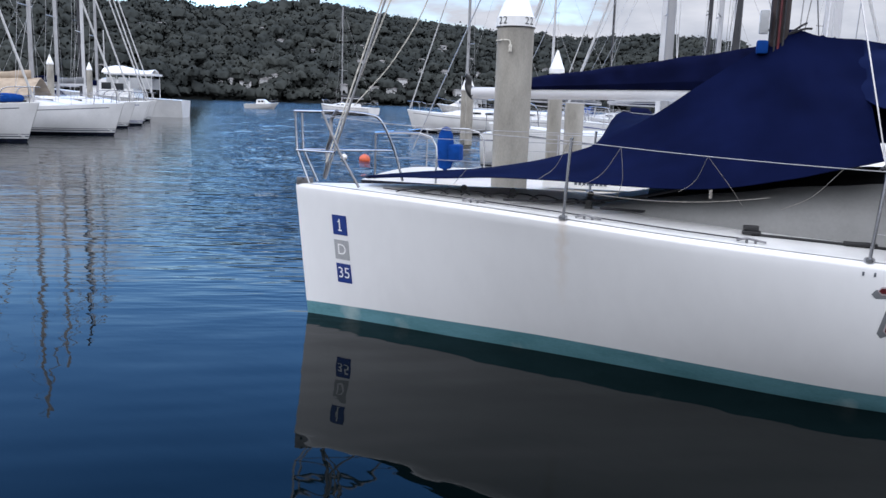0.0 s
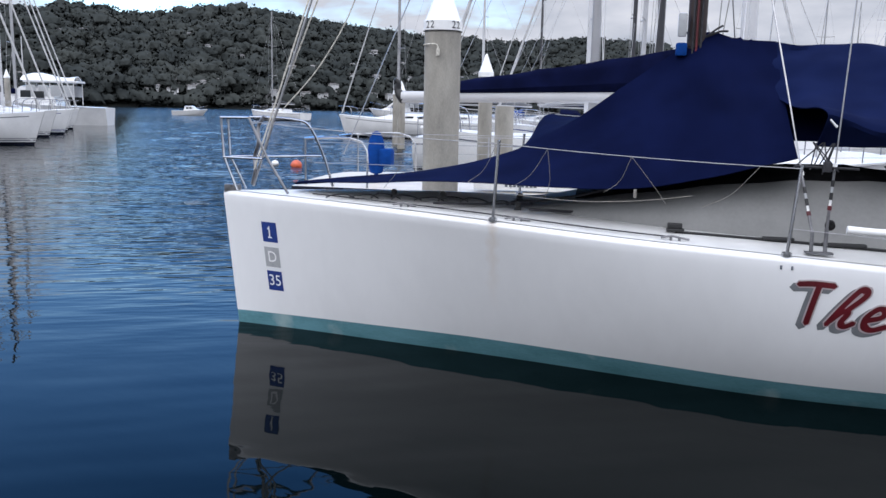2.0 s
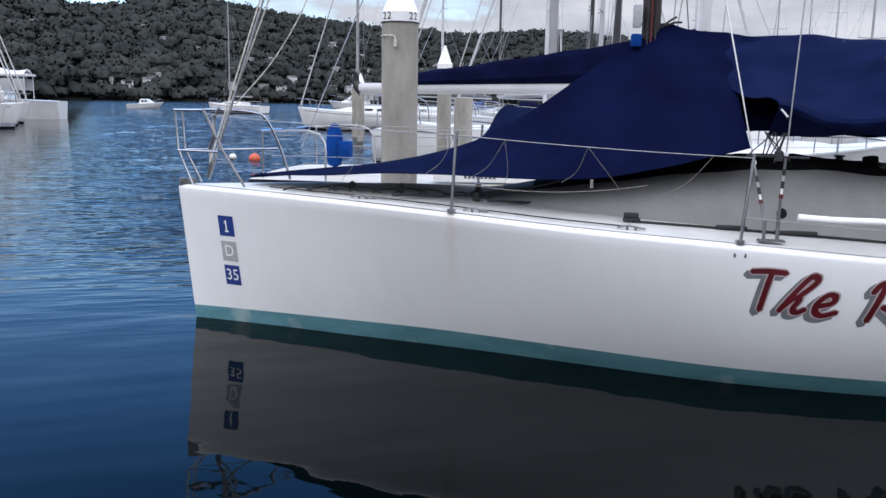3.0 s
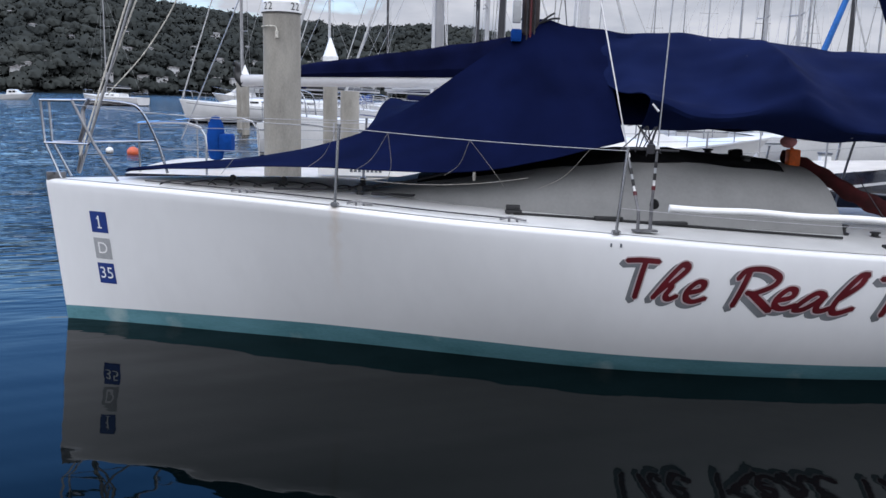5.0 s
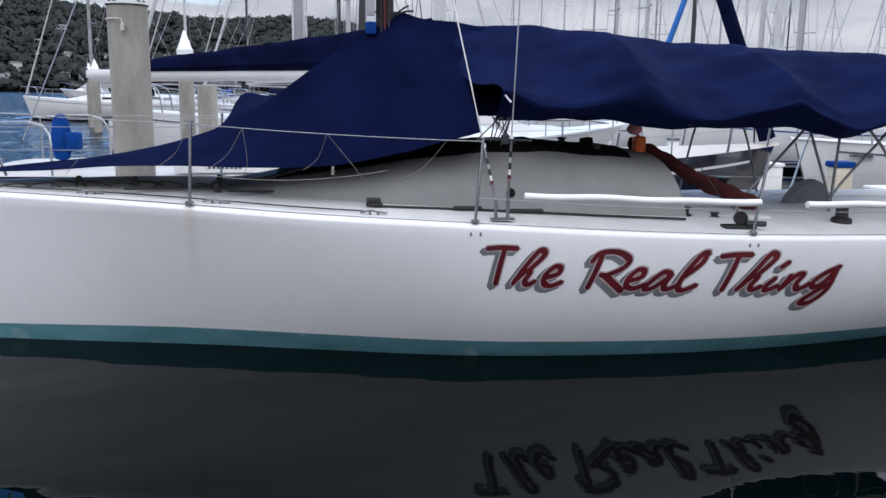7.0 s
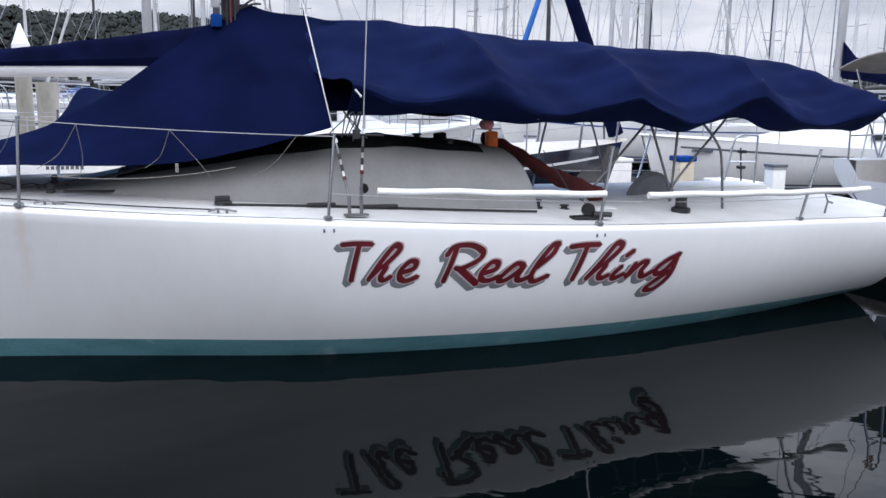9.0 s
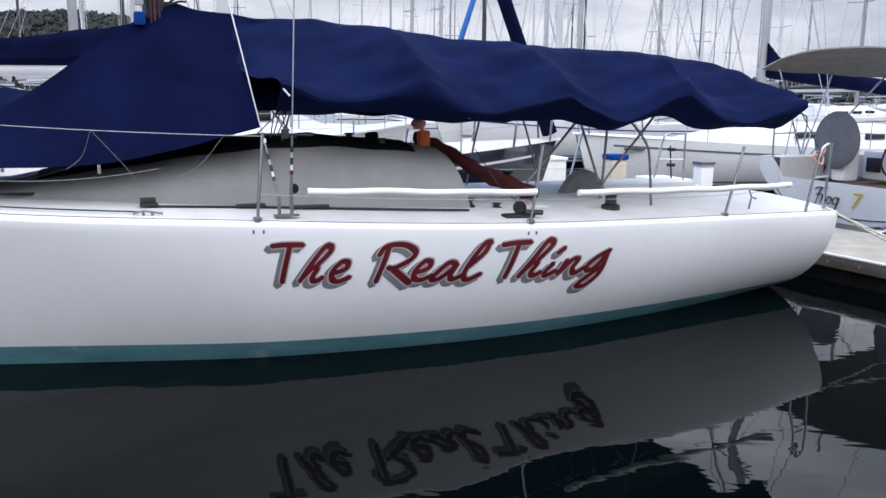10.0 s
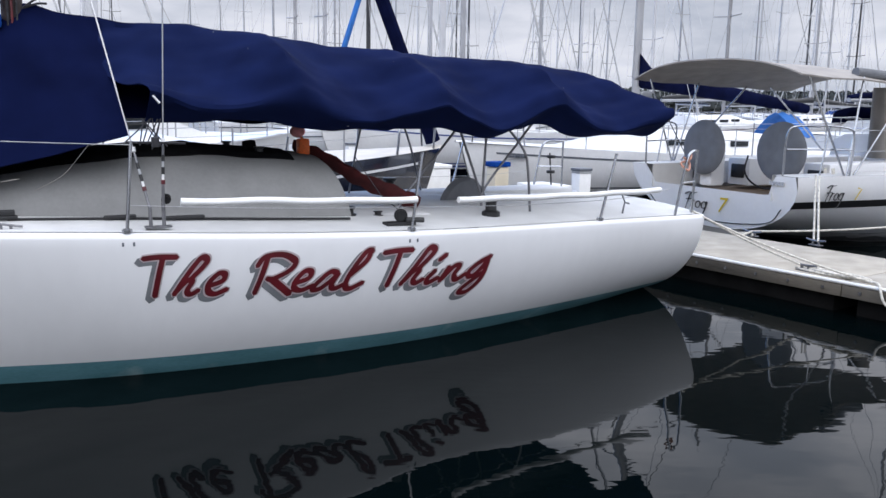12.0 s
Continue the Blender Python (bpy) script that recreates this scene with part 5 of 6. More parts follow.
def dock_bay(m, y0):
    def piece(name, bm, material, parent, label=""):
        bmesh.ops.transform(bm, matrix=m, verts=bm.verts)
        return part(name, bm, material, parent, label)
    bm = bmesh.new()
    box(bm, (0.05, y0 + 0.006, DZ - 0.13), (DW - 0.05, y0 + 3.594, DZ), 0.012)
    piece("dock_slab", bm, M_DOCK, dock)
    for x in (0, DW - 0.05):
        bm = bmesh.new()
        box(bm, (x, y0 + 0.004, DZ - 0.165), (x + 0.048, y0 + 3.596, DZ - 0.045), 0.008)
        wh = piece("whaler", bm, M_WHALER, dock, "grey timber edge beam")
        for j in range(9):
            bm = bmesh.new()
            disc_solid(bm, (x - 0.004 if x == 0 else x + 0.052, y0 + 0.2 + 0.4 * j, DZ - 0.10), (1, 0, 0), 0.017, 0.016, 10)
            piece("bolt", bm, M_DARKST, wh)
    bm = bmesh.new()
    tube(bm, [(0.012, y0, DZ - 0.018), (0.012, y0 + 3.6, DZ - 0.018)], 0.019, 8)
    piece("rubbing_strip", bm, M_WPLAST, dock)
    bm = bmesh.new()
    box(bm, (0.10, y0 + 0.12, -0.3), (DW - 0.10, y0 + 3.48, DZ - 0.14), 0.03)
    piece("float", bm, M_FLOAT, dock)


for k in range(6):
    dock_bay(ARM, -12.5 + 3.6 * k)
for k in range(6):
    dock_bay(FAR_ARM, 0.05 + 3.6 * k)


def dock_cleat(x, y):
    t = thing("dock_cleat", "galvanised mooring cleat on the concrete dock", "cleat", pose(x, y, DZ), "dock cleats")
    bm = bmesh.new()
    tube(bm, smooth_path([(0, -0.14, 0.075), (0, -0.05, 0.062), (0, 0.05, 0.062), (0, 0.14, 0.075)], 3), 0.014, 8)
    for s in (-1, 1):
        tube(bm, [(0, s * 0.045, 0), (0, s * 0.04, 0.062)], 0.016, 8)
    part("horn", bm, M_DARKST, t)
    bm = bmesh.new()
    box(bm, (-0.04, -0.09, 0), (0.04, 0.09, 0.012), 0.004)
    part("base", bm, M_DARKST, t)


for x, y in ((11.70, -1.72), (13.33, -0.62), (13.2, 0.28), (11.45, 1.1), (12.5, 5.0), (11.2, 3.4)):
    dock_cleat(x, y)


def rope_thing(label, paths, material=M_ROPE, r=0.011):
    t = thing("mooring_line", label, "mooring line", group="mooring lines")
    for p in paths:
        bm = bmesh.new()
        tube(bm, p, r, 7)
        part("strand", bm, material, t)


rope_thing("pale mooring lines from the yacht's stern to a dock cleat", [sag_line((10.55, -1.17, 0.99), (11.70, -1.66, 0.41), 0.03, 14), sag_line((10.57, -1.1, 0.99), (11.72, -2.45, 0.37), 0.05, 14)])
coil = []
for k in range(64):
    a = k * 0.62
    rr = 0.05 + 0.03 * math.sin(k * 0.37)
    coil.append((11.74 + rr * math.cos(a), -1.95 - 0.003 * k + 5.0 * rr * math.sin(a), DZ + 0.015 + 0.0004 * k))
rope_thing("pale rope heaped round a cleat with its tail over the edge", [coil, smooth_path([(11.72, -2.4, 0.37), (11.70, -2.52, 0.372), (11.66, -2.6, 0.37), (11.60, -2.66, 0.33), (11.585, -2.72, 0.22), (11.59, -2.84, 0.16), (11.60, -2.98, 0.2)], 5)], r=0.013)
rope_thing("white spring line from the next yacht's quarter to the dock", [sag_line((13.82, -0.17, 1.20), (13.34, -0.58, 0.41), 0.015), sag_line((13.82, -0.22, 1.20), (13.32, -0.66, 0.41), 0.01)], r=0.014)
rope_thing("grey mooring line lying slack along the dock edge", [sag_line((13.2, 0.28, 0.42), (16.1, -1.25, 0.66), 0.06, 14), smooth_path([(13.2, 0.28, 0.42), (13.05, 0.33, 0.37), (13.1, 0.45, 0.37), (13.25, 0.33, 0.39), (13.12, 0.22, 0.37)], 5)], r=0.014)


def pedestal(x, y, label):
    t = thing("service_pedestal", label, "pedestal", pose(x, y, DZ), "service pedestals")
    bm = bmesh.new()
    box(bm, (-0.11, -0.10, 0), (0.11, 0.10, 0.72), 0.02)
    part("body", bm, M_WPLAST, t)
    bm = bmesh.new()
    box(bm, (-0.125, -0.115, 0.755), (0.125, 0.115, 0.80), 0.015)
    part("cap", bm, M_GREYM, t)
    bm = bmesh.new()
    box(bm, (-0.112, -0.102, 0.72), (0.112, 0.102, 0.755), 0.004)
    part("lamp_band", bm, M_SQG, t)
    bm = bmesh.new()
    box(bm, (-0.14, -0.05, 0.3), (-0.111, 0.05, 0.46), 0.008)
    part("socket", bm, M_WPLAST, t)


pedestal(12.02, 2.55, "white service pedestal with a grey cap on the dock")
pedestal(11.9, 11.1, "white service pedestal with a grey cap on the dock")
for k, (x, y, sx, sy, h) in enumerate(((12.40, 4.0, 0.26, 0.4, 0.42), (12.1, 5.0, 0.15, 0.15, 0.74), (11.7, 7.9, 0.55, 0.98, 0.55))):
    t = thing("dock_box", "white moulded storage locker on the dock", "locker", pose(x, y, DZ), "dock lockers")
    bm = bmesh.new()
    box(bm, (-sx, -sy, 0), (sx, sy, h * 0.88), 0.04)
    part("body", bm, M_CREAM if k == 1 else M_WPLAST, t)
    bm = bmesh.new()
    box(bm, (-sx - 0.02, -sy - 0.02, h * 0.88), (sx + 0.02, sy + 0.02, h), 0.02)
    part("lid", bm, M_BLUE if k == 1 else M_WPLAST, t)
t = thing("hose_coil", "faded red water hose coiled on the concrete dock", "hose", pose(12.45, 3.1, DZ))
bm = bmesh.new()
tube(bm, [(0.16 * math.cos(k * 0.5), 0.16 * math.sin(k * 0.5), 0.02 + 0.0045 * k) for k in range(46)], 0.016, 7)
part("coil", bm, mat("faded_red_hose", (0.50, 0.15, 0.11), 0.6, var=0.15, scale=20), t)

# ---- the yacht across the dock, open transom, twin covered wheels, bimini ----
frog = thing("stern_to_yacht", "white cruiser racer with twin grey wheel covers and a beige bimini", "yacht", Matrix.Translation((13.72, 1.69, -0.102)) @ Matrix.Scale(1.05, 4))
FL = 12.0
fhalf = curve_fn([0, 1.5, 4, 7, 10, 12], [1.58, 1.72, 1.85, 1.6, 0.75, 0.03])
ftop = curve_fn([0, 4, 8, 12], [1.20, 1.22, 1.30, 1.42])
fkeel = curve_fn([0, 1.5, 3.5, 7, 12], [0.34, 0.12, -0.2, -0.4, -0.2])


def fsec(x, z, s):
    z = max(z, fkeel(x))
    q = min(max((z - fkeel(x)) / (ftop(x) - fkeel(x)), 0), 1)
    rake = 0.32 * max(0, 1 - x / 2) * (1 - z / 1.2)
    return Vector((x + rake, s * fhalf(x) * (1 - (1 - q) ** 2.1) ** 0.44, z))


fx = [FL * k / 24 for k in range(25)]
bm = bmesh.new()
for s in (-1, 1):
    grid_faces(bm, [[bm.verts.new(fsec(x, 0.02 + (ftop(x) - 0.02) * j / 10, s)) for j in range(11)] for x in fx])
part("hull", bm, M_GEL, frog)
for z0, z1, mm in ((0.76, 0.86, M_BLACK), (-0.02, 0.30, mat("grey_lower_hull", (0.30, 0.31, 0.33), 0.4, var=0.08))):
    bm = bmesh.new()
    for s in (-1, 1):
        grid_faces(bm, [[bm.verts.new(fsec(x, max(z0, 0.0) + (z1 - max(z0, 0.0)) * j / 2, s) + Vector((0, s * 0.005, 0))) for j in range(3)] for x in fx])
    part("hull_stripe", bm, mm, frog)
# transom panel, its upper edge dropped in the middle
tz = lambda y: 0.92 if abs(y) < 1.08 else 0.92 + 0.28 * min((abs(y) - 1.08) / 0.14, 1)
bm = bmesh.new()
lo_, hi_ = [], []
for k in range(41):
    y = -1.55 + 3.1 * k / 40
    zb = 0.34 + 0.84 * (1 - (1 - (abs(y) / 1.58) ** 2.27) ** 0.476)
    zt = max(tz(y), zb + 0.02)
    xr = lambda z: 0.32 * (1 - z / 1.2)
    lo_.append(bm.verts.new((xr(zb), y, zb)))
    hi_.append(bm.verts.new((xr(zt), y, zt)))
grid_faces(bm, [lo_, hi_])
part("transom", bm, M_GEL, frog, "white transom with a thin inlaid line")
bm = bmesh.new()
tube(bm, smooth_path([(xr(0.74) - 0.004, -1.26, 0.74), (xr(0.54) - 0.004, -1.05, 0.54), (xr(0.46) - 0.004, -0.6, 0.46), (xr(0.43) - 0.004, 0.0, 0.43), (xr(0.46) - 0.004, 0.6, 0.46), (xr(0.54) - 0.004, 1.05, 0.54), (xr(0.74) - 0.004, 1.26, 0.74)], 5), 0.008, 6)
part("inlaid_line", bm, M_BLACK, frog)
SCRIPT = {
    "F": [[(-0.44, 0.15), (-0.36, 0.19), (-0.26, 0.18), (-0.17, 0.20)], [(-0.31, 0.19), (-0.34, 0.06), (-0.37, -0.14)], [(-0.39, 0.05), (-0.32, 0.06), (-0.25, 0.06)]],
    "r": [[(-0.24, 0.05), (-0.25, -0.03), (-0.26, -0.10)], [(-0.255, -0.03), (-0.22, 0.03), (-0.17, 0.04)]],
    "o": [[(-0.09 + 0.055 * math.cos(a), -0.03 + 0.065 * math.sin(a)) for a in [2 * math.pi * k / 8 for k in range(9)]]],
    "g": [[(0.05 + 0.055 * math.cos(a), -0.03 + 0.065 * math.sin(a)) for a in [2 * math.pi * k / 8 for k in range(9)]], [(0.11, 0.04), (0.10, -0.08), (0.07, -0.20), (0.0, -0.24), (-0.05, -0.19)]],
}


def script_word(sp, size):
    """The yacht's name, letter by letter, in a thin brushed hand."""
    for ch in "Frog":
        bm = bmesh.new()
        for st in SCRIPT[ch]:
            tube(bm, [sp @ q for q in smooth_path([(u * size, v * size, 0) for u, v in st], 4)], 0.0135 * size, 6, 0.007 * size)
        part("name_letter", bm, M_BLACK, frog)


for txt, dy, mm, sz in (("Frog", 0.14, M_BLACK, 0.82), ("7", -0.25, M_YELLOW, 0.34)):
    sp = Matrix.Translation((xr(0.68) - 0.02, dy, 0.68)) @ Euler((radians(90), 0, radians(-90))).to_matrix().to_4x4() @ Matrix(((1, 0.45, 0, 0), (0, 1, 0, 0), (0, 0, 1, 0), (0, 0, 0, 1))) @ Matrix.Rotation(radians(15), 4, "X")
    script_word(sp, sz) if txt == "Frog" else font_part(txt, sz, 0, 0, mm, frog, 0, "name_letters", spot=sp)
for txt, xx, mm in (("Frog", 0.80, M_BLACK), ("7", 1.14, M_YELLOW)):
    ysd = -(abs(fsec(xx, 0.95, -1).y) + 0.02)
    sp = Matrix.Translation((xx, ysd, 0.95)) @ Euler((radians(90), 0, 0)).to_matrix().to_4x4() @ Matrix(((1, 0.45, 0, 0), (0, 1, 0, 0), (0, 0, 1, 0), (0, 0, 0, 1)))
    script_word(sp, 0.7) if txt == "Frog" else font_part(txt, 0.26, 0, 0, mm, frog, 0, "name_letters", spot=sp)
bm = bmesh.new()
for k in range(5):
    box(bm, (-0.012, -1.36 + 0.05 * k, 1.07), (-0.004, -1.325 + 0.05 * k, 1.12))
bmesh.ops.translate(bm, verts=bm.verts, vec=(0.02, 0, 0))
part("registration_bar", bm, M_SQG, frog)
bm = bmesh.new()
grid_faces(bm, [[bm.verts.new((x, fhalf(x) * j / 4 * 0.99, ftop(x) + 0.03 * (1 - (j / 4) ** 2))) for j in range(-4, 5)] for x in fx[9:]])
for s in (-1, 1):
    grid_faces(bm, [[bm.verts.new((x + 0.05, s * fhalf(x) * f, ftop(x))) for f in (0.99, 0.85, 0.72)] for x in fx[:10]])
    grid_faces(bm, [[bm.verts.new((x + 0.05, s * fhalf(x) * 0.72, z)) for z in (ftop(x), 0.85)] for x in fx[:10]])
part("deck", bm, M_DECK, frog)
bm = bmesh.new()
box(bm, (0.16, -1.15, 0.74), (4.5, 1.15, 0.80), 0.01)
part("cockpit_sole", bm, M_TEAK, frog)
for s in (-1, 1):
    bm = bmesh.new()
    box(bm, (1.5, s * 0.72 - 0.22, 0.86), (4.4, s * 0.72 + 0.22, 1.30), 0.04)
    part("cockpit_seat", bm, M_GEL, frog)
    bm = bmesh.new()
    box(bm, (1.475, s * 0.72 - 0.13, 0.98), (1.505, s * 0.72 + 0.13, 1.20), 0.012)
    part("locker_opening", bm, M_BLACK, frog, "dark rounded locker opening in the seat end")
    bm = bmesh.new()
    tube(bm, smooth_path([(1.45, s * 0.5, 1.34), (1.3, s * 0.42, 1.12), (1.38, s * 0.36, 0.95), (1.6, s * 0.30, 0.84), (1.9, s * 0.22, 0.83)], 5), 0.016, 6)
    part("rope_tail", bm, M_DROPE, frog)
    bm = bmesh.new()
    for k in range(3):
        tube(bm, smooth_path([(1.0 + 0.02 * k, s * 1.28 - 0.06, 1.28), (1.0, s * 1.28 - 0.08, 1.05 - 0.04 * k), (1.0, s * 1.28 + 0.05, 1.02 - 0.04 * k), (1.0 + 0.02 * k, s * 1.28 + 0.06, 1.28)], 4), 0.012, 6)
    part("rope_coil", bm, M_ROPE if s < 0 else M_DROPE, frog)
bm = bmesh.new()
rows = []
for k in range(10):
    x = 4.3 + 4.2 * k / 9
    h, w = 0.44 * min(1, (9.6 - k) / 4), 1.15 - 0.06 * k
    rows.append([bm.verts.new((x, y, z)) for y, z in ((-w, ftop(x)), (-w * 0.92, ftop(x) + h * 0.75), (-w * 0.75, ftop(x) + h), (0, ftop(x) + h * 1.1), (w * 0.75, ftop(x) + h), (w * 0.92, ftop(x) + h * 0.75), (w, ftop(x)))])
grid_faces(bm, rows)
bm.faces.new(rows[0]), bm.faces.new(rows[-1])
part("coachroof", bm, M_GEL, frog)
for x, y in ((4.6, -0.7), (5.2, -0.62), (5.6, -0.8), (4.9, 0.7), (3.4, -1.5), (4.0, -1.45), (4.8, -1.35)):
    bm = bmesh.new()
    zz = (ftop(x) + 0.44) if abs(y) < 0.85 and x > 4.3 else ftop(x)
    disc_solid(bm, (x, y, zz + 0.06), (0, 0, 1), 0.07, 0.12, 14, 0.02)
    disc_solid(bm, (x, y, zz + 0.13), (0, 0, 1), 0.05, 0.05, 14, 0.01)
    part("winch", bm, M_BLACK, frog)
for y in (0.80, -0.66):
    bm = bmesh.new()
    c = Vector((0.78, y, 1.47))
    rows = []
    for rr, d in ((0.02, -0.05), (0.28, -0.05), (0.40, -0.03), (0.43, 0.0), (0.40, 0.03), (0.02, 0.05)):
        rows.append([bm.verts.new(c + Vector((d, rr * math.cos(a), rr * math.sin(a)))) for a in [2 * math.pi * i / 36 for i in range(36)]])
    grid_faces(bm, rows, True)
    bm.faces.new(rows[0]), bm.faces.new(rows[-1])
    part("covered_wheel", bm, M_GREYC, frog, "steering wheel under a round grey cover")
    bm = bmesh.new()
    box(bm, (0.85, y - 0.12, 0.86), (1.15, y + 0.12, 1.55), 0.04)
    part("pedestal", bm, M_GEL, frog)
# bimini: three bows with a cambered top
bm = bmesh.new()
rows = []
for k in range(13):
    f = k / 12
    x = -0.05 + 3.7 * f
    rows.append([bm.verts.new((x + 0.18 * (1 - (j / 8) ** 2) * (1 if k == 12 else -1 if k == 0 else 0) * 0.5, 1.56 * j / 8, 2.76 - 0.02 * math.sin(3 * math.pi * f) ** 2 - 0.24 * abs(j / 8) ** 2.6 - 0.10 * f)) for j in range(-8, 9)])
grid_faces(bm, rows)
part("bimini_top", edged(bm, 0.02), M_BEIGE, frog, "beige canvas bimini")
bm = bmesh.new()
tube(bm, [(1.25, -1.38, 2.58), (2.0, -1.46, 2.54)], 0.07, 10)
part("rolled_side_curtain", bm, M_GREYC, frog)
for s in (-1, 1):
    for a, b in (((0.2, s * 1.46, 2.52), (0.9, s * 1.6, 1.2)), ((1.3, s * 1.48, 2.52), (0.95, s * 1.6, 1.2)), ((2.4, s * 1.46, 2.45), (1.1, s * 1.6, 1.2)), ((2.8, s * 1.3, 2.45), (4.2, s * 1.2, 1.35))):
        bm = bmesh.new()
        tube(bm, [a, b], 0.014, 8)
        part("bimini_bow", bm, M_STEEL, frog)
    bm = bmesh.new()
    tube(bm, smooth_path([(0.05, s * 1.3, 1.2), (0.06, s * 1.32, 1.75), (0.2, s * 1.42, 1.86), (0.85, s * 1.6, 1.84), (1.0, s * 1.63, 1.7), (0.95, s * 1.64, 1.2)], 5), 0.014, 8)
    tube(bm, [(0.06, s * 1.32, 1.55), (1.0, s * 1.63, 1.55)], 0.012, 8)
    tube(bm, [(0.5, s * 1.52, 1.2), (0.62, s * 1.53, 1.85)], 0.012, 8)
    part("pushpit", bm, M_STEEL, frog)
    for x in (3.0, 5.0, 7.0, 9.0):
        bm = bmesh.new()
        tube(bm, [(x, s * fhalf(x) * 0.96, ftop(x)), (x, s * fhalf(x) * 0.96, ftop(x) + 0.62)], 0.0125, 8)
        part("stanchion", bm, M_STEEL, frog)
    for h in (0.32, 0.6):
        bm = bmesh.new()
        tube(bm, [(x, s * fhalf(x) * 0.96, ftop(x) + h) for x in (0.95, 3, 5, 7, 9, 11)], 0.005, 6)
        part("lifeline", bm, M_WIRE, frog)
bm = bmesh.new()
rows = [[bm.verts.new((7.1 + 0.14 * math.cos(a), 0.09 * math.sin(a), z)) for a in [2 * math.pi * i / 14 for i in range(14)]] for z in (1.5, 9, 17)]
grid_faces(bm, rows, True)
part("mast", bm, M_ALUD, frog)
bm = bmesh.new()
tube(bm, [(3.9, -0.1, 1.3), (3.9, -0.1, 2.45)], 0.19, 14)
part("canvas_companion_screen", bm, M_BEIGE, frog)

# ---- other boats of the marina ----
VARIANTS = [
    cruiser("marina_yacht", "white cruising yacht with navy sail cover and silver mast", 11.5, M_GREYM, M_NAVY2, M_ALU, 15.5, True, True, M_NAVY2),
    cruiser("marina_yacht", "white cruising yacht with a black mast and furled headsail", 12.5, M_NAVYH, M_NAVY2, M_ALUD, 17.5, True, True, None),
    cruiser("marina_yacht", "white sloop with white mast and grey sail cover", 10.5, M_SQB, M_GREYC, M_ALUW, 14.0, True, True, M_BLUE),
    cruiser("marina_yacht", "white racing sloop with bare forestay and silver mast", 11.0, M_RED, M_BLACK, M_ALU, 16.5, False, True, None),
    cruiser("marina_yacht", "white cruising yacht under a tan boom tent", 11.0, M_GREYM, M_TAN, M_ALU, 14.5, True, True, None, M_TAN),
]
# the row across the fairway, bows towards the open water
LEFT = [(-21.6, 22.0, 0, 19), (-23.3, 30.0, 4, 21), (-28.6, 38.6, 0, 20), (-31.0, 43.6, 2, 23), (-34.2, 48.6, 1, 22), (-37.0, 53.5, 0, 21)]
used = set()


def berth(v, x, y, h):
    m = place(x, y, h)
    if v not in used:
        used.add(v)
        VARIANTS[v].matrix_world = m
        return VARIANTS[v]
    return copy_thing(VARIANTS[v], m)


for x, y, v, h in LEFT:
    berth(v, x, y, h)
# a second line behind them, stern to stern
for k, (x, y) in enumerate(((-44, 20), (-47, 27), (-50, 35), (-54, 43), (-57, 51))):
    berth((k * 2 + 1) % 5, x, y, 200)
# three bows with slanting furled sails, then the moored sloop
for x, y, v in ((-15.8, 54.0, 0), (-13.2, 58.5, 3), (-10.5, 63.5, 2), (-7.0, 70.0, 1)):
    berth(v, x, y, 178)
berth(3, -51.0, 120.0, 160)
rng = random.Random(21)
# this dock, beyond the next berth
for k in range(7):
    berth((0, 1, 3, 2, 0, 1, 3)[k], 10.3 - 0.5 * rng.random(), 15.2 + 4.9 * k, 0 if k % 3 else 180) if k % 3 else berth((0, 1, 3, 2, 0, 1, 3)[k], -1.3, 15.2 + 4.9 * k, 180)
# far side of this dock
big_yacht = cruiser("marina_yacht", "white cruising yacht with silver mast and navy mainsail cover", 12.5, M_GREYM, M_NAVY2, M_ALU, 16.5, False, False, None, fb=0.80)
big_yacht.matrix_world = place(13.05, 8.15, 180)
bm = bmesh.new()
rows = []
for k in range(17):
    f = k / 16
    h = (0.26 - 0.13 * f) * (1 + 0.05 * math.sin(k * 2.2))
    rows.append([bm.verts.new((-5.02 - 6.25 * f, 0.18 * math.cos(q) * (1 - 0.4 * f), 2.82 - 0.70 * f + h * math.sin(q) + (0.30 * (1 - f / 0.06) if f < 0.06 and math.sin(q) > 0.3 else 0))) for q in [2 * math.pi * i / 14 for i in range(14)]])
grid_faces(bm, rows, True)
bm.faces.new(rows[0]), bm.faces.new(rows[-1])
part("mainsail_cover", bm, M_NAVY2, big_yacht, "navy cover over the stowed mainsail and boom")
for k in range(6):
    berth((2, 0, 3, 1, 0, 3)[k], 25.0 + rng.uniform(-1, 1) if k else 13.0, 14.4 + 5.0 * k if k else 16.2, 0 if k else 180)
for k, y in enumerate((-4.0,)):
    berth(3, 25.5, -4.6, 0)
# further docks
for row, x in enumerate((43, 62)):
    for k in range(8 - row):
        berth(rng.randrange(4), x + rng.uniform(-0.8, 0.8), 2 + 5.6 * k + 3 * row, rng.choice((0, 180)))
for k in range(18):
    berth(rng.randrange(4), 30 + 5.2 * k + rng.uniform(-1, 1), 76 - 2.5 * k + rng.uniform(-4, 4), rng.choice((90, 270)))
for k in range(6):
    berth(rng.randrange(4), 24 + 6 * k, 58 + 3 * (k % 2), 90)
for k in range(9):
    berth(rng.randrange(4), 82 + rng.uniform(-1, 1), 6 + 6.2 * k, rng.choice((0, 180)))
for k in range(12):
    berth(rng.randrange(4), 20 + 6.5 * k + rng.uniform(-1.5, 1.5), 98 - 2.0 * k + rng.uniform(-3, 3), rng.choice((90, 270)))


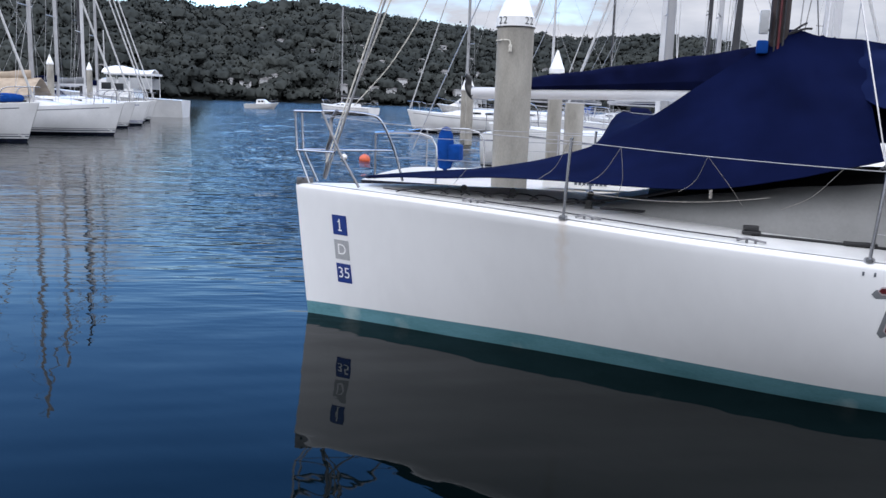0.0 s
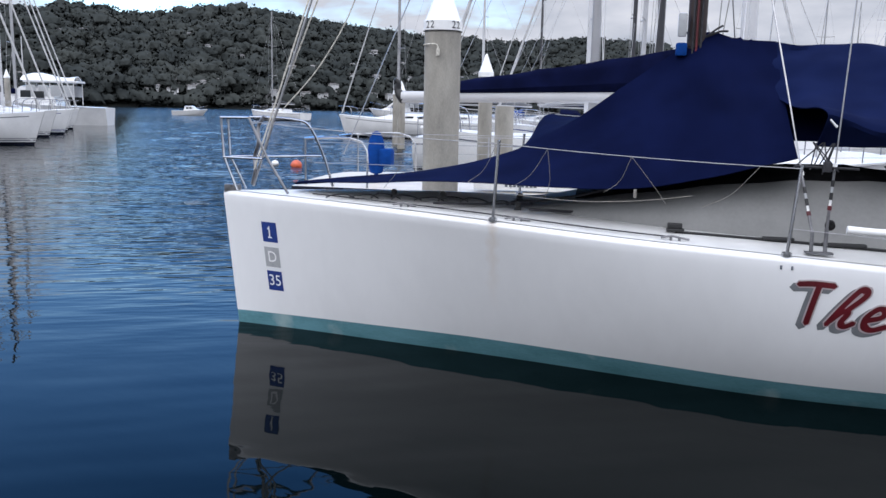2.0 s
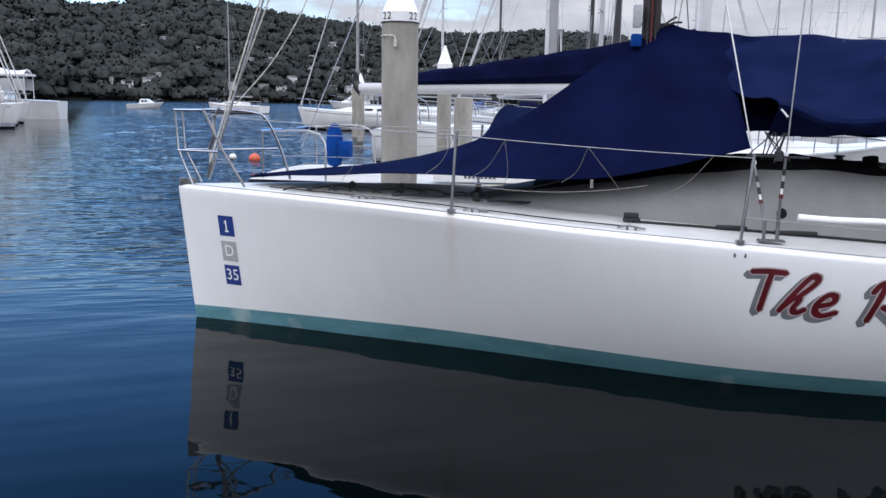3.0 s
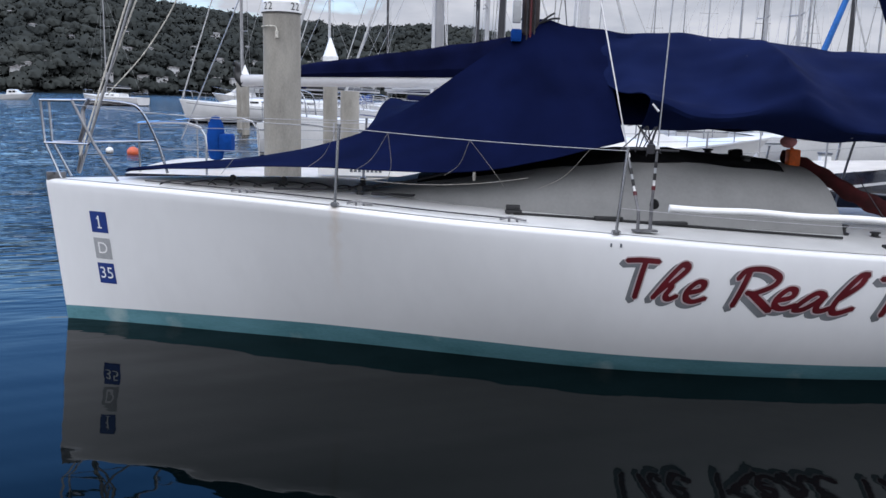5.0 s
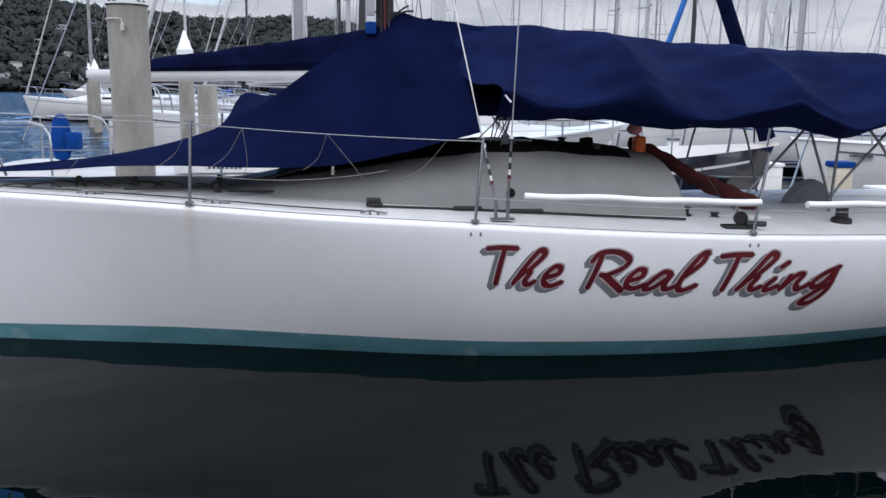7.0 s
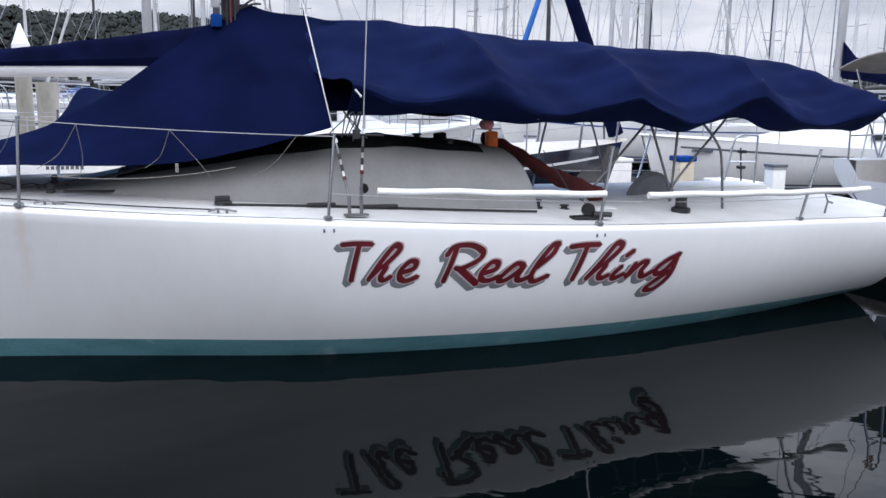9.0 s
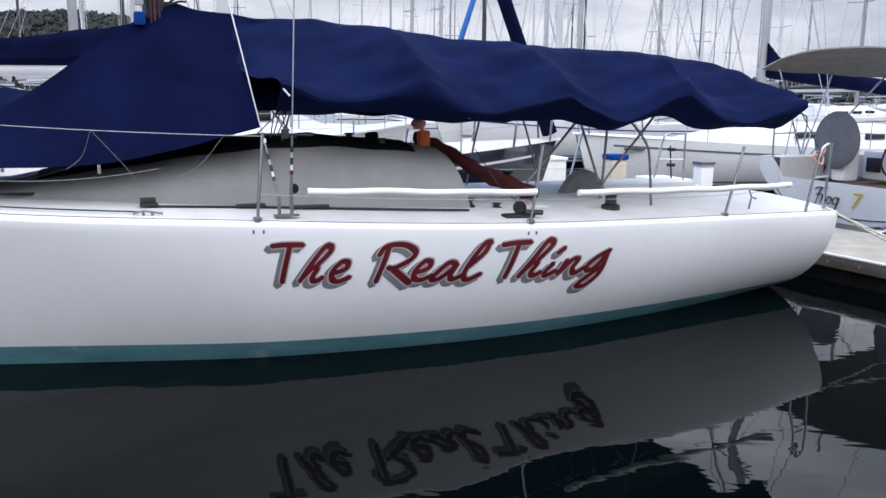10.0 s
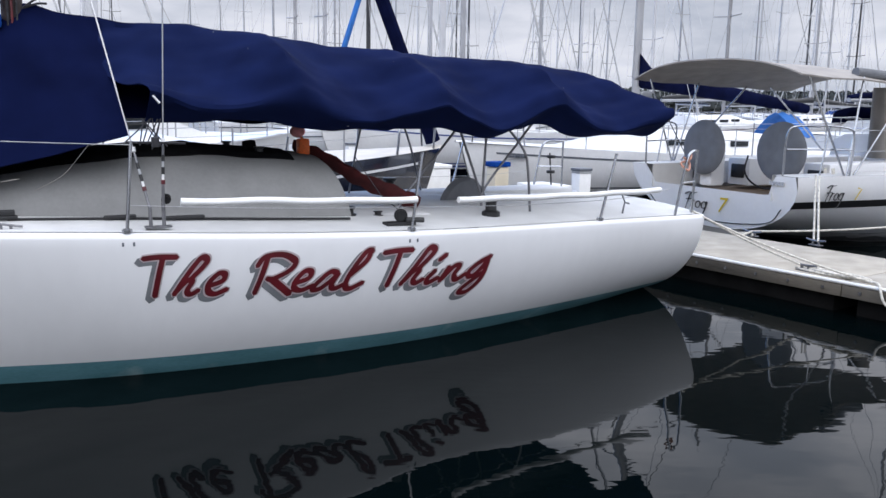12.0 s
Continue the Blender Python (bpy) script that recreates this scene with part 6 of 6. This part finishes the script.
def runabout(m, label, hull_mat, deck_mat, L=6.5, cabin=True, fly=False, group="motor boats"):
    """A motor boat, bow at the origin pointing to +x."""
    t = thing("motor_boat", label, "motor boat", m, group)
    half = curve_fn([0, 0.15 * L, 0.4 * L, L], [0.04, 0.11 * L, 0.175 * L, 0.165 * L])
    top = curve_fn([0, 0.4 * L, L], [0.185 * L, 0.15 * L, 0.125 * L])
    xs = [L * k / 14 for k in range(15)]

    def sec(x, f, s):
        z = -0.1 + (top(x) + 0.1) * f
        return Vector((-(x + 0.16 * L * (1 - f) * max(0, 1 - x / (0.35 * L))), s * half(x) * (0.72 + 0.28 * f) * min(1, 0.25 + f * 1.4 + x / L), z))
    bm = bmesh.new()
    for s in (-1, 1):
        grid_faces(bm, [[bm.verts.new(sec(x, j / 5, s)) for j in range(6)] for x in xs])
    bm.faces.new([bm.verts.new(sec(L, f, s)) for s, fs in ((-1, (1, 0.5, 0)), (1, (0, 0.5, 1))) for f in fs])
    part("hull", bm, hull_mat, t)
    bm = bmesh.new()
    grid_faces(bm, [[bm.verts.new((-x, half(x) * 1.01 * j / 3, top(x) + 0.05 * (1 - (j / 3) ** 2))) for j in range(-3, 4)] for x in xs])
    part("deck", edged(bm, 0.04), deck_mat, t)
    if cabin:
        bm = bmesh.new()
        w = half(0.5 * L) * 0.72
        rows = []
        for x, h in ((0.24 * L, 0.03), (0.34 * L, 0.05 * L), (0.42 * L, 0.12 * L), (0.62 * L, 0.125 * L), (0.66 * L, 0.02)):
            b = top(x)
            rows.append([bm.verts.new((-x, y, z)) for y, z in ((-w, b), (-w * 0.88, b + h), (0, b + h * 1.08), (w * 0.88, b + h), (w, b))])
        grid_faces(bm, rows)
        c = part("cabin", bm, M_GEL2, t)
        for s in (-1, 1):
            bm = bmesh.new()
            for k in range(2):
                x = L * (0.455 + 0.09 * k)
                box(bm, (-x - 0.035 * L, s * w * 0.95 - 0.03, top(x) + 0.045 * L), (-x + 0.035 * L, s * w * 0.95 + 0.03, top(x) + 0.095 * L), 0.01)
            part("side_window", bm, M_GLASSD, c)
    bm = bmesh.new()
    w = half(0.4 * L) * 0.66
    rows = [[bm.verts.new((-0.36 * L - f * 0.09 * L - 0.08 * L * (j / 4) ** 2, w * j / 4, top(0.4 * L) + 0.03 + f * 0.085 * L)) for j in range(-4, 5)] for f in (0, 1)]
    grid_faces(bm, rows)
    part("windscreen", edged(bm, 0.015), M_GLASSD if cabin else M_WPLAST, t)
    bm = bmesh.new()
    for s in (-1, 1):
        tube(bm, smooth_path([(0.0, 0, top(0) + 0.09 * L), (-0.12 * L, s * half(0.12 * L), top(0.1 * L) + 0.085 * L), (-0.4 * L, s * half(0.4 * L) * 0.95, top(0.4 * L) + 0.06 * L)], 4), 0.015, 6)
        for f in (0.12, 0.25, 0.38):
            tube(bm, [(-f * L, s * half(f * L) * 0.95, top(f * L)), (-f * L, s * half(f * L) * 0.97, top(f * L) + 0.075 * L)], 0.012, 6)
    part("bow_rail", bm, M_STEEL, t)
    if fly:
        bm = bmesh.new()
        box(bm, (-0.80 * L, -half(0.6 * L) * 0.7, 0.30 * L), (-0.44 * L, half(0.6 * L) * 0.7, 0.315 * L), 0.03)
        for x in (0.46, 0.62, 0.78):
            for s in (-1, 1):
                tube(bm, [(-x * L, s * half(0.6 * L) * 0.66, top(0.6 * L)), (-x * L, s * half(0.6 * L) * 0.66, 0.305 * L)], 0.04, 6)
        f = part("hard_top", bm, M_GEL2, t)
        bm = bmesh.new()
        rows = []
        for k in range(7):
            x = L * (0.42 + 0.36 * k / 6)
            rows.append([bm.verts.new((-x, 0.12 * L * j / 3, 0.315 * L + 0.055 * L * (1 - (j / 3) ** 2) * (0.7 + 0.3 * math.sin(k)))) for j in range(-3, 4)])
        grid_faces(bm, rows)
        part("dinghy_on_top", edged(bm, 0.05), M_WPLAST, f, "white inflatable dinghy lashed on the hard top")
        for s in (-1, 1):
            bm = bmesh.new()
            for k in range(4):
                x = L * (0.49 + 0.085 * k)
                box(bm, (-x - 0.032 * L, s * half(0.6 * L) * 0.68 - 0.02, 0.20 * L), (-x + 0.032 * L, s * half(0.6 * L) * 0.68 + 0.02, 0.28 * L), 0.01)
            part("saloon_window", bm, M_SQG, t)
        bm = bmesh.new()
        tube(bm, [(-0.42 * L, 0.5, 0.3 * L), (-0.42 * L, 0.5, 0.62 * L)], 0.05, 8)
        part("signal_mast", bm, M_ALUW, t)
    return t


runabout(place(-55.1, 62.9, 200), "white flybridge motor cruiser at the end of the row", M_GEL2, M_GEL2, 13.0, True, True)
runabout(place(-75.0, 154.0, 10), "small white motor boat on a swing mooring", M_GEL2, M_GEL2, 7.0, True)
runabout(place(-40.0, 150.0, 175), "white motor yacht moored near the far shore", M_GEL2, M_GEL2, 12.0, True, True)
runabout(place(-26.0, 128.0, 190), "white motor boat moored near the far shore", M_GEL2, M_GEL2, 9.0, True)
runabout(place(10.2, 9.9, 0), "white sports cruiser berthed behind the next yacht", M_GEL2, M_GEL2, 8.0, True)
# tall items seen over the covers: a blue wrapped furler and a navy rolled sail
for name, label, a, b, r, mm in (
    ("furled_sail", "blue sleeved furled headsail on a sloping forestay", (13.2, 16.2, 1.75), (16.9, 16.2, 12.7), 0.10, M_TARP),
):
    t = thing(name, label, "sail")
    bm = bmesh.new()
    a, b = Vector(a), Vector(b)
    tube(bm, [a, a.lerp(b, 0.1), a.lerp(b, 0.3), a.lerp(b, 0.55), a.lerp(b, 0.8), b], r, 10, r * 0.5)
    part("sleeve", bm, mm, t)
# a blue tarpaulin behind the bimini
t = thing("blue_tarpaulin", "bright blue tarpaulin over a cabin", "tarpaulin")
bm = bmesh.new()
grid_faces(bm, [[bm.verts.new((23.05 + 0.85 * i / 8, 8.15 + 0.7 * j / 4, 2.02 - 0.6 * abs(j / 4) ** 1.5 - 0.03 * math.sin(i * 1.7) - 0.10 * (i / 8) ** 2)) for j in range(-4, 5)] for i in range(9)])
part("sheet", edged(bm, 0.02), M_TARP, t)

# ---- far shore: wooded hill with houses ----
EYE0 = (3.5, -7.6)
elev = curve_fn([-75, -45, -20, -12, -6.5, -4.0, -0.5, 4, 6.8, 9, 14, 16, 19, 21.3, 25.9, 29, 31, 33, 36, 45, 60, 80],
                [0.022, 0.022, 0.024, 0.030, 0.050, 0.073, 0.083, 0.082, 0.079, 0.083, 0.088, 0.093, 0.0975, 0.1045, 0.1075, 0.0975, 0.0985, 0.103, 0.097, 0.096, 0.09, 0.08])
shore_r = curve_fn([-75, -20, 5, 15, 30, 80], [1100, 1000, 850, 740, 660, 640])


def ridge_height(az):
    rr = shore_r(az) + 240
    return max(elev(az) * rr - 11, 2)


def hill(az, f):
    """A point of the slope: f = 0 at the water, 1 on the ridge, beyond 1 behind it."""
    r = shore_r(az) + 240 * f
    h = ridge_height(az) * (math.sin(min(f, 1) * math.pi / 2) ** 0.9 if f < 1 else 1 - 0.25 * (f - 1))
    a = radians(az)
    return Vector((EYE0[0] - r * math.sin(a), EYE0[1] + r * math.cos(a), h + (-0.5 if f == 0 else 0) + (2.0 * noise.noise((az * 0.35, f * 4, 0)) if f > 0.05 else 0)))


bm = bmesh.new()
grid_faces(bm, [[bm.verts.new(hill(-75 + 155 * i / 120, f)) for f in (0, 0.03, 0.1, 0.2, 0.35, 0.5, 0.65, 0.8, 0.9, 1, 1.5, 3)] for i in range(121)])
tagged(mesh_ob("ground", bm, M_SOIL), "steep bush-covered hillside rising from the far shore", "hillside", kind="structure")
rs = np.random.RandomState(11)
NT, NL, NQ = 8500, 5, 50
base, hts, crs = [], [], []
for k in range(NT):
    az = -60 + 128 * rs.rand()
    f = 0.012 + 1.07 * rs.rand() ** 1.45
    base.append(hill(az, f))
    hts.append((5 + 5 * rs.rand()) if f < 0.05 else 12 + 7 * rs.rand() ** 1.5)
    crs.append(4.0 + 5.5 * rs.rand() ** 1.3)
base, hts, crs = np.array(base), np.array(hts), np.array(crs)
spread = np.stack([crs, crs, hts], 1)[:, None, :]
lobes = rs.normal(0, 1, (NT, NL, 3)) * spread * (0.6, 0.6, 0.10) + np.stack([0 * hts, 0 * hts, hts * 0.42], 1)[:, None, :]
heart = base[:, None, :] + lobes
# every limb carries a lumpy mass of leaves ...
seed = bmesh.new()
bmesh.ops.create_icosphere(seed, subdivisions=1, radius=1.0)
iv = np.array([v.co[:] for v in seed.verts])
it = np.array([[v.index for v in f.verts] for f in seed.faces])
seed.free()
rad = (crs[:, None] * (0.62 + 0.34 * rs.rand(NT, NL)))[:, :, None, None]
lump = heart[:, :, None, :] + iv[None, None] * rad * (1, 1, 0.75) * (0.70 + 0.30 * rs.rand(NT, NL, len(iv), 1))
lump = lump.reshape(-1, 3)
tri = (it[None] + len(iv) * np.arange(NT * NL)[:, None, None]).reshape(-1)
# ... with loose sprays round it
pick = np.arange(NQ) % NL
way = rs.normal(0, 1, (NT, NQ, 3))
way /= np.linalg.norm(way, axis=2)[:, :, None]
cen = (heart[:, pick, :] + way * rad[:, pick, 0, :] * (1.05, 1.05, 0.85) * (0.75 + 0.45 * rs.rand(NT, NQ, 1))).reshape(-1, 3)
u1, u2 = rs.normal(0, 1, cen.shape), rs.normal(0, 1, cen.shape)
u1 *= (0.8 + 1.3 * rs.rand(len(cen)) ** 1.5)[:, None] / np.linalg.norm(u1, axis=1)[:, None]
u2 -= u1 * ((u1 * u2).sum(1) / (u1 * u1).sum(1))[:, None]
u2 *= (0.6 + 0.9 * rs.rand(len(cen)))[:, None] / np.linalg.norm(u2, axis=1)[:, None]
quad = np.stack([cen - u1, cen + u2 * 0.9, cen + u1 * 0.8, cen - u2], 1).reshape(-1, 3)
me = bpy.data.meshes.new("bush_trees")
verts = np.concatenate([lump, quad])
loops = np.concatenate([tri, len(lump) + np.arange(len(quad))])
starts = np.concatenate([np.arange(0, len(tri), 3), len(tri) + np.arange(0, len(quad), 4)])
me.vertices.add(len(verts))
me.vertices.foreach_set("co", verts.astype(np.float32).ravel())
me.loops.add(len(loops))
me.loops.foreach_set("vertex_index", loops.astype(np.int32))
me.polygons.add(len(starts))
me.polygons.foreach_set("loop_start", starts.astype(np.int32))
me.polygons.foreach_set("use_smooth", np.ones(len(starts), dtype=bool))
me.update(calc_edges=True)
# the sprays share the rounded shading of their mass
nrm = np.concatenate([np.tile(iv * 0.45, (NT * NL, 1)), np.repeat(way.reshape(-1, 3) * 0.6, 4, axis=0)]) + (0, 0, 1.6)
me.normals_split_custom_set_from_vertices(nrm / np.linalg.norm(nrm, axis=1)[:, None])
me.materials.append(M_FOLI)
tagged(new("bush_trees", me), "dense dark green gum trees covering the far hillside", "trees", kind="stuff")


def house(x, y, z, turn, w, d, h, label):
    t = thing("house", label, "house", pose(x, y, z, 0, 0, turn), "houses on the hillside")
    bm = bmesh.new()
    box(bm, (-w / 2, -d / 2, -13), (w / 2, d / 2, h))
    wall = part("wall", bm, M_HWALL, t, smooth=False)
    bm = bmesh.new()
    rows = [[bm.verts.new(p) for p in ((s * (w / 2 + 0.5), -d / 2 - 0.6, h), (s * (w / 2 - 1.0), 0, h + 0.8), (s * (w / 2 + 0.5), d / 2 + 0.6, h))] for s in (-1, 1)]
    grid_faces(bm, rows)
    bm.faces.new(rows[0]), bm.faces.new(rows[1])
    part("roof", edged(bm, 0.15), M_ROOF, t, smooth=False)
    for k in range(3):
        bm = bmesh.new()
        xx = w * (-0.3 + 0.3 * k)
        box(bm, (xx - 0.5, -d / 2 - 0.08, h - 1.2), (xx + 0.5, -d / 2 + 0.02, h - 0.5))
        part("window", bm, M_SQG, wall, smooth=False)


rg = random.Random(5)
for k in range(80):
    az = rg.gauss(15, 7) if k < 50 else -10 + 50 * rg.random()
    f = 0.02 + 0.40 * rg.random() ** 2.2
    p = hill(az, f)
    house(p.x, p.y, p.z + 9.0, az + rg.uniform(-30, 30), rg.uniform(4, 9), rg.uniform(4, 6), rg.choice((1.3, 1.8, 2.4)), rg.choice(("pale rendered house among gum trees", "two-storey pale house with a tiled roof on the slope", "weatherboard house with a dark roof above the water")))

# small maker's mark on the big yacht's side, as plain bars
for k in range(7):
    bm = bmesh.new()
    box(bm, (-0.95 - 0.055 * k, 0.62 + 0.024 * k, 0.98), (-0.915 - 0.055 * k, 0.70 + 0.024 * k, 1.03))
    part("maker_mark_bar", bm, M_GREYM, big_yacht, smooth=False)


# ---- small things afloat and on the dock ----
def buoy(x, y, r, m, label):
    t = thing("mooring_buoy", label, "buoy", pose(x, y, 0), "mooring buoys")
    bm = bmesh.new()
    rows = [[bm.verts.new((r * math.sin(p) * math.cos(a), r * math.sin(p) * math.sin(a), r * 0.35 + r * 0.9 * math.cos(p))) for a in [2 * math.pi * i / 18 for i in range(18)]] for p in [0.08 + 2.9 * j / 10 for j in range(11)]]
    grid_faces(bm, rows, True)
    part("float", bm, m, t)
    bm = bmesh.new()
    tube(bm, [(0.05 * math.cos(q), 0, r * 1.25 + 0.05 * math.sin(q)) for q in [2 * math.pi * i / 10 for i in range(11)]], 0.01, 6)
    part("ring", bm, M_STEEL, t)


buoy(-6.97, 20.85, 0.20, mat("faded_orange_buoy", (0.62, 0.12, 0.05), 0.5, var=0.2, scale=8), "faded orange mooring buoy floating off the bow")
buoy(-8.1, 21.7, 0.13, M_WPLAST, "small white mooring buoy floating off the bow")
t = thing("sail_bag", "bright blue sail bag lying on a yacht's foredeck", "bag", pose(-22.7, 21.5, 1.56, 0, 0, 20))
bm = bmesh.new()
rows = [[bm.verts.new((x, 0.26 * w * math.cos(a), 0.2 + 0.22 * w * math.sin(a) * (1 if math.sin(a) > 0 else 0.8))) for a in [2 * math.pi * i / 14 for i in range(14)]] for x, w in ((-0.6, 0.4), (-0.5, 0.85), (-0.1, 1.0), (0.3, 0.92), (0.55, 0.7), (0.65, 0.3))]
grid_faces(bm, rows, True)
bm.faces.new(rows[0]), bm.faces.new(rows[-1])
part("bag", bm, M_BLUE, t)
t = thing("water_stand", "thin black pole with clamps standing on the dock", "pole", pose(12.02, 3.28, DZ))
bm = bmesh.new()
tube(bm, [(0, 0, 0), (0.01, 0.04, 0.5), (0.0, 0.09, 0.98)], 0.013, 8)
disc_solid(bm, (0, 0, 0.01), (0, 0, 1), 0.06, 0.02, 14)
part("pole", bm, M_BLACK, t)
for z in (0.36, 0.66, 0.9):
    bm = bmesh.new()
    box(bm, (-0.05, 0.0, z), (0.05, 0.1, z + 0.05), 0.01)
    part("clamp", bm, M_BLACK, t)
t = thing("life_cushion", "small red cushion on the neighbouring yacht's deck", "cushion", pose(2.11, 4.3, 1.05))
bm = bmesh.new()
box(bm, (-0.17, -0.15, 0), (0.17, 0.15, 0.12), 0.05)
part("pad", bm, mat("red_cushion", (0.6, 0.06, 0.05), 0.8, var=0.15, scale=12), t)
